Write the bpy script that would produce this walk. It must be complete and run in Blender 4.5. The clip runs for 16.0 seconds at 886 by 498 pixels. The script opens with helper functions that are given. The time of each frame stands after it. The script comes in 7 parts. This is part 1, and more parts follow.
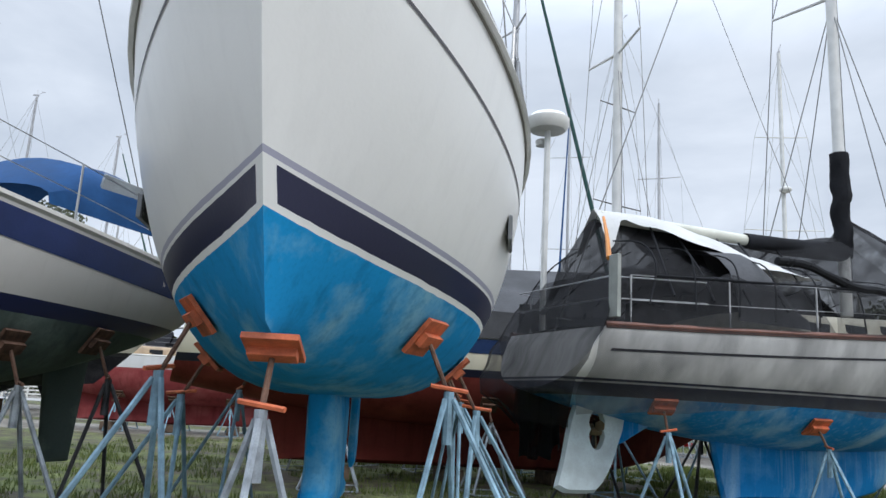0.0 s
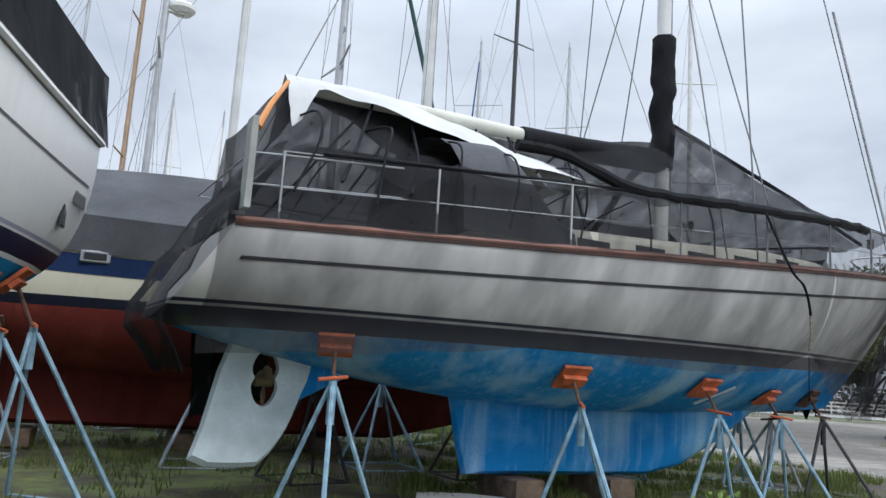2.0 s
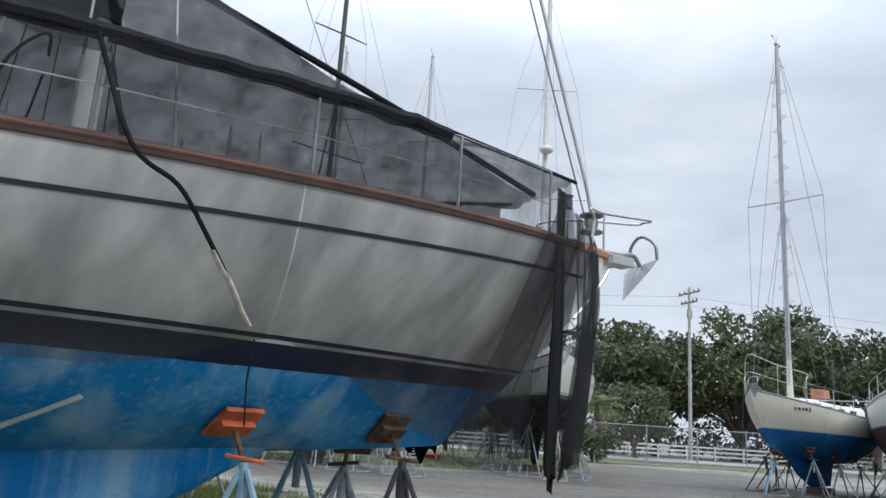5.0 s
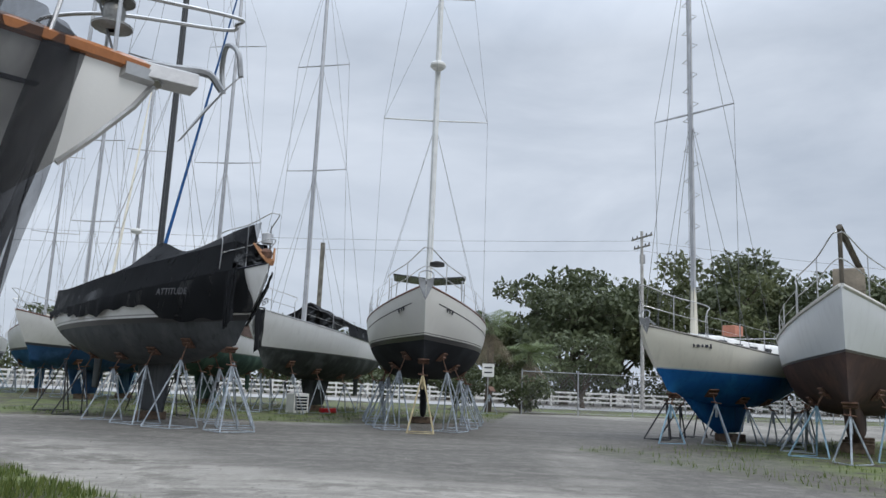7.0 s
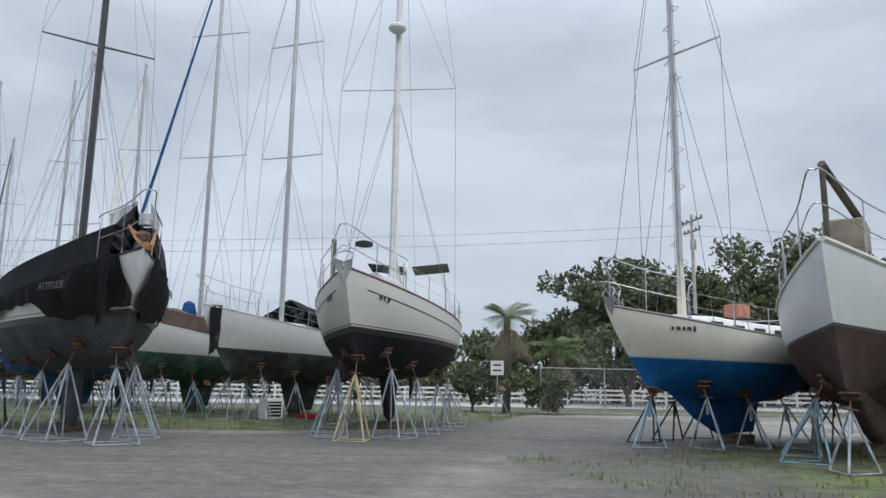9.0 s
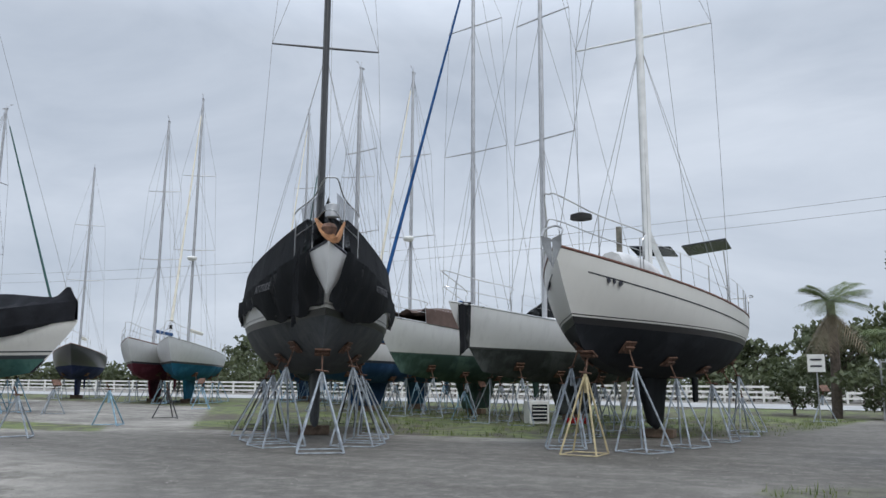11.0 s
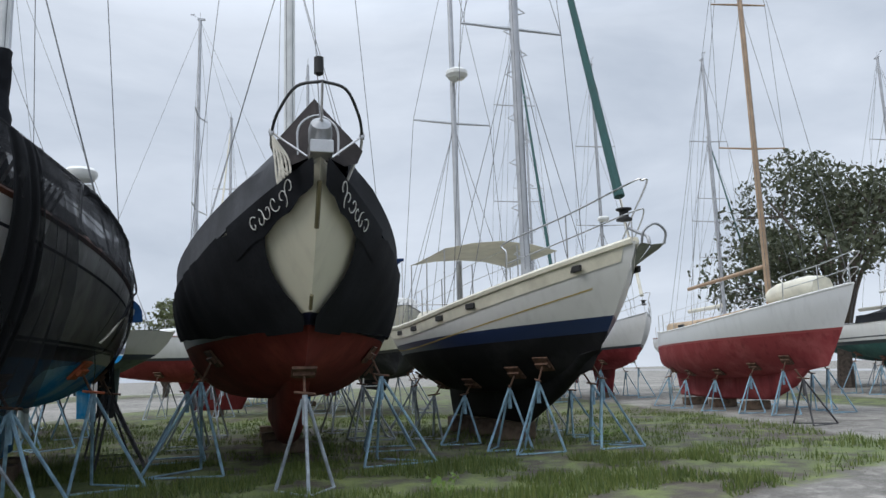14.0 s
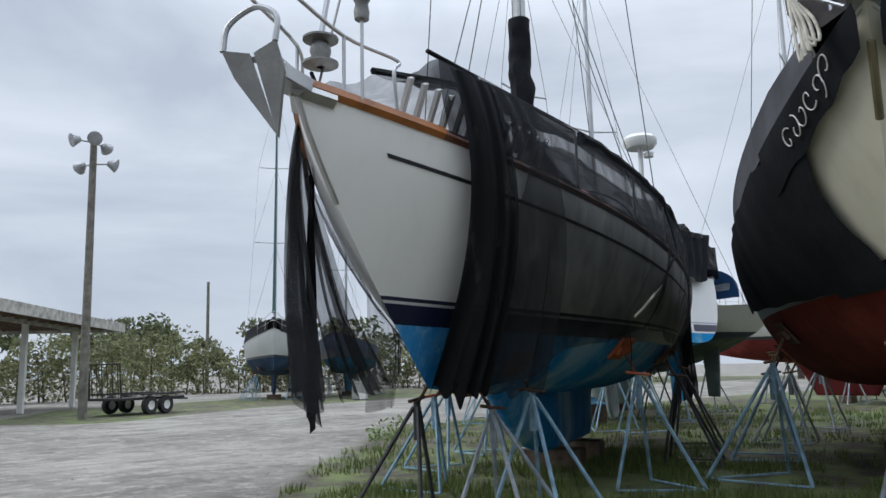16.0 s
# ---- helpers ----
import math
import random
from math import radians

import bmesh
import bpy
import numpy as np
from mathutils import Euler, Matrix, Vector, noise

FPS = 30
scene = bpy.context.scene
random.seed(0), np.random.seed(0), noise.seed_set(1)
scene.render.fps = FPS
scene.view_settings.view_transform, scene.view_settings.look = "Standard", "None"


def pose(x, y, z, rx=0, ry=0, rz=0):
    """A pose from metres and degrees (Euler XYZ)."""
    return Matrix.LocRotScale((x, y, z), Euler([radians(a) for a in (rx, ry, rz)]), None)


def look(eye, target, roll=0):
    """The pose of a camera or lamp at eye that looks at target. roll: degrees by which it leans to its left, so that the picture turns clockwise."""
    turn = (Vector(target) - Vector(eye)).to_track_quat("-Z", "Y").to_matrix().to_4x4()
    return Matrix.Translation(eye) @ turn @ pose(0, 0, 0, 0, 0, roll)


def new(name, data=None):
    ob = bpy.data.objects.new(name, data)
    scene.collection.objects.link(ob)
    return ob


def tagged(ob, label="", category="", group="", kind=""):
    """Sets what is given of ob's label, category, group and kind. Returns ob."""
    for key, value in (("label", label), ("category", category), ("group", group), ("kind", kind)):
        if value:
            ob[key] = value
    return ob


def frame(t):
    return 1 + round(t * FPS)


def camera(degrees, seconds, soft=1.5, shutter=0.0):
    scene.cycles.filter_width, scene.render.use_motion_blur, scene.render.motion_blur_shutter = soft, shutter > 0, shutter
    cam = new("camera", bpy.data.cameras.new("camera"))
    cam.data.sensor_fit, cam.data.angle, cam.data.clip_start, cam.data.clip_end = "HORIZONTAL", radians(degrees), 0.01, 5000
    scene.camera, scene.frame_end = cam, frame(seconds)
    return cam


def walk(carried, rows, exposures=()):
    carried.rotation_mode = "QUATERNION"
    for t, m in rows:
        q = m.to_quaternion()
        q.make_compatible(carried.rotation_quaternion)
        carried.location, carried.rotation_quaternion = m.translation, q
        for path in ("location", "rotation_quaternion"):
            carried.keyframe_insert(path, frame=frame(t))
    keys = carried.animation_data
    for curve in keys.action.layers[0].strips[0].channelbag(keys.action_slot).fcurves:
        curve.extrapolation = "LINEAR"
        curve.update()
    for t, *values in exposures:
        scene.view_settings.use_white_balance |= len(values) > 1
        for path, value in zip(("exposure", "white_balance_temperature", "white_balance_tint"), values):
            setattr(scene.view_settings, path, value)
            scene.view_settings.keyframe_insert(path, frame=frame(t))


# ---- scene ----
cam = camera(60.1, 16.0)
EXPOSURES = [(0, 0.22), (4, 0.25), (5.2, 0.15), (7.3, -0.05), (12, -0.06), (14, 0.03), (16, 0.08)]
PATH = [
    (0, (1.337, 0.69, 1.332), (1.205, 2.644, 1.734), 3.2),
    (0.5, (2.106, 1.48, 1.304), (1.993, 3.439, 1.691), 2.5),
    (1, (2.833, 2.261, 1.289), (2.735, 4.229, 1.636), 2.1),
    (1.5, (3.572, 3.031, 1.272), (3.517, 5.005, 1.592), 2.7),
    (2, (4.335, 3.794, 1.276), (4.33, 5.768, 1.601), 3.6),
    (2.5, (5.034, 4.56, 1.287), (5.106, 6.53, 1.624), 3.8),
    (3, (5.852, 5.275, 1.294), (5.941, 7.243, 1.641), 3.6),
    (3.5, (6.726, 5.964, 1.277), (6.813, 7.925, 1.656), 4.0),
    (4, (7.645, 6.718, 1.233), (7.729, 8.674, 1.638), 2.8),
    (4.5, (8.557, 7.374, 1.27), (8.626, 9.326, 1.697), 2.4),
    (5, (9.401, 7.998, 1.302), (9.51, 9.943, 1.756), 3.7),
    (5.2, (9.769, 8.254, 1.29), (9.903, 10.193, 1.763), 3.4),
    (7.3, (13.774, 11.359, 1.232), (13.921, 13.324, 1.572), 2.2),
    (7.5, (14.166, 11.612, 1.229), (14.301, 13.578, 1.568), 2.1),
    (8, (15.094, 12.262, 1.228), (15.202, 14.229, 1.575), 1.5),
    (8.2, (15.433, 12.537, 1.215), (15.531, 14.504, 1.566), 1.2),
    (10.5, (18.232, 16.218, 1.301), (17.592, 18.085, 1.627), 1.2),
    (11, (18.271, 16.949, 1.316), (17.415, 18.724, 1.655), 0.4),
    (11.5, (18.29, 17.714, 1.343), (17.186, 19.34, 1.712), 0.5),
    (12, (18.222, 18.512, 1.319), (16.831, 19.9, 1.691), 0.9),
    (12.5, (17.913, 19.073, 1.28), (16.256, 20.141, 1.62), 0.2),
    (13, (17.471, 19.556, 1.269), (15.62, 20.248, 1.58), -1.1),
    (13.5, (16.884, 20.031, 1.276), (14.92, 20.263, 1.575), -2.0),
    (14, (16.246, 20.281, 1.322), (14.282, 20.074, 1.641), -1.8),
    (14.5, (15.603, 20.401, 1.291), (13.733, 19.779, 1.632), -0.6),
    (15, (15.035, 20.434, 1.322), (13.317, 19.47, 1.67), 0.5),
    (15.5, (14.44, 20.347, 1.293), (12.939, 19.069, 1.632), -0.0),
    (16, (13.88, 20.113, 1.304), (12.643, 18.572, 1.616), -1.3),
]
walk(cam, [(t, look(eye, target, roll)) for t, eye, target, roll in PATH], EXPOSURES)

# ---- light ----
world = bpy.data.worlds.new("overcast")
scene.world = world
world.use_nodes = True
wn, wl = world.node_tree.nodes, world.node_tree.links
wn.clear()
SUN_AT = Vector((0.55, -0.65, 0.85)).normalized()
SUN_EL, SUN_AZ = math.asin(SUN_AT.z), math.atan2(SUN_AT.x, SUN_AT.y)


def wnode(kind, **kw):
    n = wn.new(kind)
    for k, v in kw.items():
        n.inputs[k].default_value = v
    return n


sky = wn.new("ShaderNodeTexSky")
sky.sky_type, sky.sun_disc, sky.sun_elevation, sky.sun_rotation = "NISHITA", False, SUN_EL, SUN_AZ
tc = wn.new("ShaderNodeTexCoord")
sep = wn.new("ShaderNodeSeparateXYZ")
wl.new(tc.outputs["Generated"], sep.inputs[0])
# cloud deck: flattened towards the horizon
mp = wnode("ShaderNodeMapping", Scale=(1.0, 1.0, 2.6))
wl.new(tc.outputs["Generated"], mp.inputs[0])
n1 = wnode("ShaderNodeTexNoise", Scale=2.1, Detail=7.0, Roughness=0.55, Distortion=0.4)
wl.new(mp.outputs[0], n1.inputs["Vector"])
cr = wn.new("ShaderNodeValToRGB")
cr.color_ramp.elements[0].position, cr.color_ramp.elements[0].color = 0.33, (0.49, 0.56, 0.67, 1)
cr.color_ramp.elements[1].position, cr.color_ramp.elements[1].color = 0.66, (0.74, 0.81, 0.92, 1)
wl.new(n1.outputs["Fac"], cr.inputs[0])
# an overcast sky is about three times as bright overhead as at the horizon
up = wnode("ShaderNodeMapRange")
for k, v in (("From Min", 0.42), ("From Max", 0.9), ("To Min", 1.0), ("To Max", 3.4)):
    up.inputs[k].default_value = v
wl.new(sep.outputs["Z"], up.inputs["Value"])
sc_ = wn.new("ShaderNodeVectorMath")
sc_.operation = "SCALE"
wl.new(cr.outputs[0], sc_.inputs[0])
wl.new(up.outputs[0], sc_.inputs["Scale"])
b1, b2 = wnode("ShaderNodeBackground", Strength=0.06), wnode("ShaderNodeBackground", Strength=1.0)
wl.new(sky.outputs[0], b1.inputs[0])
wl.new(sc_.outputs[0], b2.inputs[0])
mx = wnode("ShaderNodeMixShader", Fac=0.93)
wl.new(b1.outputs[0], mx.inputs[1])
wl.new(b2.outputs[0], mx.inputs[2])
out = wn.new("ShaderNodeOutputWorld")
wl.new(mx.outputs[0], out.inputs[0])

sun = new("sun", bpy.data.lights.new("sun", "SUN"))
sun.data.energy, sun.data.angle, sun.data.color = 1.3, radians(25), (1.0, 0.97, 0.93)
sun.matrix_basis = look((0, 0, 30), Vector((0, 0, 30)) - SUN_AT)

# ---- materials ----
MATS = {}


def tree_of(name):
    m = bpy.data.materials.new(name)
    m.use_nodes = True
    nt = m.node_tree
    return m, nt, nt.nodes, nt.links, nt.nodes["Principled BSDF"]


def noise_at(nt, vec, scale, detail=4.0, rough=0.55, stretch=None):
    n = nt.nodes.new("ShaderNodeTexNoise")
    n.inputs["Scale"].default_value, n.inputs["Detail"].default_value, n.inputs["Roughness"].default_value = scale, detail, rough
    if stretch:
        mpn = nt.nodes.new("ShaderNodeMapping")
        mpn.inputs["Scale"].default_value = stretch
        nt.links.new(vec, mpn.inputs[0])
        vec = mpn.outputs[0]
    nt.links.new(vec, n.inputs["Vector"])
    return n.outputs["Fac"]


def ramp(nt, fac, lo, hi, c0=(0, 0, 0, 1), c1=(1, 1, 1, 1)):
    r = nt.nodes.new("ShaderNodeValToRGB")
    r.color_ramp.elements[0].position, r.color_ramp.elements[0].color = lo, c0
    r.color_ramp.elements[1].position, r.color_ramp.elements[1].color = hi, c1
    nt.links.new(fac, r.inputs[0])
    return r.outputs[0]


def mixc(nt, fac, a, b):
    n = nt.nodes.new("ShaderNodeMix")
    n.data_type = "RGBA"
    for v, i in ((fac, 0), (a, 6), (b, 7)):
        if isinstance(v, (int, float)):
            n.inputs[i].default_value = v
        elif isinstance(v, tuple):
            n.inputs[i].default_value = (*v[:3], 1)
        else:
            nt.links.new(v, n.inputs[i])
    return n.outputs[2]


def mathn(nt, op, a, b=0.0):
    n = nt.nodes.new("ShaderNodeMath")
    n.operation = op
    for v, i in ((a, 0), (b, 1)):
        if isinstance(v, (int, float)):
            n.inputs[i].default_value = v
        else:
            nt.links.new(v, n.inputs[i])
    return n.outputs[0]


def bump(nt, b, fac, strength, dist=0.01):
    n = nt.nodes.new("ShaderNodeBump")
    n.inputs["Strength"].default_value, n.inputs["Distance"].default_value = strength, dist
    nt.links.new(fac, n.inputs["Height"])
    nt.links.new(n.outputs[0], b.inputs["Normal"])


def paint(name, col, rough=0.45, var=0.18, metal=0.0, scale=3.0, relief=0.1):
    """Weathered paint, plastic, metal or cloth: two scales of variation and a little relief."""
    if name in MATS:
        return MATS[name]
    m, nt, nd, lk, b = tree_of(name)
    o = nd.new("ShaderNodeTexCoord").outputs["Object"]
    big, fine = noise_at(nt, o, scale), noise_at(nt, o, scale * 14, 3.0)
    dark = tuple(c * (1 - 1.6 * var) for c in col)
    lite = tuple(min(1, c * (1 + var) + 0.02 * var) for c in col)
    c = mixc(nt, ramp(nt, big, 0.3, 0.7), dark, lite)
    c = mixc(nt, mathn(nt, "MULTIPLY", ramp(nt, fine, 0.45, 0.7), 0.35), c, dark)
    lk.new(c, b.inputs["Base Color"])
    b.inputs["Metallic"].default_value = metal
    if "canvas" in name or "tarp" in name:
        b.inputs["Specular IOR Level"].default_value = 0.12
    lk.new(mathn(nt, "ADD", mathn(nt, "MULTIPLY", big, 0.25), rough - 0.12), b.inputs["Roughness"])
    bump(nt, b, fine, relief)
    MATS[name] = m
    return m


def hull_mat(name, top, boot, bottom, zw, bw, rise, length, patch=None, streak=0.25, rough_top=0.3, line=None, gap=0.0, drip=None):
    """Topsides, boot stripe and antifouling, parted by painted lines that rise towards the bow."""
    m, nt, nd, lk, b = tree_of(name)
    o = nd.new("ShaderNodeTexCoord").outputs["Object"]
    sp = nd.new("ShaderNodeSeparateXYZ")
    lk.new(o, sp.inputs[0])
    xx = mathn(nt, "MULTIPLY", sp.outputs["X"], 1.0 / length)
    xx = mathn(nt, "MULTIPLY", mathn(nt, "POWER", mathn(nt, "MAXIMUM", xx, 0.0), 3.0), rise)
    z = mathn(nt, "SUBTRACT", sp.outputs["Z"], xx)
    streaks = noise_at(nt, o, 3.0, 5.0, 0.6, (2.2, 2.2, 0.18))
    blot = noise_at(nt, o, 1.3, 6.0, 0.6)
    fine = noise_at(nt, o, 38.0, 3.0)
    tcol = mixc(nt, mathn(nt, "MULTIPLY", ramp(nt, streaks, 0.5, 0.78), streak), top, tuple(c * 0.52 for c in top))
    tcol = mixc(nt, mathn(nt, "MULTIPLY", ramp(nt, blot, 0.4, 0.75), 0.16), tcol, tuple(c * 0.72 for c in top))
    p = patch or tuple(min(1, c * 1.7 + 0.03) for c in bottom)
    bcol = mixc(nt, mathn(nt, "MULTIPLY", ramp(nt, blot, 0.47, 0.64), 0.8), bottom, p)
    if drip:
        runs = noise_at(nt, o, 6.0, 5.0, 0.6, (2.6, 2.6, 0.1))
        bcol = mixc(nt, mathn(nt, "MULTIPLY", ramp(nt, runs, 0.52, 0.68), 0.28), bcol, drip)
        band = noise_at(nt, o, 1.1, 3.0, 0.5, (1.6, 1.0, 0.12))
        bcol = mixc(nt, mathn(nt, "MULTIPLY", ramp(nt, band, 0.5, 0.64), 0.7), bcol, drip)
    bcol = mixc(nt, mathn(nt, "MULTIPLY", ramp(nt, streaks, 0.52, 0.7), 0.2 if drip else 0.5), bcol, tuple(c * 0.5 for c in bottom))
    bcol = mixc(nt, mathn(nt, "MULTIPLY", ramp(nt, fine, 0.5, 0.75), 0.3), bcol, tuple(c * 0.6 for c in bottom))
    wob = mathn(nt, "MULTIPLY", mathn(nt, "SUBTRACT", noise_at(nt, o, 9.0), 0.5), 0.012)
    zb = mathn(nt, "ADD", z, wob)
    c = mixc(nt, mathn(nt, "GREATER_THAN", zb, zw - bw), bcol, boot)
    if gap:
        low = mathn(nt, "GREATER_THAN", zb, zw - bw - gap)
        thin = mathn(nt, "MULTIPLY", low, mathn(nt, "LESS_THAN", zb, zw - bw))
        stem = mathn(nt, "MULTIPLY", low, mathn(nt, "LESS_THAN", mathn(nt, "ABSOLUTE", sp.outputs["Y"]), 0.05))
        c = mixc(nt, mathn(nt, "MAXIMUM", thin, stem), c, tcol)
    c = mixc(nt, mathn(nt, "GREATER_THAN", z, zw), c, tcol)
    if line:
        inb = mathn(nt, "MULTIPLY", mathn(nt, "GREATER_THAN", z, zw + line[0]), mathn(nt, "LESS_THAN", z, zw + line[0] + line[1]))
        c = mixc(nt, inb, c, line[2])
    lk.new(c, b.inputs["Base Color"])
    under = mathn(nt, "LESS_THAN", zb, zw - bw)
    lk.new(mathn(nt, "ADD", mathn(nt, "MULTIPLY", under, -0.35), 0.5), b.inputs["Specular IOR Level"])
    lk.new(mathn(nt, "ADD", mathn(nt, "MULTIPLY", under, 0.45), rough_top), b.inputs["Roughness"])
    bump(nt, b, mathn(nt, "ADD", fine, mathn(nt, "MULTIPLY", blot, 2.0)), 0.08)
    return m


def net_mat(name, cover, col=(0.02, 0.021, 0.024)):
    """Woven shade cloth: threads and gaps, denser where it lies in folds."""
    if name in MATS:
        return MATS[name]
    m, nt, nd, lk, b = tree_of(name)
    o = nd.new("ShaderNodeTexCoord").outputs["Object"]
    b.inputs["Base Color"].default_value, b.inputs["Roughness"].default_value = (*col, 1), 0.8
    tr = nd.new("ShaderNodeBsdfTransparent")
    mixs = nd.new("ShaderNodeMixShader")
    turned = nd.new("ShaderNodeMapping")
    turned.inputs["Rotation"].default_value = (0.0, radians(-28), 0.0)
    lk.new(o, turned.inputs[0])
    f1 = noise_at(nt, turned.outputs[0], 1.5, 6.0, 0.62, (2.4, 2.4, 0.3))
    f2 = noise_at(nt, o, 5.0, 3.0, 0.6, (1.0, 1.0, 0.12))
    folds = mathn(nt, "ADD", mathn(nt, "MULTIPLY", f1, 0.68), mathn(nt, "MULTIPLY", f2, 0.32))
    b.inputs["Specular IOR Level"].default_value = 0.15
    f = mathn(nt, "ADD", mathn(nt, "MULTIPLY", mathn(nt, "SUBTRACT", folds, 0.5), 0.95), cover)
    cl = nd.new("ShaderNodeClamp")
    lk.new(f, cl.inputs[0])
    lk.new(cl.outputs[0], mixs.inputs[0])
    lk.new(tr.outputs[0], mixs.inputs[1])
    lk.new(b.outputs[0], mixs.inputs[2])
    lk.new(mixs.outputs[0], nd["Material Output"].inputs[0])
    bump(nt, b, folds, 0.5, 0.05)
    MATS[name] = m
    return m


def ground_mat():
    m, nt, nd, lk, b = tree_of("ground")
    o = nd.new("ShaderNodeTexCoord").outputs["Object"]
    at = nd.new("ShaderNodeAttribute")
    at.attribute_name = "grass"
    big = noise_at(nt, o, 0.22, 6.0, 0.6)
    mid = noise_at(nt, o, 1.7, 6.0, 0.65)
    fine = noise_at(nt, o, 24.0, 5.0, 0.7)
    tracks = noise_at(nt, o, 0.9, 5.0, 0.6, (0.25, 1.3, 1.0))
    g = mixc(nt, ramp(nt, big, 0.38, 0.62), (0.12, 0.11, 0.095), (0.28, 0.262, 0.23))
    g = mixc(nt, mathn(nt, "MULTIPLY", ramp(nt, tracks, 0.45, 0.65), 0.6), g, (0.055, 0.048, 0.038))
    g = mixc(nt, mathn(nt, "MULTIPLY", ramp(nt, fine, 0.45, 0.7), 0.5), g, (0.29, 0.276, 0.25))
    g = mixc(nt, mathn(nt, "MULTIPLY", ramp(nt, noise_at(nt, o, 60.0, 2.0), 0.55, 0.7), 0.5), g, (0.055, 0.05, 0.043))
    patchy = noise_at(nt, o, 3.4, 8.0, 0.7)
    g = mixc(nt, mathn(nt, "MULTIPLY", ramp(nt, patchy, 0.5, 0.62), 0.6), g, (0.34, 0.32, 0.28))
    g = mixc(nt, mathn(nt, "MULTIPLY", ramp(nt, noise_at(nt, o, 1.1, 8.0, 0.72), 0.52, 0.6), 0.55), g, (0.062, 0.054, 0.044))
    dirt = mixc(nt, ramp(nt, mid, 0.35, 0.7), (0.045, 0.036, 0.027), (0.105, 0.086, 0.062))
    turf = mixc(nt, ramp(nt, mid, 0.4, 0.65), (0.06, 0.09, 0.022), (0.145, 0.175, 0.048))
    turf = mixc(nt, mathn(nt, "MULTIPLY", ramp(nt, fine, 0.4, 0.7), 0.5), turf, (0.08, 0.085, 0.04))
    soil = mixc(nt, ramp(nt, mathn(nt, "ADD", mathn(nt, "MULTIPLY", mid, 0.6), mathn(nt, "MULTIPLY", big, 0.5)), 0.5, 0.6), dirt, turf)
    edge = mathn(nt, "ADD", at.outputs["Fac"], mathn(nt, "MULTIPLY", mathn(nt, "SUBTRACT", mid, 0.5), 0.6))
    c = mixc(nt, ramp(nt, edge, 0.42, 0.6), g, soil)
    # dark tarmac, also laid over gravel to put a lower exposure into the colour
    at2 = nd.new("ShaderNodeAttribute")
    at2.attribute_name = "tarmac_dim"
    edge2 = mathn(nt, "ADD", at2.outputs["Fac"], mathn(nt, "MULTIPLY", mathn(nt, "SUBTRACT", mid, 0.5), 0.5))
    tar = mixc(nt, ramp(nt, fine, 0.4, 0.7), (0.055, 0.05, 0.043), (0.11, 0.102, 0.089))
    tar = mixc(nt, mathn(nt, "MULTIPLY", ramp(nt, patchy, 0.45, 0.6), 0.6), tar, (0.15, 0.14, 0.122))
    tar = mixc(nt, mathn(nt, "MULTIPLY", ramp(nt, tracks, 0.48, 0.62), 0.5), tar, (0.05, 0.043, 0.035))
    c = mixc(nt, mathn(nt, "MULTIPLY", ramp(nt, edge2, 0.35, 0.7), 0.82), c, tar)
    lk.new(c, b.inputs["Base Color"])
    b.inputs["Roughness"].default_value = 0.85
    bump(nt, b, mathn(nt, "ADD", fine, mathn(nt, "MULTIPLY", mid, 2.0)), 0.5, 0.03)
    return m


def leaf_mat(name, a, c2):
    if name in MATS:
        return MATS[name]
    m, nt, nd, lk, b = tree_of(name)
    gi = nd.new("ShaderNodeNewGeometry")
    c = mixc(nt, gi.outputs["Random Per Island"], a, c2)
    lk.new(c, b.inputs["Base Color"])
    b.inputs["Roughness"].default_value = 0.6
    tl = nd.new("ShaderNodeBsdfTranslucent")
    lk.new(c, tl.inputs[0])
    mixs = nd.new("ShaderNodeMixShader")
    mixs.inputs[0].default_value = 0.25
    lk.new(b.outputs[0], mixs.inputs[1])
    lk.new(tl.outputs[0], mixs.inputs[2])
    lk.new(mixs.outputs[0], nd["Material Output"].inputs[0])
    MATS[name] = m
    return m


WHITE = paint("white_gelcoat", (0.68, 0.68, 0.66), 0.35, 0.12)
CREAM = paint("cream_gelcoat", (0.62, 0.59, 0.48), 0.4, 0.12)
DECK = paint("deck_paint", (0.55, 0.54, 0.50), 0.6, 0.15)
ALU = paint("mast_aluminium", (0.42, 0.43, 0.45), 0.45, 0.12, 0.35)
MASTW = paint("mast_white", (0.62, 0.63, 0.62), 0.4, 0.1)
MASTK = paint("mast_black", (0.025, 0.027, 0.03), 0.4, 0.1)
MASTT = paint("mast_tan", (0.36, 0.25, 0.16), 0.5, 0.15)
STEEL = paint("stainless_steel", (0.5, 0.5, 0.5), 0.3, 0.1, 0.9)
WIRE = paint("rigging_wire", (0.16, 0.165, 0.17), 0.5, 0.1, 0.5)
TEAK = paint("teak_rail", (0.14, 0.055, 0.035), 0.5, 0.2, 0, 5)
VARN = paint("varnished_rail", (0.33, 0.12, 0.035), 0.3, 0.2, 0, 5)
GLASS = paint("dark_window", (0.02, 0.023, 0.027), 0.12, 0.1)
BLACKC = paint("black_canvas", (0.0095, 0.0105, 0.0135), 0.8, 0.3, 0, 1.5, 0.3)
GREYC = paint("grey_canvas", (0.075, 0.078, 0.085), 0.8, 0.2, 0, 1.5, 0.3)
BLUEC = paint("blue_canvas", (0.012, 0.06, 0.17), 0.75, 0.2, 0, 2)
NAVYC = paint("navy_canvas", (0.012, 0.03, 0.09), 0.75, 0.2, 0, 2)
REDC = paint("red_canvas", (0.42, 0.025, 0.03), 0.7, 0.2, 0, 2)
BROWNC = paint("brown_canvas", (0.1, 0.07, 0.06), 0.8, 0.25, 0, 2)
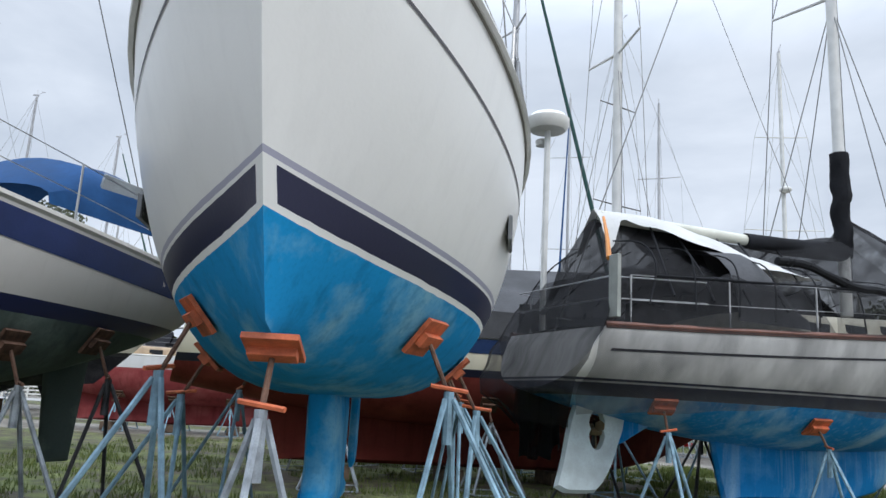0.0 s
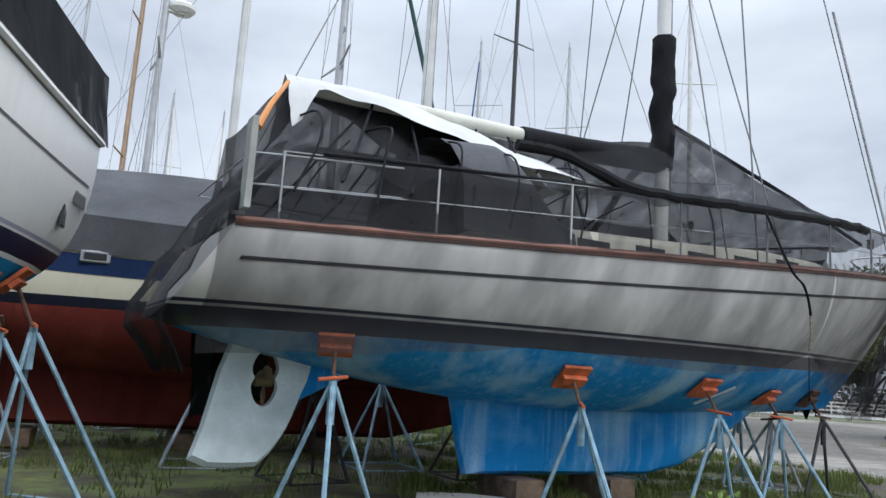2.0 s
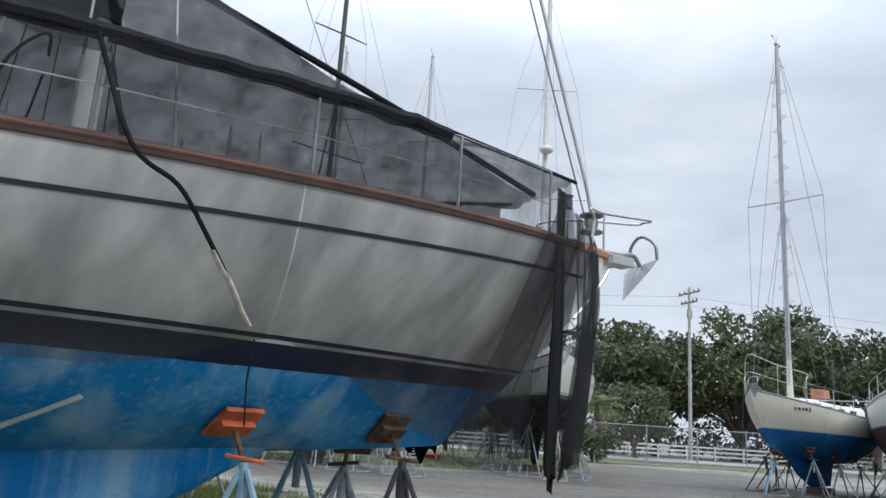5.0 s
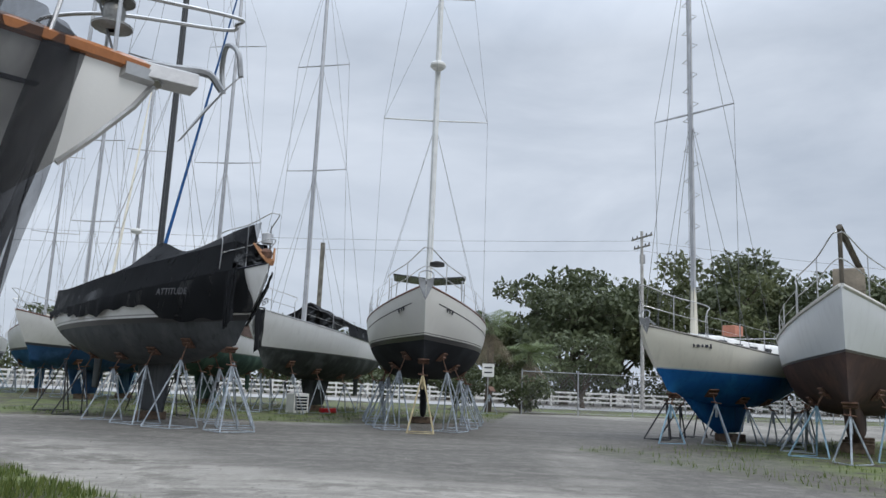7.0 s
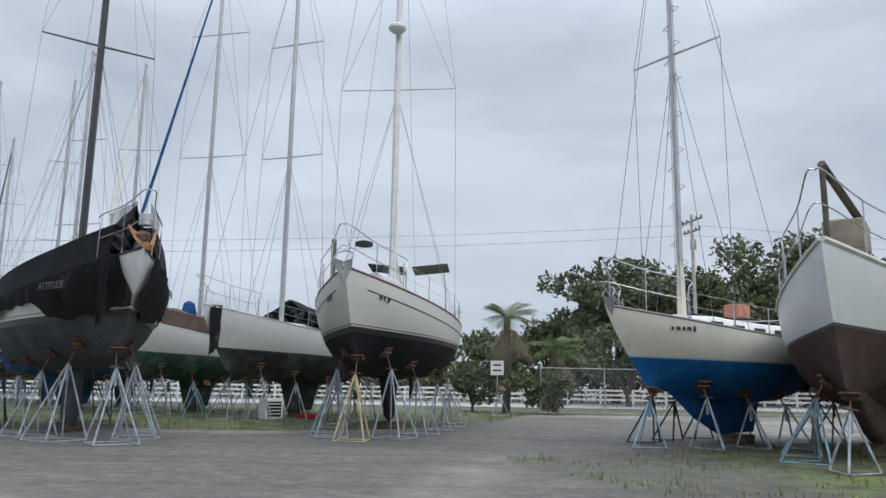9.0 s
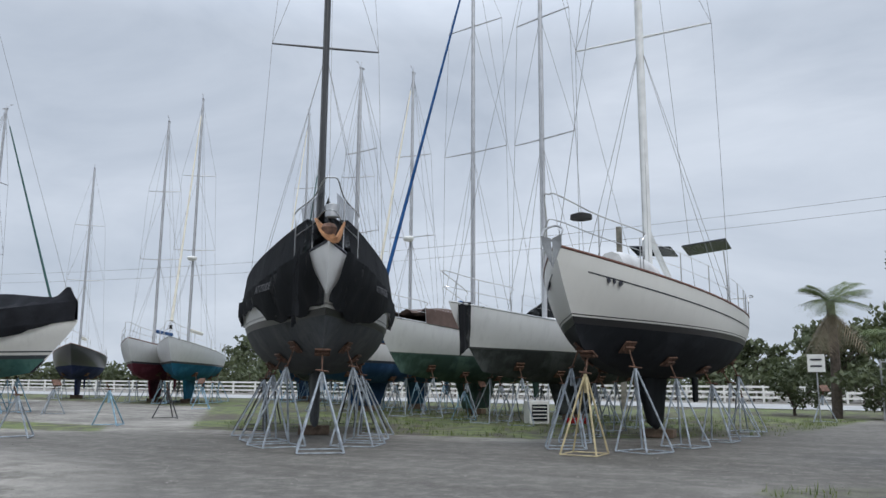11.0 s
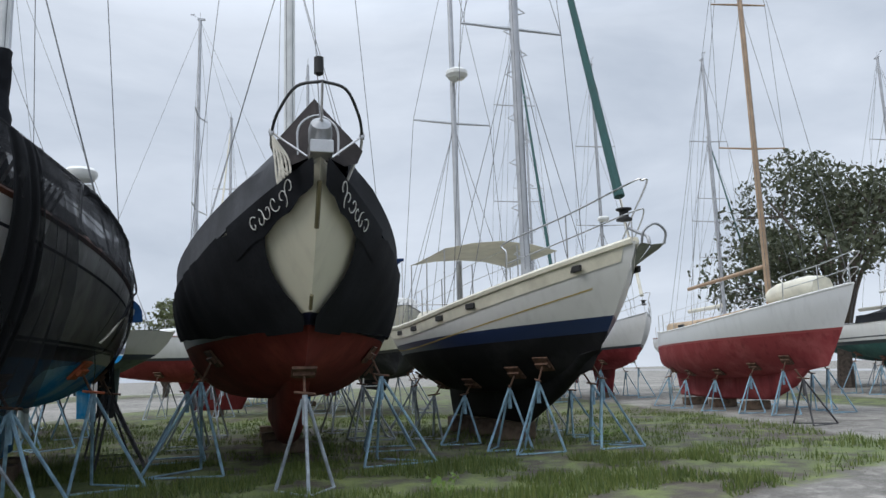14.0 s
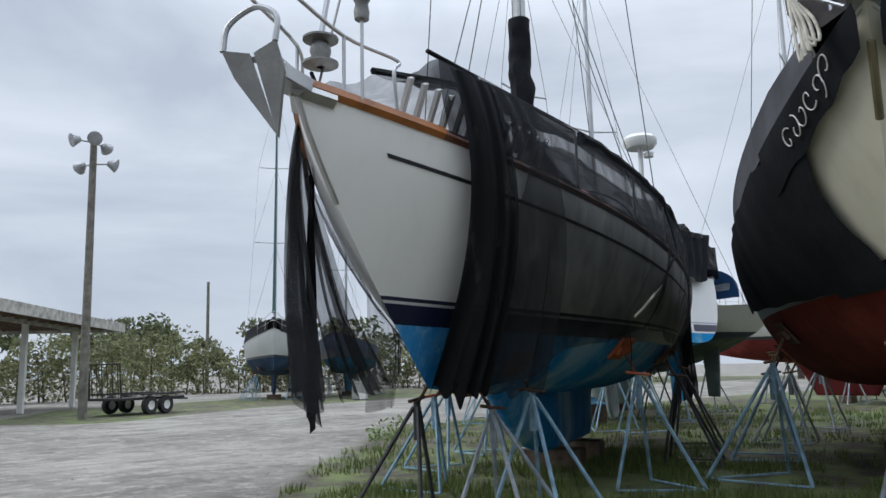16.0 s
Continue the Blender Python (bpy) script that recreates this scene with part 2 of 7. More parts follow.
TEALC = paint("green_sail_cover", (0.02, 0.075, 0.07), 0.8, 0.15, 0, 2)
WTARP = paint("white_tarp", (0.52, 0.53, 0.53), 0.6, 0.08, 0, 2.5)
SAILC = paint("cream_sailcloth", (0.6, 0.57, 0.48), 0.7, 0.1)
ORANGE = paint("orange_paint", (0.55, 0.13, 0.05), 0.6, 0.28, 0, 9, 0.3)
RUST = paint("rusty_steel", (0.14, 0.075, 0.05), 0.8, 0.4, 0.2, 12, 0.4)
LEGB = paint("blue_leg_paint", (0.22, 0.36, 0.46), 0.55, 0.3, 0, 7, 0.2)
LEGG = paint("grey_leg_paint", (0.30, 0.34, 0.38), 0.6, 0.3, 0, 7, 0.2)
LEGD = paint("dark_leg_steel", (0.05, 0.05, 0.055), 0.7, 0.35, 0.2, 7, 0.3)
LEGY = paint("tan_leg_paint", (0.42, 0.35, 0.2), 0.6, 0.25, 0, 7, 0.2)
BLOCK = paint("timber_block", (0.17, 0.12, 0.085), 0.85, 0.35, 0, 6, 0.5)
BARK = paint("bark", (0.09, 0.07, 0.055), 0.9, 0.35, 0, 8, 0.6)
CONC = paint("concrete", (0.38, 0.37, 0.35), 0.85, 0.2, 0, 3, 0.4)
GALV = paint("galvanised_steel", (0.34, 0.35, 0.36), 0.5, 0.2, 0.5)
POLEW = paint("pole_timber", (0.16, 0.15, 0.125), 0.9, 0.3, 0, 5, 0.5)
ROPE = paint("pale_rope", (0.5, 0.47, 0.4), 0.9, 0.2, 0, 20)
RUBBER = paint("black_rubber", (0.02, 0.02, 0.02), 0.8, 0.2)
PLASW = paint("white_plastic", (0.66, 0.66, 0.63), 0.4, 0.08)
INK = paint("dark_lettering", (0.02, 0.02, 0.03), 0.5, 0.1)
INKG = paint("faint_lettering", (0.10, 0.10, 0.11), 0.7, 0.1)
# starboard net: sky reflection and front light are put into its paler threads
NET_LIT = net_mat("shade_net", 0.45, (0.035, 0.036, 0.04))
NETL = net_mat("light_shade_net", 0.48)
NETD = net_mat("dense_shade_net", 0.99, (0.011, 0.012, 0.014))
NETQ = net_mat("sheer_shade_net", 0.6, (0.02, 0.021, 0.024))
NETP = net_mat("heavy_shade_net", 0.8, (0.02, 0.021, 0.024))
NETM = net_mat("double_shade_net", 0.69, (0.014, 0.015, 0.018))


# ---- mesh helpers ----
def mk(name, verts, faces, mat, parent=None, label="", smooth=True, mats=None):
    me = bpy.data.meshes.new(name)
    me.from_pydata([tuple(v) for v in verts], [], faces)
    me.materials.append(mat)
    if smooth:
        me.shade_smooth()
        me.set_sharp_from_angle(angle=radians(38))
    ob = new(name, me)
    if parent:
        ob.parent = parent
    if label:
        ob["label"] = label
    return ob


class Geo:
    """Collects the vertices and faces of one part."""

    def __init__(self):
        self.v, self.f = [], []

    def add(self, v, f):
        n = len(self.v)
        self.v += [tuple(p) for p in v]
        self.f += [tuple(i + n for i in q) for q in f]
        return self

    def tube(self, pts, r, n=6, r2=None, cap=True):
        pts = [Vector(p) for p in pts]
        v, f = [], []
        side = None
        for i, p in enumerate(pts):
            d = (pts[min(i + 1, len(pts) - 1)] - pts[max(i - 1, 0)]).normalized()
            a = side - d * side.dot(d) if side else d.orthogonal()
            a.normalize()
            side, bb = a, d.cross(a)
            rr = r if r2 is None else r + (r2 - r) * i / (len(pts) - 1)
            v += [p + (a * math.cos(k * math.tau / n) + bb * math.sin(k * math.tau / n)) * rr for k in range(n)]
        for i in range(len(pts) - 1):
            f += [(i * n + k, i * n + (k + 1) % n, (i + 1) * n + (k + 1) % n, (i + 1) * n + k) for k in range(n)]
        if cap:
            f += [tuple(range(n))[::-1], tuple(range((len(pts) - 1) * n, len(pts) * n))]
        return self.add(v, f)

    def box(self, c, s, m=None, ch=0.12):
        """A chamfered block: centre, size, optional turn; ch: chamfer as a share of the least side."""
        h = [x / 2 for x in s]
        e = min(h) * ch
        v = []
        for z, ins in ((-h[2], e), (-h[2] + e, 0), (h[2] - e, 0), (h[2], e)):
            v += [(x, y, z) for x, y in ((-h[0] + ins, -h[1] + ins), (h[0] - ins, -h[1] + ins), (h[0] - ins, h[1] - ins), (-h[0] + ins, h[1] - ins))]
        f = [(3, 2, 1, 0), (12, 13, 14, 15)]
        for k in range(3):
            f += [(k * 4 + i, k * 4 + (i + 1) % 4, k * 4 + 4 + (i + 1) % 4, k * 4 + 4 + i) for i in range(4)]
        t = Matrix.Translation(c) @ (m.to_4x4() if m else Matrix.Identity(4))
        return self.add([t @ Vector(p) for p in v], f)

    def grid(self, rows, closed=False, flip=False):
        n = len(rows[0])
        v = [p for r in rows for p in r]
        f = []
        for i in range(len(rows) - 1):
            for k in range(n if closed else n - 1):
                q = (i * n + k, i * n + (k + 1) % n, (i + 1) * n + (k + 1) % n, (i + 1) * n + k)
                f.append(q[::-1] if flip else q)
        return self.add(v, f)

    def lathe(self, c, prof, n=14, m=None):
        rows = [[Vector((r * math.cos(k * math.tau / n), r * math.sin(k * math.tau / n), z)) for k in range(n)] for r, z in prof]
        t = Matrix.Translation(c) @ (m.to_4x4() if m else Matrix.Identity(4))
        return self.grid([[t @ p for p in r] for r in rows], True)

    def plate(self, outline, thick, foil=True):
        """A blade in the x-z plane, thickest inside and thin at its rim."""
        cx, cz = sum(p[0] for p in outline) / len(outline), sum(p[1] for p in outline) / len(outline)
        rows = []
        for k, y in ((1, 0), (0.985, 0.35), (0.9, 0.75), (0.6, 1.0)):
            rows.append([(cx + (x - cx) * k, y * thick / 2, cz + (z - cz) * k) for x, z in outline])
        full = [[(x, -y, z) for x, y, z in r] for r in rows[:0:-1]] + rows
        n = len(outline)
        self.grid(full, True)
        base = len(self.v) - n * len(full)
        self.f += [tuple(range(base, base + n))[::-1], tuple(range(base + (len(full) - 1) * n, base + len(full) * n))]
        return self

    def put(self, name, mat, parent=None, label="", smooth=True):
        return mk(name, self.v, self.f, mat, parent, label, smooth)


def thing(name, m, label, category, group="", kind=""):
    e = new(name)
    e.empty_display_size = 0.3
    e.matrix_basis = m
    return tagged(e, label, category, group, kind)


def lettering(text, size, mat, parent, m, name="lettering"):
    cu = bpy.data.curves.new(name, "FONT")
    cu.body, cu.size, cu.extrude, cu.align_x = text, size, 0.002, "CENTER"
    tmp = new("tmp", cu)
    bpy.context.view_layer.update()
    me = bpy.data.meshes.new_from_object(tmp.evaluated_get(bpy.context.evaluated_depsgraph_get()))
    bpy.data.objects.remove(tmp)
    me.materials.clear()
    me.materials.append(mat)
    ob = new(name, me)
    ob.parent, ob.matrix_basis = parent, m
    return ob


def smooth_path(pts, n=6):
    """A rounded line through the points."""
    pts = [Vector(p) for p in pts]
    if len(pts) < 3:
        return pts
    ext = [pts[0] * 2 - pts[1], *pts, pts[-1] * 2 - pts[-2]]
    res = []
    for i in range(1, len(ext) - 2):
        a, b, c, d = ext[i - 1 : i + 3]
        for k in range(n):
            t = k / n
            res.append(0.5 * (2 * b + (c - a) * t + (2 * a - 5 * b + 4 * c - d) * t**2 + (3 * b - a - 3 * c + d) * t**3))
    return res + [pts[-1]]


def wob(x, y, z, s=1.0, seed=0.0):
    return noise.noise(Vector((x * s + seed, y * s, z * s)))


# ---- boats ----
def lerp(a, b, t):
    return a + (b - a) * t


class Hull:
    """The skin of a hull: x from the transom (0) to the bow, y to port, z up from the ground."""

    def __init__(self, L, hb, zs, zw, zk, tw=0.6, over=1.6, zf=None, trake=0.3, um=0.42, pw=2.3, full=0.62, bowv=1.05, zt=None, zaft=None):
        self.L, self.hb, self.zs, self.zw, self.zk = L, hb, zs, zw, zk
        self.tw, self.over, self.trake, self.um, self.pw, self.full, self.bowv = tw, over, trake, um, pw, full, bowv
        self.zf = zf if zf is not None else zk + 0.45  # foot of the stem
        self.zt = zt if zt is not None else zw - 0.15  # foot of the transom

    def beam(self, u):
        if u < self.um:
            t = u / self.um
            return self.hb * (self.tw + (1 - self.tw) * math.sin(t * math.pi / 2) ** 0.9)
        t = (u - self.um) / (1 - self.um)
        return self.hb * max(0.0, 1 - t**self.pw)

    def sheer(self, u):
        a, m, b = self.zs
        return a * 2 * (u - 0.5) * (u - 1) + m * 4 * u * (1 - u) + b * 2 * u * (u - 0.5)

    def foot(self, u):
        # a parabola-like rocker through transom foot, deepest point and stem foot
        if u < 0.48:
            t = (0.48 - u) / 0.48
            return self.zk + (self.zt - self.zk) * t**1.8
        t = (u - 0.48) / 0.52
        return self.zk + (self.zf - self.zk) * t**2.4

    def pt(self, u, v, side=1, off=0.0):
        th = v * math.pi / 2
        e = lerp(self.full, self.bowv, max(0.0, (u - 0.45) / 0.55) ** 1.5)
        y = self.beam(u) * (math.sin(th) ** e if v > 0 else 0.0)
        h = 1 - math.cos(th) ** 1.0
        h = lerp(h, v**1.15, max(0.0, (u - 0.6) / 0.4) * 0.7)
        z = lerp(self.foot(u), self.sheer(u), h)
        xb = self.L - self.over * (1 - h) ** 1.25
        xs = self.trake * (h - 0.35) if self.trake else 0.0
        x = lerp(xs, xb, u)
        p = Vector((x, y * side, z))
        if off:
            n = self.normal(u, v, side)
            p += n * off
        return p

    def normal(self, u, v, side=1):
        d = 0.01
        a = self.pt(min(u + d, 1), v, side) - self.pt(max(u - d, 0), v, side)
        b = self.pt(u, min(v + d, 1), side) - self.pt(u, max(v - d, 0), side)
        n = a.cross(b) if side > 0 else b.cross(a)
        return (-n if n.y * side < 0 else n).normalized() if n.length else Vector((0, side, 0))

    def v_at(self, u, z):
        lo, hi = 0.0, 1.0
        for _ in range(18):
            mid = (lo + hi) / 2
            if self.pt(u, mid).z < z:
                lo = mid
            else:
                hi = mid
        return lo

    def u_at(self, x, v=1.0):
        lo, hi = 0.0, 1.0
        for _ in range(18):
            mid = (lo + hi) / 2
            if self.pt(mid, v).x < x:
                lo = mid
            else:
                hi = mid
        return lo

    def at(self, x, z, side=1, off=0.0):
        u = self.u_at(x, 0.7)
        for _ in range(3):
            v = self.v_at(u, z)
            u = self.u_at(x, v)
        return self.pt(u, self.v_at(u, z), side, off)

    def skin(self, nu=30, nv=14):
        g = Geo()
        rows = []
        for i in range(nu + 1):
            u = (i / nu) ** 0.92 if i else 0.0
            vs = [k / nv for k in range(nv + 1)]
            rows.append([self.pt(u, v, -1) for v in vs[::-1]] + [self.pt(u, v, 1) for v in vs[1:]])
        g.grid(rows, flip=True)
        n = len(rows[0])
        g.f.append(tuple(range(n)))
        return g

    def line(self, u0, u1, v, side, off, n=24):
        return [self.pt(lerp(u0, u1, i / n), v, side, off) for i in range(n + 1)]


def box_cabin(h, x0, x1, w0, w1, z0, hgt, crown=0.06, n=8):
    """A cabin trunk with sloping sides, rounded edges and a cambered top."""
    rows = []
    prof = [(1.0, 0.0), (0.96, 0.75), (0.9, 0.93), (0.78, 1.0), (0.0, 1.0)]
    for i in range(n + 1):
        t = i / n
        w = lerp(w0, w1, t)
        end = 1.0 if 0 < i < n else 0.0
        z = z0(lerp(x0, x1, t))
        hh = hgt * (1.0 if i < n * 0.75 else lerp(1.0, 0.72, (t - 0.75) / 0.25))
        x = lerp(x0, x1, t)
        r = [(x - (0.12 * b if i == n else 0), w * a, z - 0.05 + hh * b + crown * (1 - a) * (b > 0.9)) for a, b in prof]
        rows.append([(x_, -y_, z_) for x_, y_, z_ in r][:-1] + r[::-1])
    g = Geo().grid(rows)
    k = len(rows[0])
    g.f += [tuple(range(k))[::-1], tuple(range(n * k, n * k + k))]
    return g


def add_rig(e, h, mx, H, mat, r=0.075, spr=((0.42, 1.0), (0.7, 0.8)), z0=None, furl=None, stays=True, lean=0.0, fore=None, back=None, radome=None, boom=None, steps=False, frac=1.0, wire=0.007):
    u = h.u_at(mx)
    zd = h.sheer(u) if z0 is None else z0
    top = Vector((mx - lean * H, 0, H))
    foot = Vector((mx, 0, zd))
    at = lambda t: foot.lerp(top, t)  # noqa: E731
    Geo().tube([foot, at(0.5), at(0.97), top], r, 10, r * 0.75).put("mast", mat, e)
    mh = Geo().box(top + Vector((-0.05, 0, 0.03)), (0.3, 0.09, 0.07))
    mh.tube([top, top + Vector((0.0, 0, 0.35))], 0.008, 5).tube([top + Vector((-0.05, 0, 0.06)), top + Vector((0.3, 0, 0.22))], 0.008, 5)
    mh.box(top + Vector((0.3, 0, 0.24)), (0.18, 0.01, 0.05))
    mh.put("masthead", ALU, e)
    ends = {1: [], -1: []}
    for f, w in spr:
        for s in (1, -1):
            a, b = at(f), at(f) + Vector((-0.12, w * s, 0.06))
            Geo().tube([a, b], 0.035, 6, 0.024).put("spreader", mat if mat is not MASTT else MASTT, e)
            ends[s].append(b)
    cu = h.u_at(mx - 0.2)
    for s in (1, -1):
        chain = h.pt(cu, 1.0, s) + Vector((0, -0.1 * s, 0))
        g = Geo()
        path = [chain, *ends[s], at(frac if frac < 1 else 0.985)]
        g.tube(path, wire, 4)
        if ends[s]:
            g.tube([h.pt(h.u_at(mx + 0.35), 1, s) + Vector((0, -0.12 * s, 0)), at(spr[0][0] - 0.01)], wire, 4)
            g.tube([h.pt(h.u_at(mx - 0.65), 1, s) + Vector((0, -0.12 * s, 0)), at(spr[0][0] - 0.01)], wire, 4)
        for k in range(len(ends[s]) - 1):
            g.tube([ends[s][k], at(spr[k + 1][0])], wire, 4)
        g.put("shroud", WIRE, e)
    if stays:
        bowp = Vector(fore) if fore else h.pt(1, 1) + Vector((-0.15, 0, 0.05))
        tip = at(frac if frac < 1 else 0.99)
        Geo().tube([bowp, tip], wire, 4).put("forestay", WIRE, e)
        if furl:
            lo, hi = bowp.lerp(tip, 0.055), bowp.lerp(tip, 0.93)
            mid = [lo.lerp(hi, t) for t in (0, 0.02, 0.3, 0.7, 1)]
            Geo().tube(mid, 0.085, 8, 0.035).put("furled_sail", furl, e)
            Geo().lathe(bowp.lerp(tip, 0.03), [(0.02, -0.1), (0.12, -0.08), (0.12, -0.05), (0.07, -0.03), (0.07, 0.06), (0.12, 0.08), (0.12, 0.1), (0.02, 0.12)], 10).put("furling_drum", RUBBER, e)
        bp = Vector(back) if back else h.pt(0, 1) * 1.0
        if not back:
            bp.y = 0
        Geo().tube([bp, top], wire, 4).put("backstay", WIRE, e)
        g = Geo()
        for s in (0.05, -0.06):
            g.tube([foot + Vector((0.1, s, 0.5)), top + Vector((0.02, s, -0.1))], wire * 0.8, 4)
        g.put("halyard", WIRE, e)
    if radome:
        c = at((radome - zd) / (H - zd)) + Vector((0.32, 0, 0))
        Geo().lathe(c, [(0.02, -0.12), (0.2, -0.11), (0.27, -0.03), (0.27, 0.05), (0.2, 0.11), (0.02, 0.13)]).box(c + Vector((-0.2, 0, -0.1)), (0.3, 0.1, 0.05)).put("radome", PLASW, e)
    if boom:
        x1, zb, drop, bm_mat, br = boom
        Geo().tube([(mx - 0.1, 0, zb), (x1, 0, zb + drop)], br, 10).put("boom", bm_mat, e)
        Geo().tube([(x1 + 0.2, 0, zb + drop), top], wire, 4).put("topping_lift", WIRE, e)
    if steps:
        g = Geo()
        for k in range(int((H - zd - 1) / 0.45)):
            p = foot + (top - foot).normalized() * (0.8 + 0.45 * k)
            s = 1 if k % 2 else -1
            g.tube([p + Vector((0, 0.06 * s, 0.1)), p + Vector((0, 0.24 * s, 0)), p + Vector((0, 0.06 * s, -0.06))], 0.014, 4)
        g.put("mast_steps", ALU, e)
    return top


def add_pulpit(e, h, hgt=0.65, back=1.5, mat=None, nose=0.15, mid=True):
    mat = mat or STEEL
    u0 = h.u_at(h.L - back)
    a, b = h.pt(u0, 1, 1), h.pt(u0, 1, -1)
    tip = h.pt(1, 1)
    up = Vector((0, 0, hgt))
    m1, m2 = h.pt(h.u_at(h.L - back * 0.45), 1, 1), h.pt(h.u_at(h.L - back * 0.45), 1, -1)
    g = Geo()
    ring = smooth_path([a, a + up * 0.75 + Vector((0.05, 0, 0)), a + up, m1 + up * 1.05, tip + Vector((nose, 0.12, hgt * 1.15)), tip + Vector((nose + 0.05, 0, hgt * 1.17)), tip + Vector((nose, -0.12, hgt * 1.15)), m2 + up * 1.05, b + up, b + up * 0.75 + Vector((0.05, 0, 0)), b], 5)
    g.tube(ring, 0.014, 7)
    g.put("pulpit", mat, e)
    for p in (m1, m2):
        Geo().tube([p, p + up * 1.05], 0.013, 6).put("pulpit_leg", mat, e)
    if mid:
        Geo().tube(smooth_path([a + up * 0.5, m1 + up * 0.52, tip + Vector((nose * 0.5, 0.1, hgt * 0.55)), tip + Vector((nose * 0.5, -0.1, hgt * 0.55)), m2 + up * 0.52, b + up * 0.5], 4), 0.011, 6).put("pulpit_rail", mat, e)


def add_lifelines(e, h, x0, x1, hgt=0.62, n=6, sides=(1, -1)):
    for s in sides:
        tops = []
        for i in range(n):
            p = h.pt(h.u_at(lerp(x0, x1, i / (n - 1))), 1, s) + Vector((0, -0.06 * s, 0))
            q = p + Vector((0, 0, hgt))
            Geo().tube([p, q], 0.0125, 6).put("stanchion", STEEL, e)
            tops.append((p, q))
        for f in (1.0, 0.52):
            Geo().tube([p.lerp(q, f) for p, q in tops], 0.005, 4).put("lifeline", STEEL, e)


def add_pushpit(e, h, hgt=0.62):
    pts = []
    for s in (1, -1):
        a, b = h.pt(h.u_at(1.4), 1, s), h.pt(0.0, 1, s)
        ln = [a, a + Vector((0, 0, hgt)), b + Vector((0.1, 0, hgt))]
        pts += ln if s > 0 else ln[::-1]
    Geo().tube(smooth_path(pts, 4), 0.014, 6).put("pushpit", STEEL, e)


def add_anchor(e, p, sc=1.0, tilt=0.0):
    """A plough anchor with a roll bar hanging at the bow roller, shank aft."""
    rot = Euler((0, tilt, 0)).to_matrix()
    T = lambda q: Vector(p) + rot @ (Vector(q) * sc)  # noqa: E731
    g = Geo()
    tip, top = Vector((0.02, 0, -0.62)), Vector((0.36, 0, 0.02))
    for s in (1, -1):
        L_ = [Vector((0.40, 0.02 * s, -0.02)), Vector((0.45, 0.27 * s, 0.03)), Vector((0.3, 0.25 * s, -0.16)), tip]
        g.add([T(q) for q in L_] + [T(q + Vector((-0.03, 0, -0.02))) for q in L_], [(0, 1, 2, 3), (7, 6, 5, 4), (0, 4, 5, 1), (1, 5, 6, 2), (2, 6, 7, 3), (3, 7, 4, 0)])
    a = Geo()
    a.add(g.v, g.f)
    fl = a.put("fluke", GALV, e)
    fl.data.shade_flat()
    Geo().tube([T(q) for q in smooth_path([(0.44, 0.26, 0.02), (0.4, 0.24, 0.26), (0.36, 0, 0.4), (0.4, -0.24, 0.26), (0.44, -0.26, 0.02)], 5)], 0.026 * sc, 7).put("roll_bar", GALV, e)
    Geo().tube([T(q) for q in smooth_path([(0.35, 0, -0.06), (0.2, 0, 0.08), (-0.1, 0, 0.05), (-0.5, 0, 0.02)], 4)], 0.035 * sc, 6).put("shank", GALV, e)


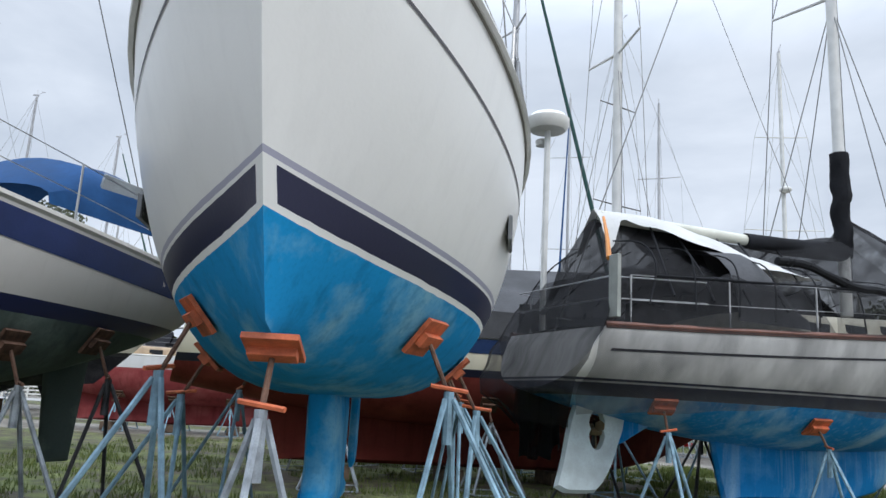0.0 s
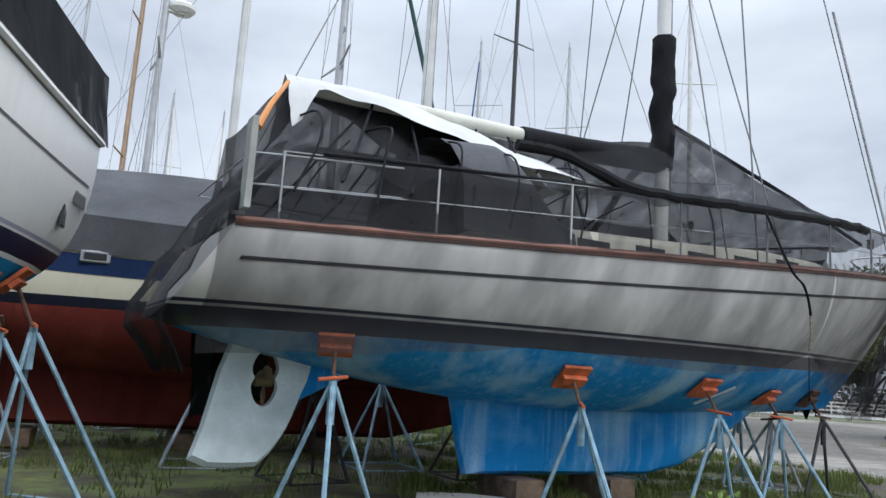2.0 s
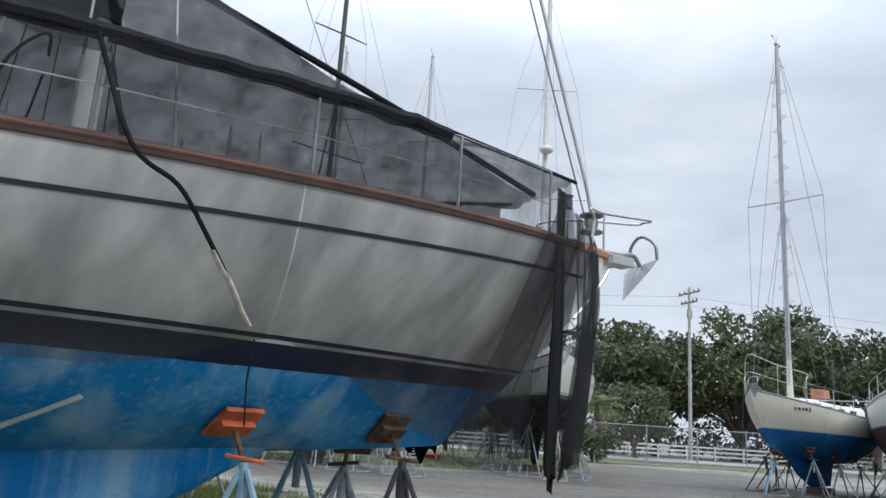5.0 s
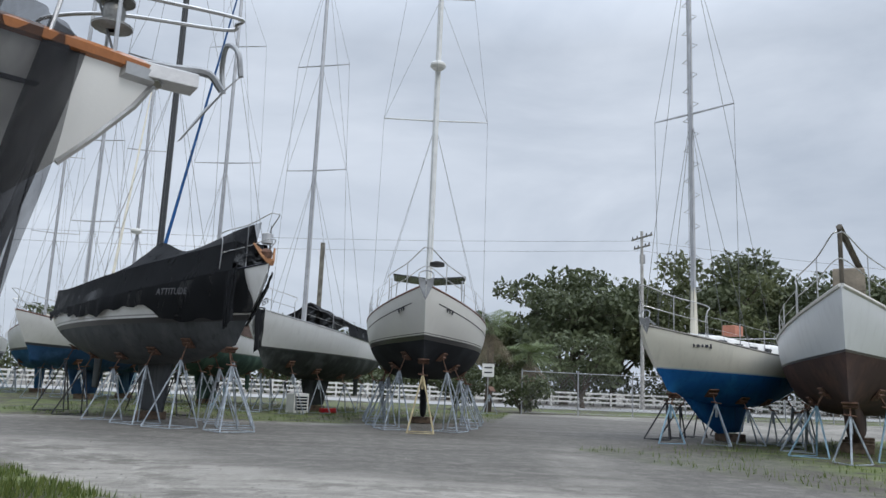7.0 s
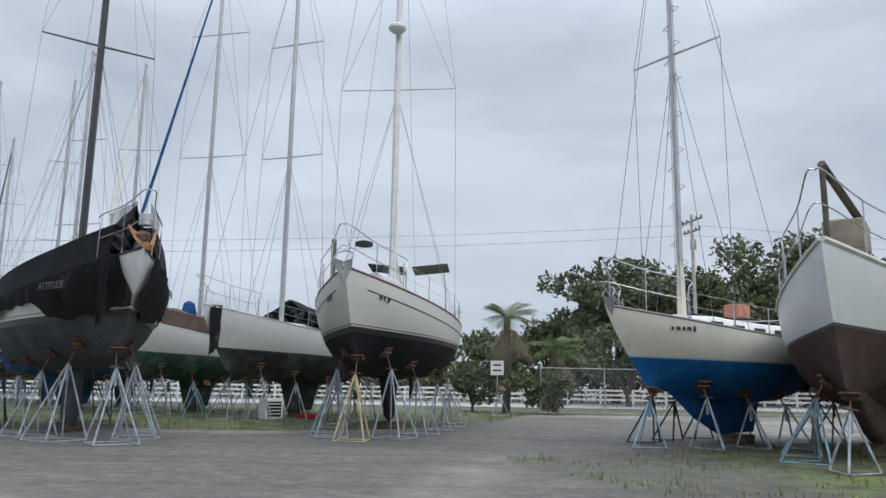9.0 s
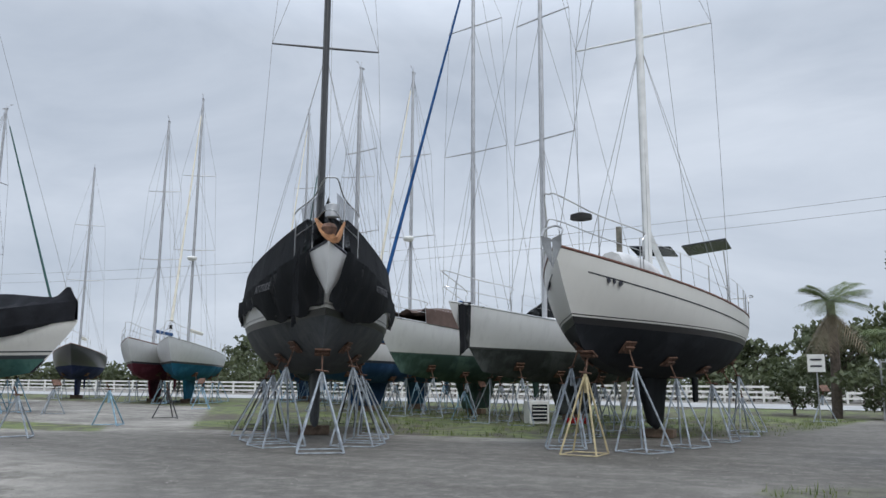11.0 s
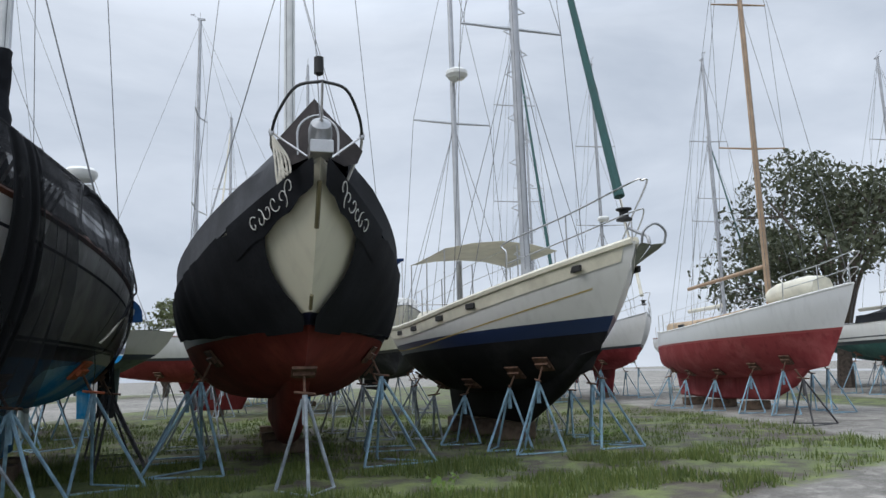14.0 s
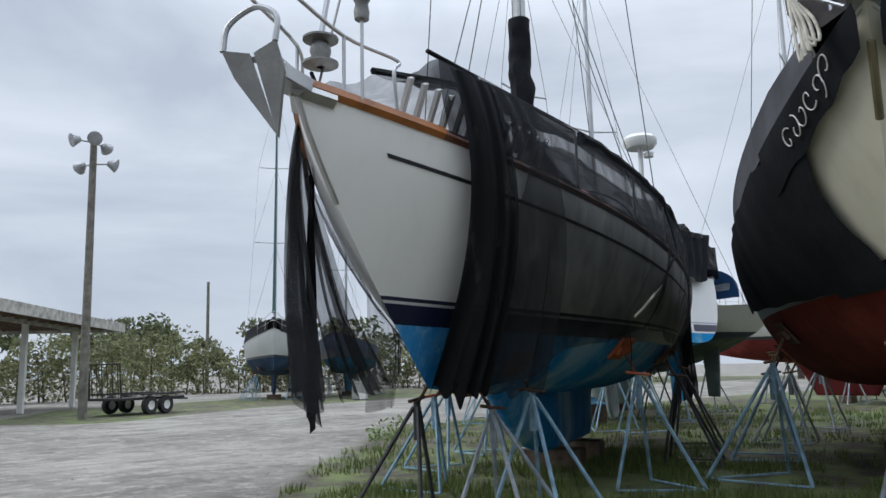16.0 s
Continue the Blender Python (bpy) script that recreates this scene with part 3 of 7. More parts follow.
def jack_stand(m, h, u, side, v=0.5, leg=None, n=3, spread=0.42, group="", pad=True, tilt=1.0, out=0.3, bright=False):
    """A screw-jack boat stand under a hull point; m: the boat's pose."""
    leg = leg or LEGB
    p = h.pt(u, v, side, 0.035)
    nrm = h.normal(u, v, side)
    if u > 0.94 or side == 0:
        p, nrm = h.pt(u, 0, 1) + Vector((0.02, 0, -0.04)), Vector((0.35, 0, -1)).normalized()
        flat = Vector((1, 0, 0))
    else:
        flat = Vector((nrm.x, nrm.y, 0)).normalized()
    W = lambda q: m @ q  # noqa: E731
    hc = p.z * 0.78
    col = p + flat * (0.1 + out * 0.25)
    col.z = hc
    base = W(Vector((col.x, col.y, 0)) + flat * out * 0.5)
    st = thing("jack_stand", Matrix.Translation(base), "steel tripod jack stand with flaking blue-grey paint propping a hull" if leg in (LEGB, LEGG) else ("tan-painted steel jack stand propping a hull" if leg is LEGY else "dark rusty steel jack stand propping a hull"), "boat stand", group)
    R3 = m.to_3x3()
    loc = lambda q: W(q) - base  # noqa: E731
    c = loc(col)
    yaw = math.atan2(*(R3 @ flat).yx)
    feet = []
    rad = spread * (0.5 + 0.5 * p.z)
    for k in range(n):
        a = yaw + math.tau * (k + (0.5 if n == 4 else 0)) / n
        f = Vector((math.cos(a) * rad, math.sin(a) * rad, 0.02))
        feet.append(f)
        Geo().tube([f, c + Vector((0, 0, -0.02)) + Vector((math.cos(a), math.sin(a), 0)) * 0.03], 0.021, 6).put("leg", leg, st)
    g = Geo()
    for k in range(n):
        if n == 3 and k == 1:
            continue
        g.tube([feet[k], feet[(k + 1) % n]], 0.013, 5)
    g.put("base_bar", leg, st)
    Geo().tube([c + Vector((0, 0, -0.32)), c + Vector((0, 0, 0.03))], 0.035, 8).put("collar", leg, st)
    pp = loc(p)
    Geo().tube([c + Vector((0, 0, 0.0)), pp - (R3 @ -nrm) * 0.0 + (R3 @ nrm) * 0.03], 0.017, 7).put("screw", RUST, st)
    hd = Vector((math.cos(yaw + 1.57 + u * 3), math.sin(yaw + 1.57 + u * 3), 0.12))
    Geo().tube([c + Vector((0, 0, 0.05)) - hd * 0.13, c + Vector((0, 0, 0.05)) + hd * 0.13], 0.016, 6).put("handle", ORANGE if bright else RUST, st)
    if pad:
        q = (R3 @ nrm).to_track_quat("Z", "X").to_matrix()
        Geo().box(pp, (0.3, 0.3, 0.035), q).put("pad", ORANGE if bright else RUST, st)
        Geo().box(pp + (R3 @ nrm) * 0.04, (0.1, 0.26, 0.05), q).put("bracket", ORANGE if bright else RUST, st)
    return st


BOATS = {}


def boat(key, bow, hd, label, hull, cols, keel, rudder=None, rise=0.15, bw=0.14, line=None, patch=None, rail=TEAK, cove=None, deck=True, cat="sailboat", name="sailboat", streak=0.25, cabin=None, ports=0, kthick=0.22, zkeel=0.2, block=True, rail_r=0.03, gap=0.0, drip=None):
    H = math.radians(hd)
    o = Vector((bow[0] - math.cos(H) * hull.L, bow[1] - math.sin(H) * hull.L, 0))
    m = pose(o.x, o.y, 0, 0, 0, hd)
    e = thing(name, m, label, cat)
    hm = hull_mat("hull_paint_" + key, *cols, hull.zw, bw, rise, hull.L, patch, streak, line=line, gap=gap, drip=drip)
    g = hull.skin()
    g.put("hull", hm, e)
    if keel:
        Geo().plate(keel, kthick).put("keel", hm, e)
        if block:
            xs = [p[0] for p in keel if p[1] < zkeel + 0.15]
            x0, x1 = min(xs), max(xs)
            for k in range(max(1, min(3, int((x1 - x0) / 0.9)))):
                t = (k + 0.5) / max(1, min(3, int((x1 - x0) / 0.9)))
                zb = min(p[1] for p in keel)
                bl = thing("timber_block", m @ pose(lerp(x0, x1, t), 0, 0), "weathered timber block under the keel of a boat", "timber block", "keel blocks")
                Geo().box((0, 0, zb / 2), (0.35, 0.75, zb)).put("beam", BLOCK, bl)
    if rudder:
        Geo().plate(rudder, 0.1).put("rudder", hm if rudder is not RUD_W else MATS["rudder_white"], e)
    if deck:
        rows = []
        for i in range(21):
            u = i / 20 * 0.995
            a = hull.pt(u, 1, 1) + Vector((0, 0, -0.03))
            w = a.y
            rows.append([(a.x, w * k, a.z + 0.06 * (1 - k * k) * w) for k in (0.985, 0.5, 0, -0.5, -0.985)])
        Geo().grid(rows).put("deck", DECK, e)
    if rail:
        for s in (1, -1):
            pts = hull.line(0, 0.995, 1, s, 0)
            Geo().tube([p + Vector((0, -0.012 * s, 0.012)) for p in pts], rail_r, 6).put("toe_rail", rail, e)
    if cove:
        vv, cm, wd = cove
        for s in (1, -1):
            rows = [[hull.pt(u, hull.v_at(u, hull.sheer(u) - vv), s, 0.004), hull.pt(u, hull.v_at(u, hull.sheer(u) - vv - wd), s, 0.004)] for u in [0.02 + 0.93 * i / 40 for i in range(41)]]
            Geo().grid(rows, flip=s > 0).put("cove_stripe", cm, e)
    if cabin:
        x0, x1, w0, w1, hh = cabin[:5]
        cm = cabin[5] if len(cabin) > 5 else WHITE
        zf = lambda x: hull.sheer(hull.u_at(x))  # noqa: E731
        box_cabin(hull, x0, x1, w0, w1, zf, hh).put("cabin", cm, e)
        for k in range(ports):
            x = lerp(x0 + 0.4, x1 - 0.5, (k + 0.5) / ports)
            w = lerp(w0, w1, (x - x0) / (x1 - x0))
            for s in (1, -1):
                Geo().box((x, (w * 0.975 + 0.004) * s, zf(x) + hh * 0.42), (0.42, 0.03, 0.15), Euler((0.05 * -s, 0, 0)).to_matrix(), 0.3).put("cabin_window", GLASS, e)
        Geo().box((lerp(x0, x1, 0.8), 0, zf(lerp(x0, x1, 0.8)) + hh * 0.82 + 0.05), (0.5, 0.5, 0.06)).put("hatch", GLASS, e)
    BOATS[key] = (e, hull, m)
    return e


RUD_W = ()


def pw(pts):
    """A line through (x, value) pairs, smoothed."""
    xs, ys = [p[0] for p in pts], [p[1] for p in pts]

    def f(x):
        if x <= xs[0]:
            return ys[0]
        for i in range(len(xs) - 1):
            if x <= xs[i + 1]:
                t = (x - xs[i]) / (xs[i + 1] - xs[i])
                t = t * t * (3 - 2 * t)
                return lerp(ys[i], ys[i + 1], t)
        return ys[-1]

    return f


def cloth_side(h, x0, x1, low, s, off=0.05, wr=0.025, n=60, k=9, seed=0.0, hang=0.12, ragged=0.04):
    """Cloth hanging from the sheer down a hull's side, to the height low(x)."""
    rows = []
    for i in range(n + 1):
        x = lerp(x0, x1, i / n)
        u = min(h.u_at(min(x, h.L - 0.02)), 0.995)
        zt = h.sheer(u)
        zl = low(x) + ragged * wob(x, seed, s, 2.3)
        r = []
        for j in range(k + 1):
            z = lerp(zt, zl, j / k)
            zz = max(z, h.zw - hang)
            p = h.at(x, min(zz, zt), s, 0)
            w = wr * (wob(x, z * 0.35, seed, 2.6) * 1.3 + 0.7 * wob(x + z * 0.4, 0, seed + 5, 6.0))
            y = abs(p.y) + off + w + (0.05 * (zz - z) if z < zz else 0)
            r.append((x, y * s, z))
        rows.append(r)
    return Geo().grid(rows, flip=s < 0)


def cloth_roof(h, x0, x1, rail, ridge, s, n=40, k=7, inset=0.05, wr=0.05, seed=0.0, sag=0.12):
    """Cloth from the sheer up to the rail and on to a ridge line over the middle of the boat."""
    rows = []
    for i in range(n + 1):
        x = lerp(x0, x1, i / n)
        u = min(h.u_at(min(x, h.L - 0.02)), 0.99)
        p = h.pt(u, 1, s)
        b, z0 = abs(p.y), p.z
        zr, zt = z0 + rail(x), ridge(x)
        r = [(x, (b + 0.03) * s, z0), (x, (b - inset * 0.5 + wr * wob(x, 0, seed, 2)) * s, lerp(z0, zr, 0.5)), (x, max(0.05, b - inset) * s, zr)]
        for j in range(1, k + 1):
            t = j / k
            dz = -sag * math.sin(t * math.pi) + wr * wob(x, t * 2, seed, 1.9) * math.sin(t * math.pi) * 2
            r.append((x, max(0.0, (b - inset) * (1 - t)) * s, lerp(zr, zt, t) + dz))
        rows.append(r)
    return Geo().grid(rows, flip=s > 0)


def drape(p0, p1, drop, mat, e, folds=6, depth=0.07, n=36, name="hanging_net", k=10, seed=1.0, taper=0.75):
    """A curtain of cloth falling in folds from the line p0 to p1."""
    p0, p1 = Vector(p0), Vector(p1)
    d = p1 - p0
    side = Vector((-d.y, d.x, 0)).normalized()
    c = (p0 + p1) / 2
    rows = []
    for i in range(n + 1):
        t = i / n
        r = []
        for j in range(k + 1):
            q = j / k
            a = p0 + d * t
            a = c + (a - c) * lerp(1, taper, q)
            a += side * depth * (math.sin(t * folds * math.tau + 2.2 * wob(t * 3, q * 1.5, seed)) * (0.5 + 0.8 * abs(wob(t * 4, 2, seed))) * (0.4 + 0.6 * q) + 1.3 * wob(t * 2.2, q * 2.4, seed + 4) * q)
            a += d * 0.10 * wob(q * 2.5, t * 2, seed + 9) * q
            a.z = lerp((p0 + d * t).z, (p0 + d * t).z - drop(t), q)
            r.append(a)
        rows.append(r)
    return Geo().grid(rows).put(name, mat, e)


# --- the covered boat with blue antifouling ---
hB = Hull(11.1, 1.75, (2.36, 2.6, 3.16), 1.76, 0.98, tw=0.62, over=2.05, zf=1.15, trake=0.42, um=0.42, pw=2.2, full=0.78, zt=1.62)
BLUE_A = (0.010, 0.235, 0.60)
eB = boat("B", (11.66, 15.85), 28.7, "white sloop with blue bottom under a torn black shade net", hB, ((0.86, 0.86, 0.84), (0.012, 0.016, 0.05), BLUE_A), [(3.1, 0.28), (3.0, 0.6), (2.9, 1.05), (2.7, 1.4), (8.0, 1.4), (7.4, 1.0), (6.8, 0.66), (6.2, 0.38), (5.6, 0.26)], rise=0.16, bw=0.2, line=(-0.05, 0.022, (0.6, 0.6, 0.6)), patch=(0.13, 0.40, 0.72), drip=(0.40, 0.60, 0.76), cove=(0.26, INK, 0.03), rail=TEAK, rail_r=0.045, cabin=(3.1, 8.3, 1.1, 0.6, 0.42, CREAM), ports=5, kthick=0.34, streak=0.1)
mB = BOATS["B"][2]
for s in (1, -1):
    Geo().tube([p + Vector((0, -0.012 * s, 0.016)) for p in hB.line(0.9, 0.995, 1, s, 0.0, 8)], 0.05, 6).put("varnished_rail", VARN, eB)
    Geo().tube([hB.pt(u, 1, s) + Vector((0, -0.03 * s, -0.02)) for u in (0.975, 0.985, 1.0)], 0.07, 6).put("bow_fitting", STEEL, eB)
# stem band
Geo().tube([hB.pt(1, v, 1) + Vector((0.012, 0, 0)) for v in (0.72, 0.8, 0.9, 1.0)], 0.022, 6).put("stem_band", STEEL, eB)
# skeg rudder with a cut-out for the propeller
RUDM = paint("rudder_white", (0.66, 0.77, 0.82), 0.6, 0.16, 0, 2.5)


def rudder_with_hole(e):
    out_ = [(0.3, 0.36), (0.6, 0.35), (0.92, 0.35), (1.08, 0.5), (1.2, 0.72), (1.28, 0.95), (1.38, 1.2), (1.5, 1.6), (1.1, 1.64), (0.62, 1.56), (0.5, 1.2), (0.4, 0.7)]
    n, c = 36, Vector((0.93, 0, 1.15))

    def on_outline(a):
        d = (math.cos(a), math.sin(a))
        best = None
        for i in range(len(out_)):
            (x1, z1), (x2, z2) = out_[i], out_[(i + 1) % len(out_)]
            ex, ez = x2 - x1, z2 - z1
            den = d[0] * ez - d[1] * ex
            if abs(den) < 1e-9:
                continue
            t = ((x1 - c.x) * ez - (z1 - c.z) * ex) / den
            w = ((x1 - c.x) * d[1] - (z1 - c.z) * d[0]) / den
            if t > 0 and -1e-6 <= w <= 1 + 1e-6:
                best = t if best is None else max(best, t)
        return best or 0.3

    rows = []
    for y, ko, ki in ((0.0, 1.0, 1.0), (0.05, 0.94, 1.03)):
        o2, i2 = [], []
        for k in range(n):
            a = k * math.tau / n
            t = on_outline(a) * ko
            o2.append((c.x + math.cos(a) * t, y, c.z + math.sin(a) * t))
            pinch = 0.13 * (1 - 0.3 * math.exp(-((math.sin(a)) ** 2) / 0.03))
            i2.append((c.x + math.cos(a) * pinch * ki, y, c.z + math.sin(a) * 0.25 * ki))
        rows.append((o2, i2))
    (o0, i0), (o1, i1) = rows
    neg = lambda r: [(x, -y, z) for x, y, z in r]  # noqa: E731
    Geo().grid([i0, i1, o1, o0, neg(o1), neg(i1), i0], True).put("rudder", RUDM, e, "pale rudder with bare patches and a propeller cut-out")
    hub = Geo().lathe((0.93, 0, 1.12), [(0.0, -0.1), (0.05, -0.08), (0.05, 0.08), (0.0, 0.1)], 8, Euler((0, radians(90), 0)).to_matrix())
    for k in range(3):
        a = k * math.tau / 3 + 0.4
        t, w = Vector((0, math.cos(a), math.sin(a))), Vector((0.5, -math.sin(a) * 0.8, math.cos(a) * 0.8))
        q = [Vector((0.93, 0, 1.12)) + t * r + w * s for r, s in ((0.03, -0.02), (0.12, -0.07), (0.2, -0.04), (0.21, 0.02), (0.13, 0.07), (0.03, 0.02))]
        hub.add(q + [p + Vector((0.012, 0, 0)) for p in q], [(0, 1, 2, 3, 4, 5), (11, 10, 9, 8, 7, 6)] + [(i, i + 6, (i + 1) % 6 + 6, (i + 1) % 6) for i in range(6)])
    hub.put("propeller", paint("bronze", (0.25, 0.19, 0.12), 0.4, 0.2, 0.7), e)


rudder_with_hole(eB)
Geo().plate([(1.25, 0.95), (1.9, 1.28), (2.6, 1.35), (2.6, 1.6), (1.4, 1.72)], 0.16).put("skeg", bpy.data.materials["hull_paint_B"], eB)
add_rig(eB, hB, 5.85, 16.5, MASTW, 0.095, ((0.42, 1.15), (0.7, 0.9)), z0=3.1, furl=None, fore=(10.8, 0, 3.25), wire=0.009)
Geo().tube([(10.82, 0, 3.45), (10.7, 0, 3.9), (9.45, 0, 7.3)], 0.022, 6).put("forestay_tube", ALU, eB)
Geo().lathe((10.78, 0, 3.5), [(0.03, -0.12), (0.125, -0.105), (0.125, -0.09), (0.06, -0.075), (0.075, 0.0), (0.06, 0.06), (0.125, 0.075), (0.125, 0.09), (0.03, 0.105)], 16).put("furling_drum", paint("worn_steel", (0.2, 0.2, 0.19), 0.4, 0.35, 0.6), eB)
sk = Geo()
pts = [(5.85 + 0.03 * wob(z, 1, 2, 3), 0.03 * wob(z, 7, 2, 3), z) for z in [4.05 + 0.06 * i for i in range(31)]]
sk.tube(pts, 0.15, 12)
sk.v = [(x + 0.03 * wob(x * 9, y * 9, z * 5), y + 0.03 * wob(y * 9, z * 5, x * 9), z) for x, y, z in sk.v]
sk.put("mast_sock", BLACKC, eB, "lumpy black cloth wrapped round the mast foot")
Geo().tube([(0.95, 0, 4.0), (3.7, 0, 4.05)], 0.085, 10).put("boom", paint("cream_boom", (0.56, 0.57, 0.50), 0.45, 0.1), eB)
Geo().tube([(3.65, 0, 4.04), (4.5, 0, 4.06), (5.8, 0, 4.15)], 0.12, 10, 0.16).put("sail_cover", BLACKC, eB)
# white tarpaulin over the boom
for s in (1, -1):
    rows = []
    for i in range(37):
        t = i / 36
        x = lerp(0.85, 4.2, t)
        ztop = pw([(0, 4.08), (0.3, 4.12), (0.55, 4.0), (0.85, 3.78), (1, 3.45)])(t)
        zlow = pw([(0, 3.45), (0.1, 3.95), (0.2, 3.9), (0.45, 3.68), (0.75, 3.45), (1, 3.38)])(t)
        out_ = pw([(0, 0.35), (0.12, 0.2), (0.45, 0.5), (1, 0.85)])(t)
        rows.append([(x + 0.02 * wob(x, j, s, 2), ((0.02 + out_ * (j / 7) ** 0.8) + 0.025 * wob(x, j * 0.6, 3, 2.4)) * s, lerp(ztop, zlow, (j / 7) ** 1.1) + 0.02 * wob(x, j, 9, 3)) for j in range(8)])
    Geo().grid(rows, flip=s > 0).put("tarpaulin", WTARP, eB, "dirty white tarpaulin thrown over the boom")
# dark spray hood and clutter under the net
rows = []
for i in range(9):
    x = 2.3 + 1.3 * i / 8
    hh = pw([(0, 1.1), (0.5, 1.15), (1, 0.35)])(i / 8)
    rows.append([(x, 1.15 * math.cos(a), 2.6 + hh * math.sin(a) ** 0.7) for a in [math.pi * k / 12 for k in range(13)]])
Geo().grid(rows).put("spray_hood", GREYC, eB)
for x in (0.6, 1.3, 2.0, 2.6, 3.4, 4.3, 5.2):
    for s in (1, -1):
        Geo().tube(smooth_path([(x, 1.45 * s, 2.6), (x + 0.15 + 0.2 * wob(x, s, 3), 1.3 * s, 3.1), (x + 0.3, 0.95 * s, 3.45), (x + 0.35, 0.2 * s, 3.62)], 4), 0.011, 6).put("awning_pole", BLACKC, eB)
add_lifelines(eB, hB, 0.6, 9.6, 0.63, 8)
for zz in (0.6, 0.34):
    Geo().tube([hB.pt(hB.u_at(x), 1, s) + Vector((0.08, -0.05 * s, zz)) for s, x in ((1, 1.5), (1, 0.8), (1, 0.1), (-1, 0.1), (-1, 0.8), (-1, 1.5))], 0.008, 6).put("pushpit", GALV, eB)
add_pulpit(eB, hB, 0.43, 0.7, nose=0.42, mid=False)
Geo().tube([(10.68, 0.27, 3.1), (10.7, 0.28, 3.72)], 0.013, 6).put("lamp_post", STEEL, eB)
add_anchor(eB, (11.26, 0, 3.2), 0.72)
Geo().box((10.98, 0, 3.15), (0.7, 0.18, 0.1)).put("bow_roller", STEEL, eB)
Geo().lathe((10.7, 0.28, 3.79), [(0.0, -0.09), (0.05, -0.085), (0.055, -0.03), (0.045, 0.03), (0.06, 0.06), (0.0, 0.085)], 12).put("deck_lamp", paint("worn_steel", (0.2, 0.2, 0.19), 0.4, 0.35, 0.6), eB)
Geo().tube([(0.57, 0.76, 2.4), (0.57, 0.76, 5.4)], 0.045, 8).put("radar_pole", MASTW, eB)
Geo().lathe((0.57, 0.76, 5.52), [(0.05, -0.14), (0.26, -0.13), (0.32, -0.05), (0.32, 0.04), (0.25, 0.11), (0.05, 0.14)], 16).put("radome", PLASW, eB)
Geo().lathe((0.57, 0.91, 5.25), [(0.02, -0.06), (0.09, -0.05), (0.1, 0.03), (0.02, 0.07)], 10).put("antenna", PLASW, eB)
Geo().tube([(0.8, -0.3, 3.9), (0.55, -0.72, 3.5), (0.4, -0.95, 3.2)], 0.02, 7, 0.034).put("danbuoy", paint("orange_plastic", (0.6, 0.22, 0.03), 0.5, 0.15), eB)
Geo().box((0.3, -1.2, 2.82), (0.05, 0.16, 0.74), None, 0.2).put("outboard_bracket", paint("grey_board", (0.3, 0.32, 0.3), 0.7, 0.2), eB)
for s, txt in ((-1, "ipity"), (-1, "S.VI.")):
    zz = 2.3 if txt == "ipity" else 2.08
    lettering(txt, 0.2 if zz > 2.2 else 0.15, INKG, eB, Matrix.Translation((0.18 + (zz - 2.1) * 0.7, -0.75, zz)) @ Euler((radians(58), 0, radians(-82))).to_matrix().to_4x4())
# the net itself: sides, tent and hanging ends
cloth_side(hB, 0.15, 6.95, pw([(0, 1.32), (1.3, 1.42), (3.2, 1.56), (5, 1.45), (6.1, 1.52), (6.95, 1.78)]), -1, seed=1).put("shade_net", NET_LIT, eB)
cloth_side(hB, 6.95, 10.0, pw([(6.95, 1.78), (7.5, 1.68), (8.3, 1.32), (9.2, 1.02), (10.0, 1.0)]), -1, seed=4, off=0.06).put("shade_net", NET_LIT, eB)
cloth_side(hB, 0.1, 6.2, pw([(0, 1.2), (2, 1.1), (3.5, 1.45), (6.0, 1.72)]), 1, seed=2, wr=0.04).put("shade_net", NETQ, eB)
cloth_side(hB, 6.2, 9.2, pw([(6.0, 1.7), (7.6, 1.5), (8.4, 1.2), (9.2, 1.15)]), 1, seed=3, wr=0.06, off=0.08).put("shade_net", NETQ, eB)
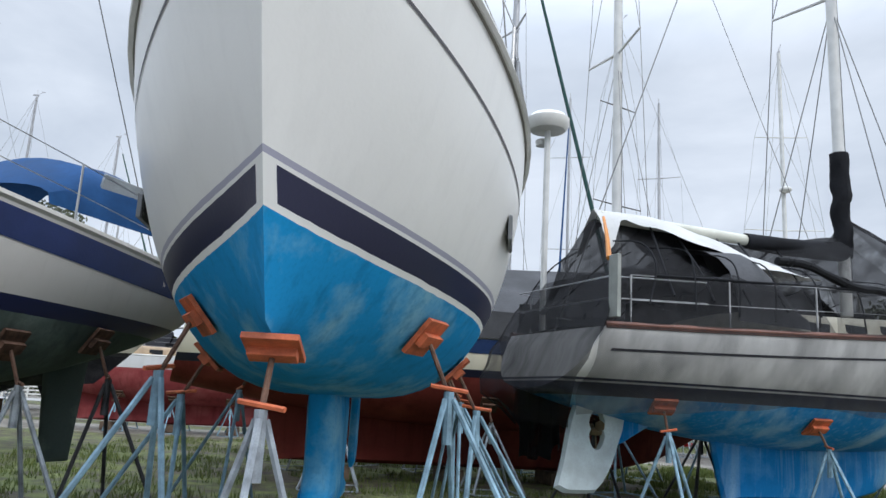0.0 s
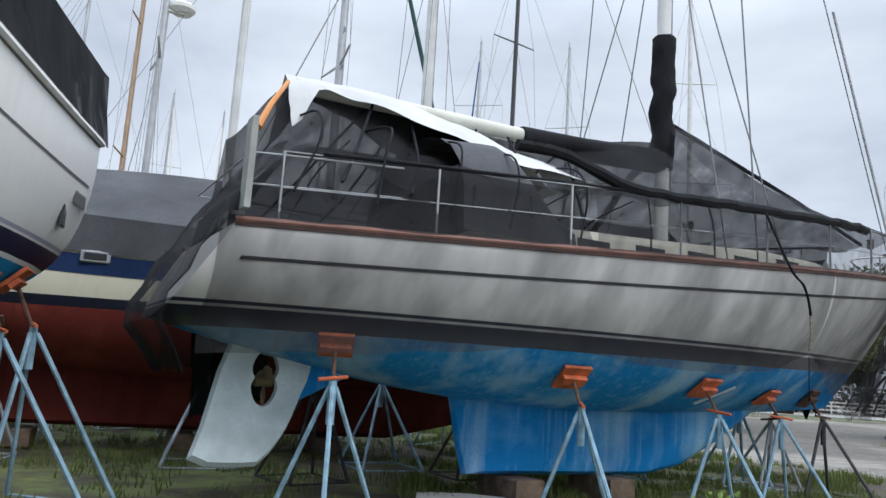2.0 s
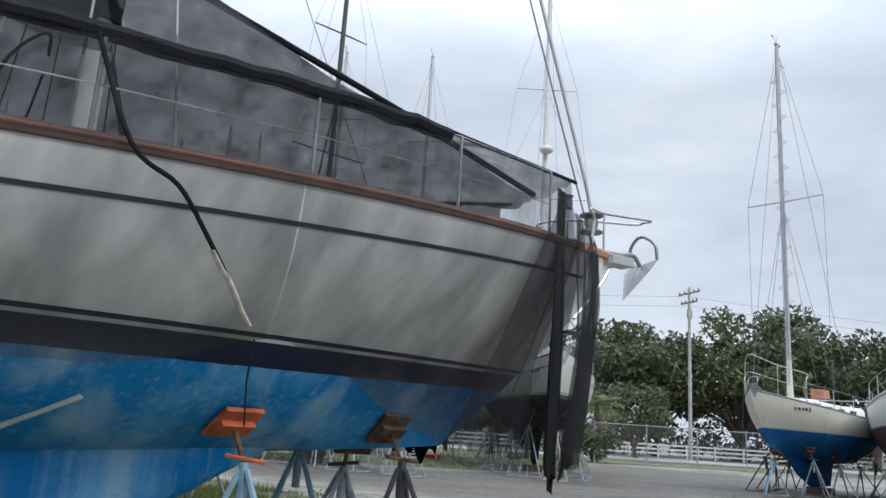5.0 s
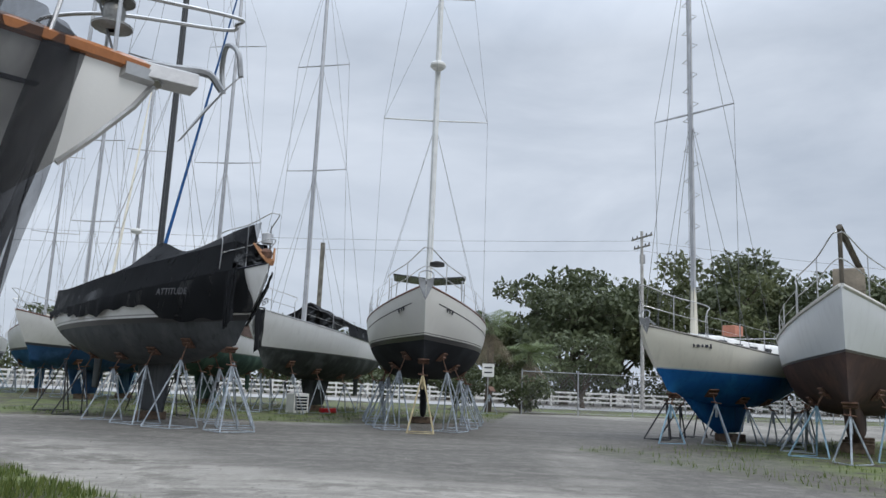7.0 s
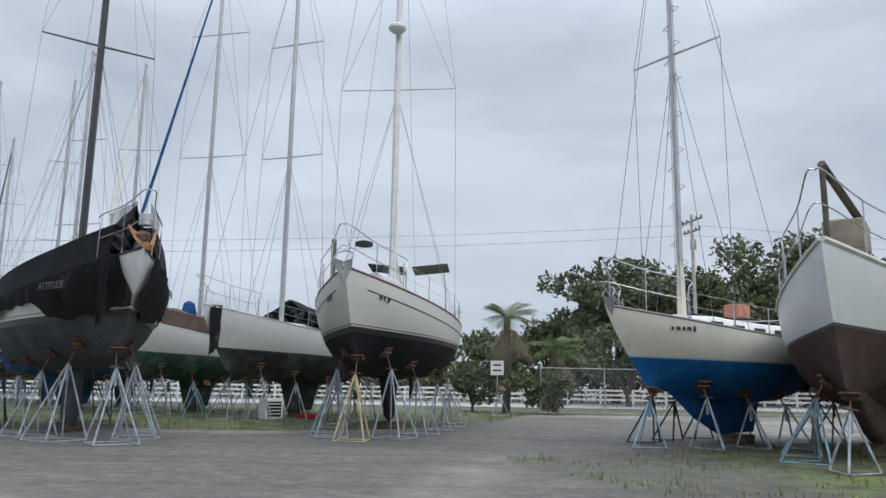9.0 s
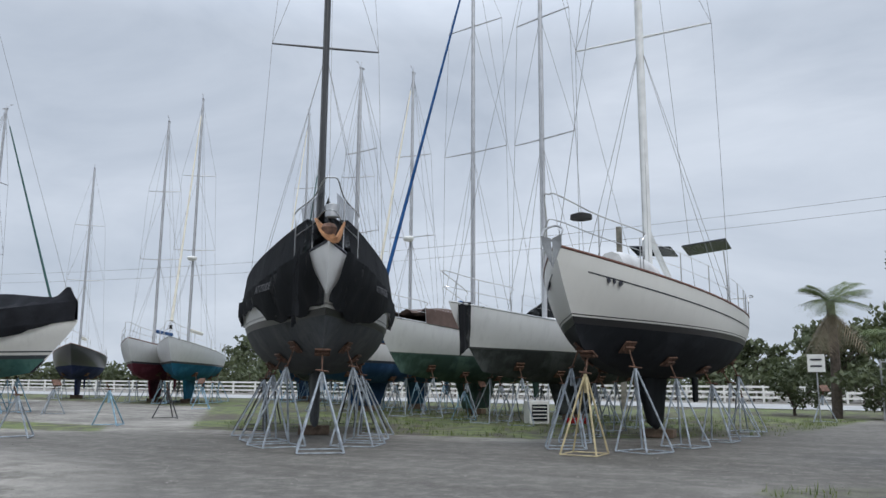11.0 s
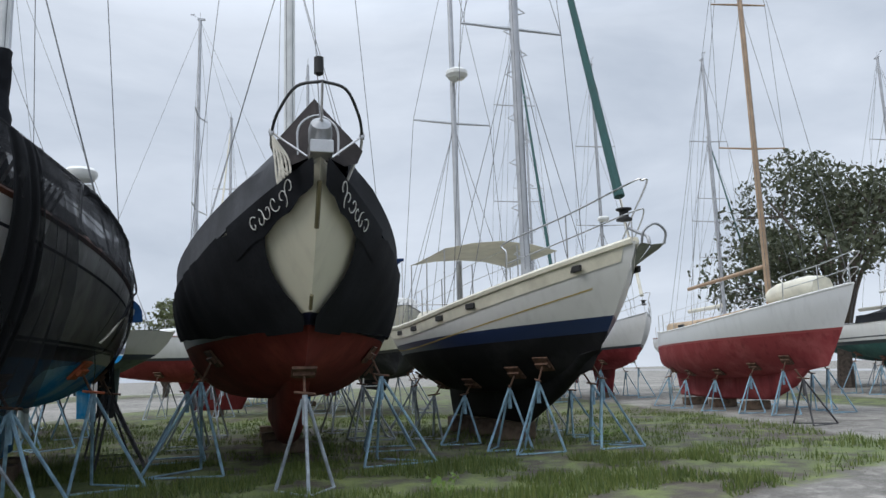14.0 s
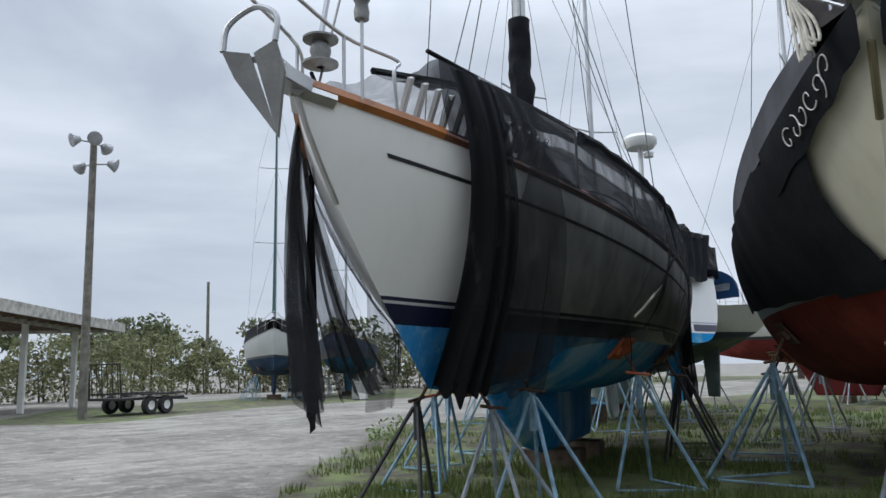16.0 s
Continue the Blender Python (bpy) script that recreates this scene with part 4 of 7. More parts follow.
for s in (1, -1):
    cloth_roof(hB, 0.35, 3.4, pw([(0.3, 0.3), (0.9, 0.75), (3.4, 0.62)]), pw([(0.3, 3.3), (0.9, 3.95), (3.4, 3.95)]), s, seed=s + 2, sag=0.28, wr=0.17, n=50, k=12, inset=0.25).put("net_tent", NETP if s > 0 else NETQ, eB)
    cloth_roof(hB, 3.4, 5.85, lambda x: 0.62, pw([(3.4, 3.95), (6, 4.4)]), s, seed=s + 12, sag=0.2, wr=0.13, n=40, k=10).put("net_tent", NETP if s > 0 else NETL, eB)
    for k in range(5):
        x = 1.0 + k * 0.62
        Geo().tube(smooth_path([(x, 1.42 * s, 2.75), (x + 0.3, 0.9 * s, 3.2 + 0.12 * wob(k, 2, s)), (x + 0.75 - 0.2 * (k % 2), 0.1 * s, 3.95)], 4), 0.016, 5).put("tent_cord", BLACKC, eB)
    cloth_roof(hB, 5.85, 10.0, lambda x: 0.62, pw([(6, 4.68), (8.5, 4.05), (10.0, 3.62)]), s, seed=s + 7, sag=0.06).put("net_tent", NETP if s > 0 else NETL, eB)
    Geo().tube([hB.pt(hB.u_at(x), 1, s) + Vector((0, -0.05 * s, 0.64)) for x in (0.9, 2, 4, 6, 8, 10.1)], 0.018, 6).put("net_hem", BLACKC, eB)
    # lashed seam running down and forward across the topsides
    lash = [hB.at(lerp(5.92, 6.82, t), lerp(2.74, 1.8, t), s, 0.1) + Vector((0.025 * wob(t * 9, s, 4), 0, 0)) for t in [i / 14 for i in range(15)]]
    Geo().tube(smooth_path([hB.pt(hB.u_at(5.7), 1, s) + Vector((0, -0.05 * s, 0.62)), lash[0], lash[4], lash[7], lash[10]], 5), 0.014, 6).put("net_seam", BLACKC, eB)
    Geo().tube(lash[8:14], 0.016, 6).put("lashing", ROPE, eB, "pale lashing cord through the torn seam")
    Geo().tube([lash[14] + Vector((0, 0.02 * s, 0)), lash[14] + Vector((-0.02, 0.03 * s, -0.25)), lash[14] + Vector((0.0, 0.02 * s, -0.5))], 0.006, 5).put("loose_cord", BLACKC, eB)
    # rolled band of net along the lifelines
    roll_ = [hB.pt(hB.u_at(x), 1, s) + Vector((0, -0.08 * s, 0.62 + pw([(2.6, 0.35), (4.2, 0.02), (8, 0.0)])(x) + 0.03 * wob(x, s, 5, 2))) for x in [2.6 + 0.18 * i for i in range(32)]]
    band_ = Geo().tube(roll_, 0.055, 8)
    band_.v = [(x, y + 0.02 * wob(x * 3, z * 5, 2), z + 0.035 * wob(x * 4, y * 3, 7)) for x, y, z in band_.v]
    band_.put("rolled_net", NETD, eB)
Geo().tube([(5.9, 0, 4.72), (8.5, 0, 4.07), (10.0, 0, 3.64)], 0.03, 6).put("ridge_rope", BLACKC, eB)


def flowing(t0, t1, l0, l1, bulge, folds, depth, mat, e, seed, ragged=0.12, n=46, k=14):
    """Loose cloth falling in folds from the line t0-t1 to the ragged line l0-l1."""
    t0, t1, l0, l1 = Vector(t0), Vector(t1), Vector(l0), Vector(l1)
    side = Vector((-(l1 - l0).y, (l1 - l0).x, 0)).normalized()
    rows = []
    for i in range(n + 1):
        t = i / n
        r = []
        for j in range(k + 1):
            q = j / k
            a = t0.lerp(t1, t).lerp(l0.lerp(l1, t), q ** 1.2)
            a.y += bulge * math.sin(math.pi * q)
            a += side * depth * ((0.25 + 0.75 * q) * math.sin(t * folds * math.tau + 2.5 * wob(t * 3, q * 1.2, seed)) + 1.5 * q * wob(t * 2.5, q * 2.2, seed + 4))
            a.z -= ragged * q * wob(t * 5, 1, seed + 2) * 1.6
            r.append(a)
        rows.append(r)
    return Geo().grid(rows).put("hanging_net", mat, e)


flowing((9.55, -0.95, 3.3), (10.2, -0.52, 3.3), (8.75, -0.55, 1.2), (9.65, -0.5, 1.05), -0.1, 4.0, 0.06, NETQ, eB, 3.0)
flowing((9.68, -0.74, 3.48), (9.86, -0.64, 3.48), (9.55, -0.84, 1.0), (9.7, -0.74, 0.94), -0.02, 2.2, 0.035, NETD, eB, 5.0, 0.05)
flowing((9.72, -0.72, 3.46), (9.84, -0.66, 3.46), (9.58, -0.8, 1.1), (9.68, -0.76, 0.82), -0.02, 1.6, 0.04, NETD, eB, 9.0, 0.1)
flowing((10.05, -0.58, 3.35), (10.6, -0.3, 3.15), (9.7, -0.95, 1.1), (10.3, -0.3, 1.05), -0.1, 3.4, 0.07, NETQ, eB, 13.0)
flowing((10.4, -0.42, 3.2), (10.62, -0.28, 3.12), (10.0, -0.5, 0.95), (10.2, -0.35, 1.2), -0.06, 1.6, 0.05, NETP, eB, 17.0)
flowing((10.15, 0.7, 3.5), (9.75, 0.9, 3.44), (9.2, 0.08, 1.1), (8.9, 0.5, 1.08), 0.24, 2.2, 0.05, NETD, eB, 6.0)
flowing((9.8, 0.88, 3.46), (9.3, 1.05, 3.4), (8.95, 0.45, 1.08), (8.5, 0.85, 1.12), 0.24, 2.6, 0.06, NETQ, eB, 8.0)
# pale slats on the foredeck: their gaps stand in for shadow stripes on white cloth
for k in range(13):
    x = 8.75 + 0.12 * k
    yy = abs(hB.pt(hB.u_at(x), 1, 1).y)
    Geo().box((x, yy - 0.16, hB.sheer(hB.u_at(x)) + 0.2), (0.075, 0.03, 0.42), Euler((radians(-28), radians(24), 0)).to_matrix()).put("stripe_slat", WTARP, eB)
rows = []
for i in range(31):
    a = math.pi * (i / 30 - 0.5)
    col = []
    for j in range(11):
        q = j / 10
        x = pw([(0, 0.62), (0.3, 0.26), (0.55, -0.02), (0.77, -0.2), (1, 0.1)])(q) - 0.07 * math.cos(a) + 0.04 * wob(i * 0.45, j * 0.5, 3)
        y = 1.2 * math.sin(a) * pw([(0, 0.9), (0.5, 1.0), (0.75, 0.95), (1, 0.5)])(q)
        col.append((x, y + 0.03 * wob(j, i * 0.6, 9), lerp(3.1, 1.18 + 0.15 * wob(i * 0.4, 0, 8), q)))
    rows.append(col)
Geo().grid(rows).put("stern_net", NETM, eB)
drape((0.45, 1.2, 2.85), (1.5, 1.55, 2.95), lambda t: 2.2 + 0.2 * wob(t * 4, 1, 2), NETD, eB, 4, 0.07, taper=0.8)
# transducer scoop and streak of bare primer on the keel
Geo().tube([hB.at(6.0, 1.35, -1, 0.0), hB.at(5.6, 1.15, -1, 0.01)], 0.022, 6).put("through_hull", paint("bare_primer", (0.5, 0.55, 0.55), 0.6, 0.2), eB)
for x, z in ((1.35, 1.5), (3.6, 1.36), (5.5, 1.34), (7.35, 1.28)):
    u = hB.u_at(x, 0.5)
    jack_stand(mB, hB, u, -1, hB.v_at(u, z), LEGB, 3, bright=True)
for x in (2.0, 4.2, 6.3):
    jack_stand(mB, hB, hB.u_at(x, 0.5), 1, 0.5, LEGB if x > 5 else LEGD, 4 if x < 5 else 3, bright=x > 5)
jack_stand(mB, hB, hB.u_at(8.6, 0.3), -1, 0.2, LEGD, 3)
jack_stand(mB, hB, 0.84, 1, 0.3, LEGB, 4, 0.45)
jack_stand(mB, hB, 0.9, 1, 0.12, LEGG, 4, 0.45)

# --- the short white sloop at the start ---
hA = Hull(7.5, 1.57, (3.2, 3.35, 4.0), 2.14, 1.36, tw=0.88, over=1.15, zf=1.7, trake=0.2, um=0.45, pw=2.1, full=0.6, bowv=0.95, zt=1.75)
eA = boat("A", (0.33, 3.25), -85, "white sloop with navy boot stripe and chalky blue bottom", hA, ((0.8, 0.8, 0.78), (0.02, 0.022, 0.06), (0.01, 0.27, 0.58)), [(2.6, 1.55), (3.9, 1.55), (3.75, 0.75), (3.9, 0.5), (4.1, 0.42), (2.2, 0.42), (2.7, 0.56), (2.7, 0.75)][::-1], rise=0.36, bw=0.15, gap=0.035, line=(0.02, 0.03, (0.36, 0.36, 0.45)), patch=(0.24, 0.48, 0.6), rail=paint("grey_rubbing_strake", (0.2, 0.19, 0.17), 0.6, 0.15), rail_r=0.05, cove=(0.42, INKG, 0.022), cabin=(2.2, 5.3, 0.95, 0.55, 0.4), ports=2, zkeel=0.42, rudder=[(0.25, 1.9), (0.6, 1.85), (0.55, 0.55), (0.28, 0.55)], kthick=0.28, streak=0.12)
mA = BOATS["A"][2]
add_rig(eA, hA, 4.4, 13.5, ALU, 0.075, ((0.5, 0.9),), wire=0.008)
add_pulpit(eA, hA)
add_lifelines(eA, hA, 1.2, 6.2, 0.6, 5)
for s in (1, -1):
    Geo().tube([hA.pt(u, 1, s, 0.02) for u in [i / 20 for i in range(20)]], 0.03, 6).put("gunwale", WHITE, eA)
    p = hA.at(4.3, 2.68, s, 0.012)
    Geo().box(p, (0.5, 0.03, 0.2), Euler((0, 0, -0.12 * s)).to_matrix(), 0.8).put("hull_window", paint("grey_window", (0.16, 0.17, 0.18), 0.25, 0.1), eA)
    p = hA.at(0.6, 2.42, s, 0.006)
    Geo().box(p, (0.16, 0.03, 0.2), Euler((0, 0, 0.25 * s)).to_matrix(), 0.6).put("hull_vent", GLASS, eA)
    for k in range(6):
        Geo().box(hA.at(0.2 + k * 0.06, 2.62, s, 0.004), (0.045, 0.01, 0.13)).put("registration_mark", INKG, eA)
    cloth_roof(hA, 0.0, 3.2, lambda x: 0.7, pw([(0, 4.3), (1.6, 4.75), (3.2, 4.5)]), s, n=20, seed=11 + s, wr=0.09).put("shade_net", NETD, eA)
    cloth_roof(hA, 3.2, 4.6, lambda x: 0.55, pw([(3, 4.5), (4.6, 4.4)]), s, n=12, seed=15 + s, wr=0.1).put("shade_net", NETL, eA)
drape((0.0, -1.1, 4.15), (0.0, 1.1, 4.15), lambda t: 1.0 + 0.1 * math.sin(t * 8), NETD, eA, 6, 0.06)
Geo().tube([hA.pt(1, v) + Vector((0.01, 0.03, 0)) for v in (0.72, 0.85, 0.95)], 0.012, 5).put("rust_streak", paint("rust_stain", (0.38, 0.26, 0.12), 0.8, 0.3), eA)
Geo().tube([(7.2, 0.04, 3.0), (7.3, 0.06, 3.08)], 0.02, 6).put("bow_eye", STEEL, eA)
for u, s in ((0.72, 1), (0.5, 1), (0.2, 1), (0.1, 1), (0.75, -1), (0.5, -1), (0.2, -1)):
    jack_stand(mA, hA, u, s, 0.36, LEGB, 3, 0.44, out=0.4, bright=True)
jack_stand(mA, hA, 0.95, 0, 0, LEGG, 3, 0.36, bright=True)

# --- neighbour seen for a moment at the start: grey-white with a navy sheer band ---
hL = Hull(10.5, 1.6, (2.65, 2.95, 3.6), 2.05, 1.05, tw=0.55, over=1.6, zf=1.4, trake=-0.5, um=0.45)
eL = boat("L", (-6.2, 0.1), -107, "grey-white cruiser with navy sheer band and grimy bottom", hL, ((0.55, 0.54, 0.52), (0.012, 0.016, 0.06), (0.09, 0.12, 0.11)), [(4.4, 1.2), (7.0, 1.2), (6.4, 0.2), (4.6, 0.2)], rudder=[(0.7, 1.7), (1.3, 1.5), (1.2, 0.5), (0.8, 0.5)], cabin=(3.0, 7.2, 1.0, 0.5, 0.45), ports=3, rail=DECK, rail_r=0.04)
mL = BOATS["L"][2]
for s in (1, -1):
    rows = [[hL.pt(u, hL.v_at(u, hL.sheer(u) - a), s, 0.006) for a in (0.06, 0.32)] for u in [i / 30 * 0.97 for i in range(31)]]
    Geo().grid(rows, flip=s > 0).put("sheer_band", paint("navy_paint", (0.01, 0.025, 0.11), 0.35, 0.15), eL)
rows = [[(x, 1.05 * math.cos(a), 3.0 + hh * math.sin(a) ** 0.6) for a in [math.pi * k / 12 for k in range(13)]] for x, hh in ((1.0, 0.7), (1.4, 0.75), (2.0, 0.68), (2.5, 0.25))]
Geo().grid(rows).put("spray_hood", BLUEC, eL)
for s in (1, -1):
    Geo().box((1.55, 0.98 * s, 3.35), (0.6, 0.03, 0.3), Euler((-0.25 * s, 0, 0)).to_matrix(), 0.3).put("hood_window", paint("clear_vinyl", (0.35, 0.38, 0.4), 0.2, 0.15), eL)
add_rig(eL, hL, 5.8, 14.5, ALU, spr=((0.5, 0.9),))
add_lifelines(eL, hL, 1.0, 8.5, 0.6, 6)
Geo().lathe((1.9, 0, 0.95), [(0.0, -0.1), (0.05, -0.05), (0.05, 0.08), (0.0, 0.1)], 8, Euler((0, 1.57, 0)).to_matrix()).box((1.9, 0.1, 1.05), (0.03, 0.12, 0.24)).box((1.9, -0.1, 0.85), (0.03, 0.12, 0.24)).put("propeller", RUST, eL)
for u, s in ((0.18, 1), (0.3, 1), (0.55, 1), (0.3, -1), (0.6, -1)):
    jack_stand(mL, hL, u, s, 0.5, LEGG if u > 0.2 else LEGD, 3)

# --- red-bottomed cutter under a fitted black cover ---
hR = Hull(14.0, 1.85, (2.7, 2.55, 3.45), 1.95, 0.95, tw=0.55, over=2.0, zf=1.5, trake=0.2, um=0.48, pw=2.0, full=0.6, bowv=0.62, zt=1.5)
eR = boat("Rd", (9.2, 18.37), 20.5, "cream cutter with brick-red bottom wrapped in a black cover", hR, ((0.68, 0.65, 0.52), (0.012, 0.014, 0.03), (0.17, 0.032, 0.026)), [(1.8, 0.3), (1.4, 1.7), (11.6, 1.7), (10.3, 1.05), (9.2, 0.5), (8.0, 0.24)], patch=(0.25, 0.055, 0.042), bw=0.13, rise=0.12, rail=None, kthick=0.46)
mR = BOATS["Rd"][2]
cover_low = pw([(0, 2.1), (5, 2.0), (9.0, 1.92), (11.0, 1.88), (12.4, 1.86)])
for s in (1, -1):
    cloth_side(hR, 6.6 if s < 0 else 0.3, 11.7, pw([(0, 2.3), (5, 2.15), (6.6, 2.3), (7.8, 1.95), (11.0, 1.88), (12.4, 1.86)]) if s < 0 else cover_low, s, off=0.06, wr=0.02, seed=31 + s, ragged=0.02).put("boat_cover", BLACKC, eR)
    cloth_roof(hR, 0.3, 13.3, pw([(0, 0.5), (7, 0.45), (10.5, 0.42), (12.3, 0.4), (13.3, 0.28)]), pw([(0, 3.7), (5, 4.0), (9, 4.2), (13.3, 4.25)]), s, seed=33 + s, wr=0.02, sag=-0.03, inset=-0.02).put("boat_cover", BLACKC if s > 0 else GREYC, eR)
    rows = [[hR.pt(u, hR.v_at(u, hR.sheer(u) - a), s, 0.006) for a in (0.02, 0.26)] for u in [i / 30 * 0.6 for i in range(31)]]
    Geo().grid(rows, flip=s > 0).put("sheer_band", NAVYC, eR)
    for k in range(3):
        p = hR.at(3.6 + k * 1.9, 2.45, s, 0.02)
        Geo().box(p, (0.34, 0.05, 0.15), None, 0.6).put("portlight", STEEL, eR)
        Geo().box(p + Vector((0, 0.02 * s, 0)), (0.26, 0.03, 0.09), None, 0.6).put("portlight_glass", GLASS, eR)
    # front edge of the cover: falls from the valance to the stem foot
    rows = []
    for i in range(13):
        rows.append([])
        for q in range(9):
            z = lerp(hR.sheer(hR.u_at(11.9)) - 0.05, 1.86, q / 8)
            xf = min(12.8 - 0.24 * math.sin(math.pi * min(1.0, max(0.0, (z - 1.86) / 1.02))) ** 0.8, hR.pt(1, hR.v_at(1, z)).x - 0.01)
            rows[-1].append(hR.at(lerp(11.65, xf, i / 12), z, s, 0.065))
    Geo().grid(rows, flip=s < 0).put("boat_cover", BLACKC, eR)
    # valance with scrollwork, from the deck edge down across the flare of the bow
    low_ = pw([(12.0, 2.72), (12.7, 2.86), (13.3, 3.02), (13.7, 3.16), (13.97, 3.24)])
    rows = []
    for i in range(17):
        x = lerp(12.05, 13.97, i / 16)
        zt_ = hR.sheer(min(hR.u_at(x), 0.999))
        rows.append([hR.at(x, lerp(zt_, low_(x), q / 5), s, 0.075) for q in range(6)])
    Geo().grid(rows, flip=s < 0).put("valance", BLACKC, eR)
    for k in range(6):
        sc = []
        for i in range(24):
            a = i / 23 * 5.6
            x = 12.72 + 0.16 * k + (0.02 + 0.013 * a) * math.cos(a + k * 2.1)
            z = low_(x) + 0.15 + (0.02 + 0.013 * a) * math.sin((a + k * 2.1) * (1 if k % 2 else -1))
            sc.append(hR.at(x, z, s, 0.085))
        Geo().tube(sc, 0.006, 4).put("scrollwork", PLASW, eR)
    # laced front panel between the pulpit and the ridge
    Geo().grid([[Vector((13.3, 0, 4.28)).lerp(Vector((13.62, 0.47 * s, 3.62)), t) for t in (0, 0.35, 0.7, 1)], [Vector((13.55, 0, 3.95)).lerp(Vector((13.7, 0.4 * s, 3.46)), t) for t in (0, 0.35, 0.7, 1)], [Vector((13.9, 0, 3.5)).lerp(Vector((13.8, 0.26 * s, 3.4)), t) for t in (0, 0.35, 0.7, 1)]], flip=s > 0).put("cover_front", paint("brown_black_canvas", (0.03, 0.025, 0.024), 0.8, 0.3), eR)
    # pulpit: corner legs, braces and the high hoop
    c_ = Vector((13.66, 0.46 * s, 3.77))
    Geo().tube([hR.pt(hR.u_at(13.35), 1, s), c_ + Vector((-0.1, 0, -0.1)), c_], 0.016, 7).put("pulpit_leg", STEEL, eR)
    Geo().tube(smooth_path([c_, (13.85, 0.4 * s, 3.92), (14.12, 0.24 * s, 4.09), (14.22, 0.0, 4.12)], 5), 0.016, 7).put("pulpit", MASTK, eR)
    Geo().tube([c_, (13.9, 0.12 * s, 3.46)], 0.012, 6).put("pulpit_brace", STEEL, eR)
    Geo().lathe(c_, [(0.02, -0.04), (0.03, 0.0), (0.02, 0.04)], 8).put("rail_clamp", STEEL, eR)
OILED = paint("oiled_timber", (0.14, 0.12, 0.06), 0.6, 0.2)
Geo().tube([hR.pt(1, hR.v_at(1, z)) + Vector((0.02, 0, 0)) for z in (2.82, 3.0, 3.22)], 0.026, 6).put("stem_band", OILED, eR)
Geo().tube([hR.pt(1, hR.v_at(1, z)) + Vector((0.015, 0, 0)) for z in (2.06, 2.14, 2.2)], 0.022, 6).put("bobstay_fitting", OILED, eR)
Geo().tube([(14.22, 0, 4.12), (14.1, 0, 3.75), (13.98, 0, 3.48)], 0.014, 6).put("pulpit_stay", STEEL, eR)
Geo().lathe((13.98, 0, 3.68), [(0.02, -0.15), (0.11, -0.13), (0.12, 0.02), (0.1, 0.11), (0.02, 0.15)], 14, Euler((0, 0.9, 0)).to_matrix()).put("anchor_windlass", GALV, eR)
Geo().box((14.0, 0, 3.5), (0.3, 0.22, 0.13)).put("bow_roller", STEEL, eR)
Geo().tube(smooth_path([(13.75, 0.2, 3.5), (13.72, 0.19, 3.82), (13.72, 0, 3.95), (13.72, -0.19, 3.82), (13.75, -0.2, 3.5)], 5), 0.012, 6).put("roller_hoop", STEEL, eR)
g = Geo()
for k in range(5):
    g.tube(smooth_path([(13.68, -0.45, 3.72), (13.75, -0.43 + 0.03 * k, 3.5), (13.8, -0.4 + 0.03 * k, 3.2 + 0.03 * k), (13.76, -0.38, 3.42), (13.68, -0.43, 3.7)], 4), 0.012, 5)
g.put("rope_coil", ROPE, eR)
add_rig(eR, hR, 8.3, 16.5, MASTW, 0.1, ((0.45, 1.1), (0.72, 0.8)), z0=3.0, fore=(14.05, 0, 3.6))
Geo().lathe((13.86, 0, 4.42), [(0.02, -0.1), (0.05, -0.08), (0.05, 0.09), (0.02, 0.1)], 10).put("swivel", RUBBER, eR)
for u in (0.2, 0.4, 0.58, 0.74):
    for s in (1, -1):
        jack_stand(mR, hR, u, s, 0.5, LEGB if u > 0.5 else LEGG, 4 if u < 0.6 else 3, 0.5, bright=False)
jack_stand(mR, hR, 0.97, 0, 0, LEGG, 3, 0.33)

# --- ketch with a black bottom ---
hG = Hull(9.8, 1.6, (2.5, 2.42, 3.12), 1.98, 0.9, tw=0.7, over=1.5, zf=1.3, trake=-0.4, um=0.45, pw=2.3, full=0.6)
eG = boat("G", (5.15, 21.9), 24.5, "white ketch with navy boot stripe, black bottom and a canvas awning", hG, ((0.64, 0.64, 0.62), (0.02, 0.035, 0.09), (0.014, 0.014, 0.016)), [(1.6, 0.35), (1.1, 1.6), (8.6, 1.6), (7.2, 0.9), (5.8, 0.35)], bw=0.22, rise=0.15, patch=(0.03, 0.03, 0.033), rail=CREAM, rail_r=0.06, cove=(0.5, paint("ochre_line", (0.5, 0.36, 0.1), 0.6, 0.2), 0.02), cabin=(2.0, 6.9, 1.05, 0.6, 0.42, CREAM), ports=5, kthick=0.4, zkeel=0.35)
mG = BOATS["G"][2]
for s in (1, -1):
    rows = [[hG.pt(u, hG.v_at(u, hG.sheer(u) - a), s, 0.012) for a in (0.0, 0.24)] for u in [i / 30 * 0.985 for i in range(31)]]
    Geo().grid(rows, flip=s > 0).put("bulwark_band", CREAM, eG)
    for x in (2.4, 3.8, 5.4, 6.6, 8.9):
        Geo().box(hG.at(x, hG.sheer(hG.u_at(x)) - 0.12, s, 0.02), (0.3, 0.04, 0.1), Euler((0, 0, -0.1 * s)).to_matrix(), 0.5).put("hawse", RUBBER, eG)
add_rig(eG, hG, 6.0, 15.5, ALU, 0.1, ((0.42, 1.1), (0.7, 0.85)), furl=TEALC, z0=2.7, radome=None, steps=True)
add_rig(eG, hG, 2.2, 12, ALU, 0.075, ((0.5, 1.0),), z0=2.7, stays=False, radome=8.5)
add_pulpit(eG, hG, 0.7, 2.2, nose=0.2)
add_lifelines(eG, hG, 0.6, 7.8, 0.62, 7)
add_pushpit(eG, hG)
add_anchor(eG, (9.95, 0, 3.14), 0.7, 0.5)
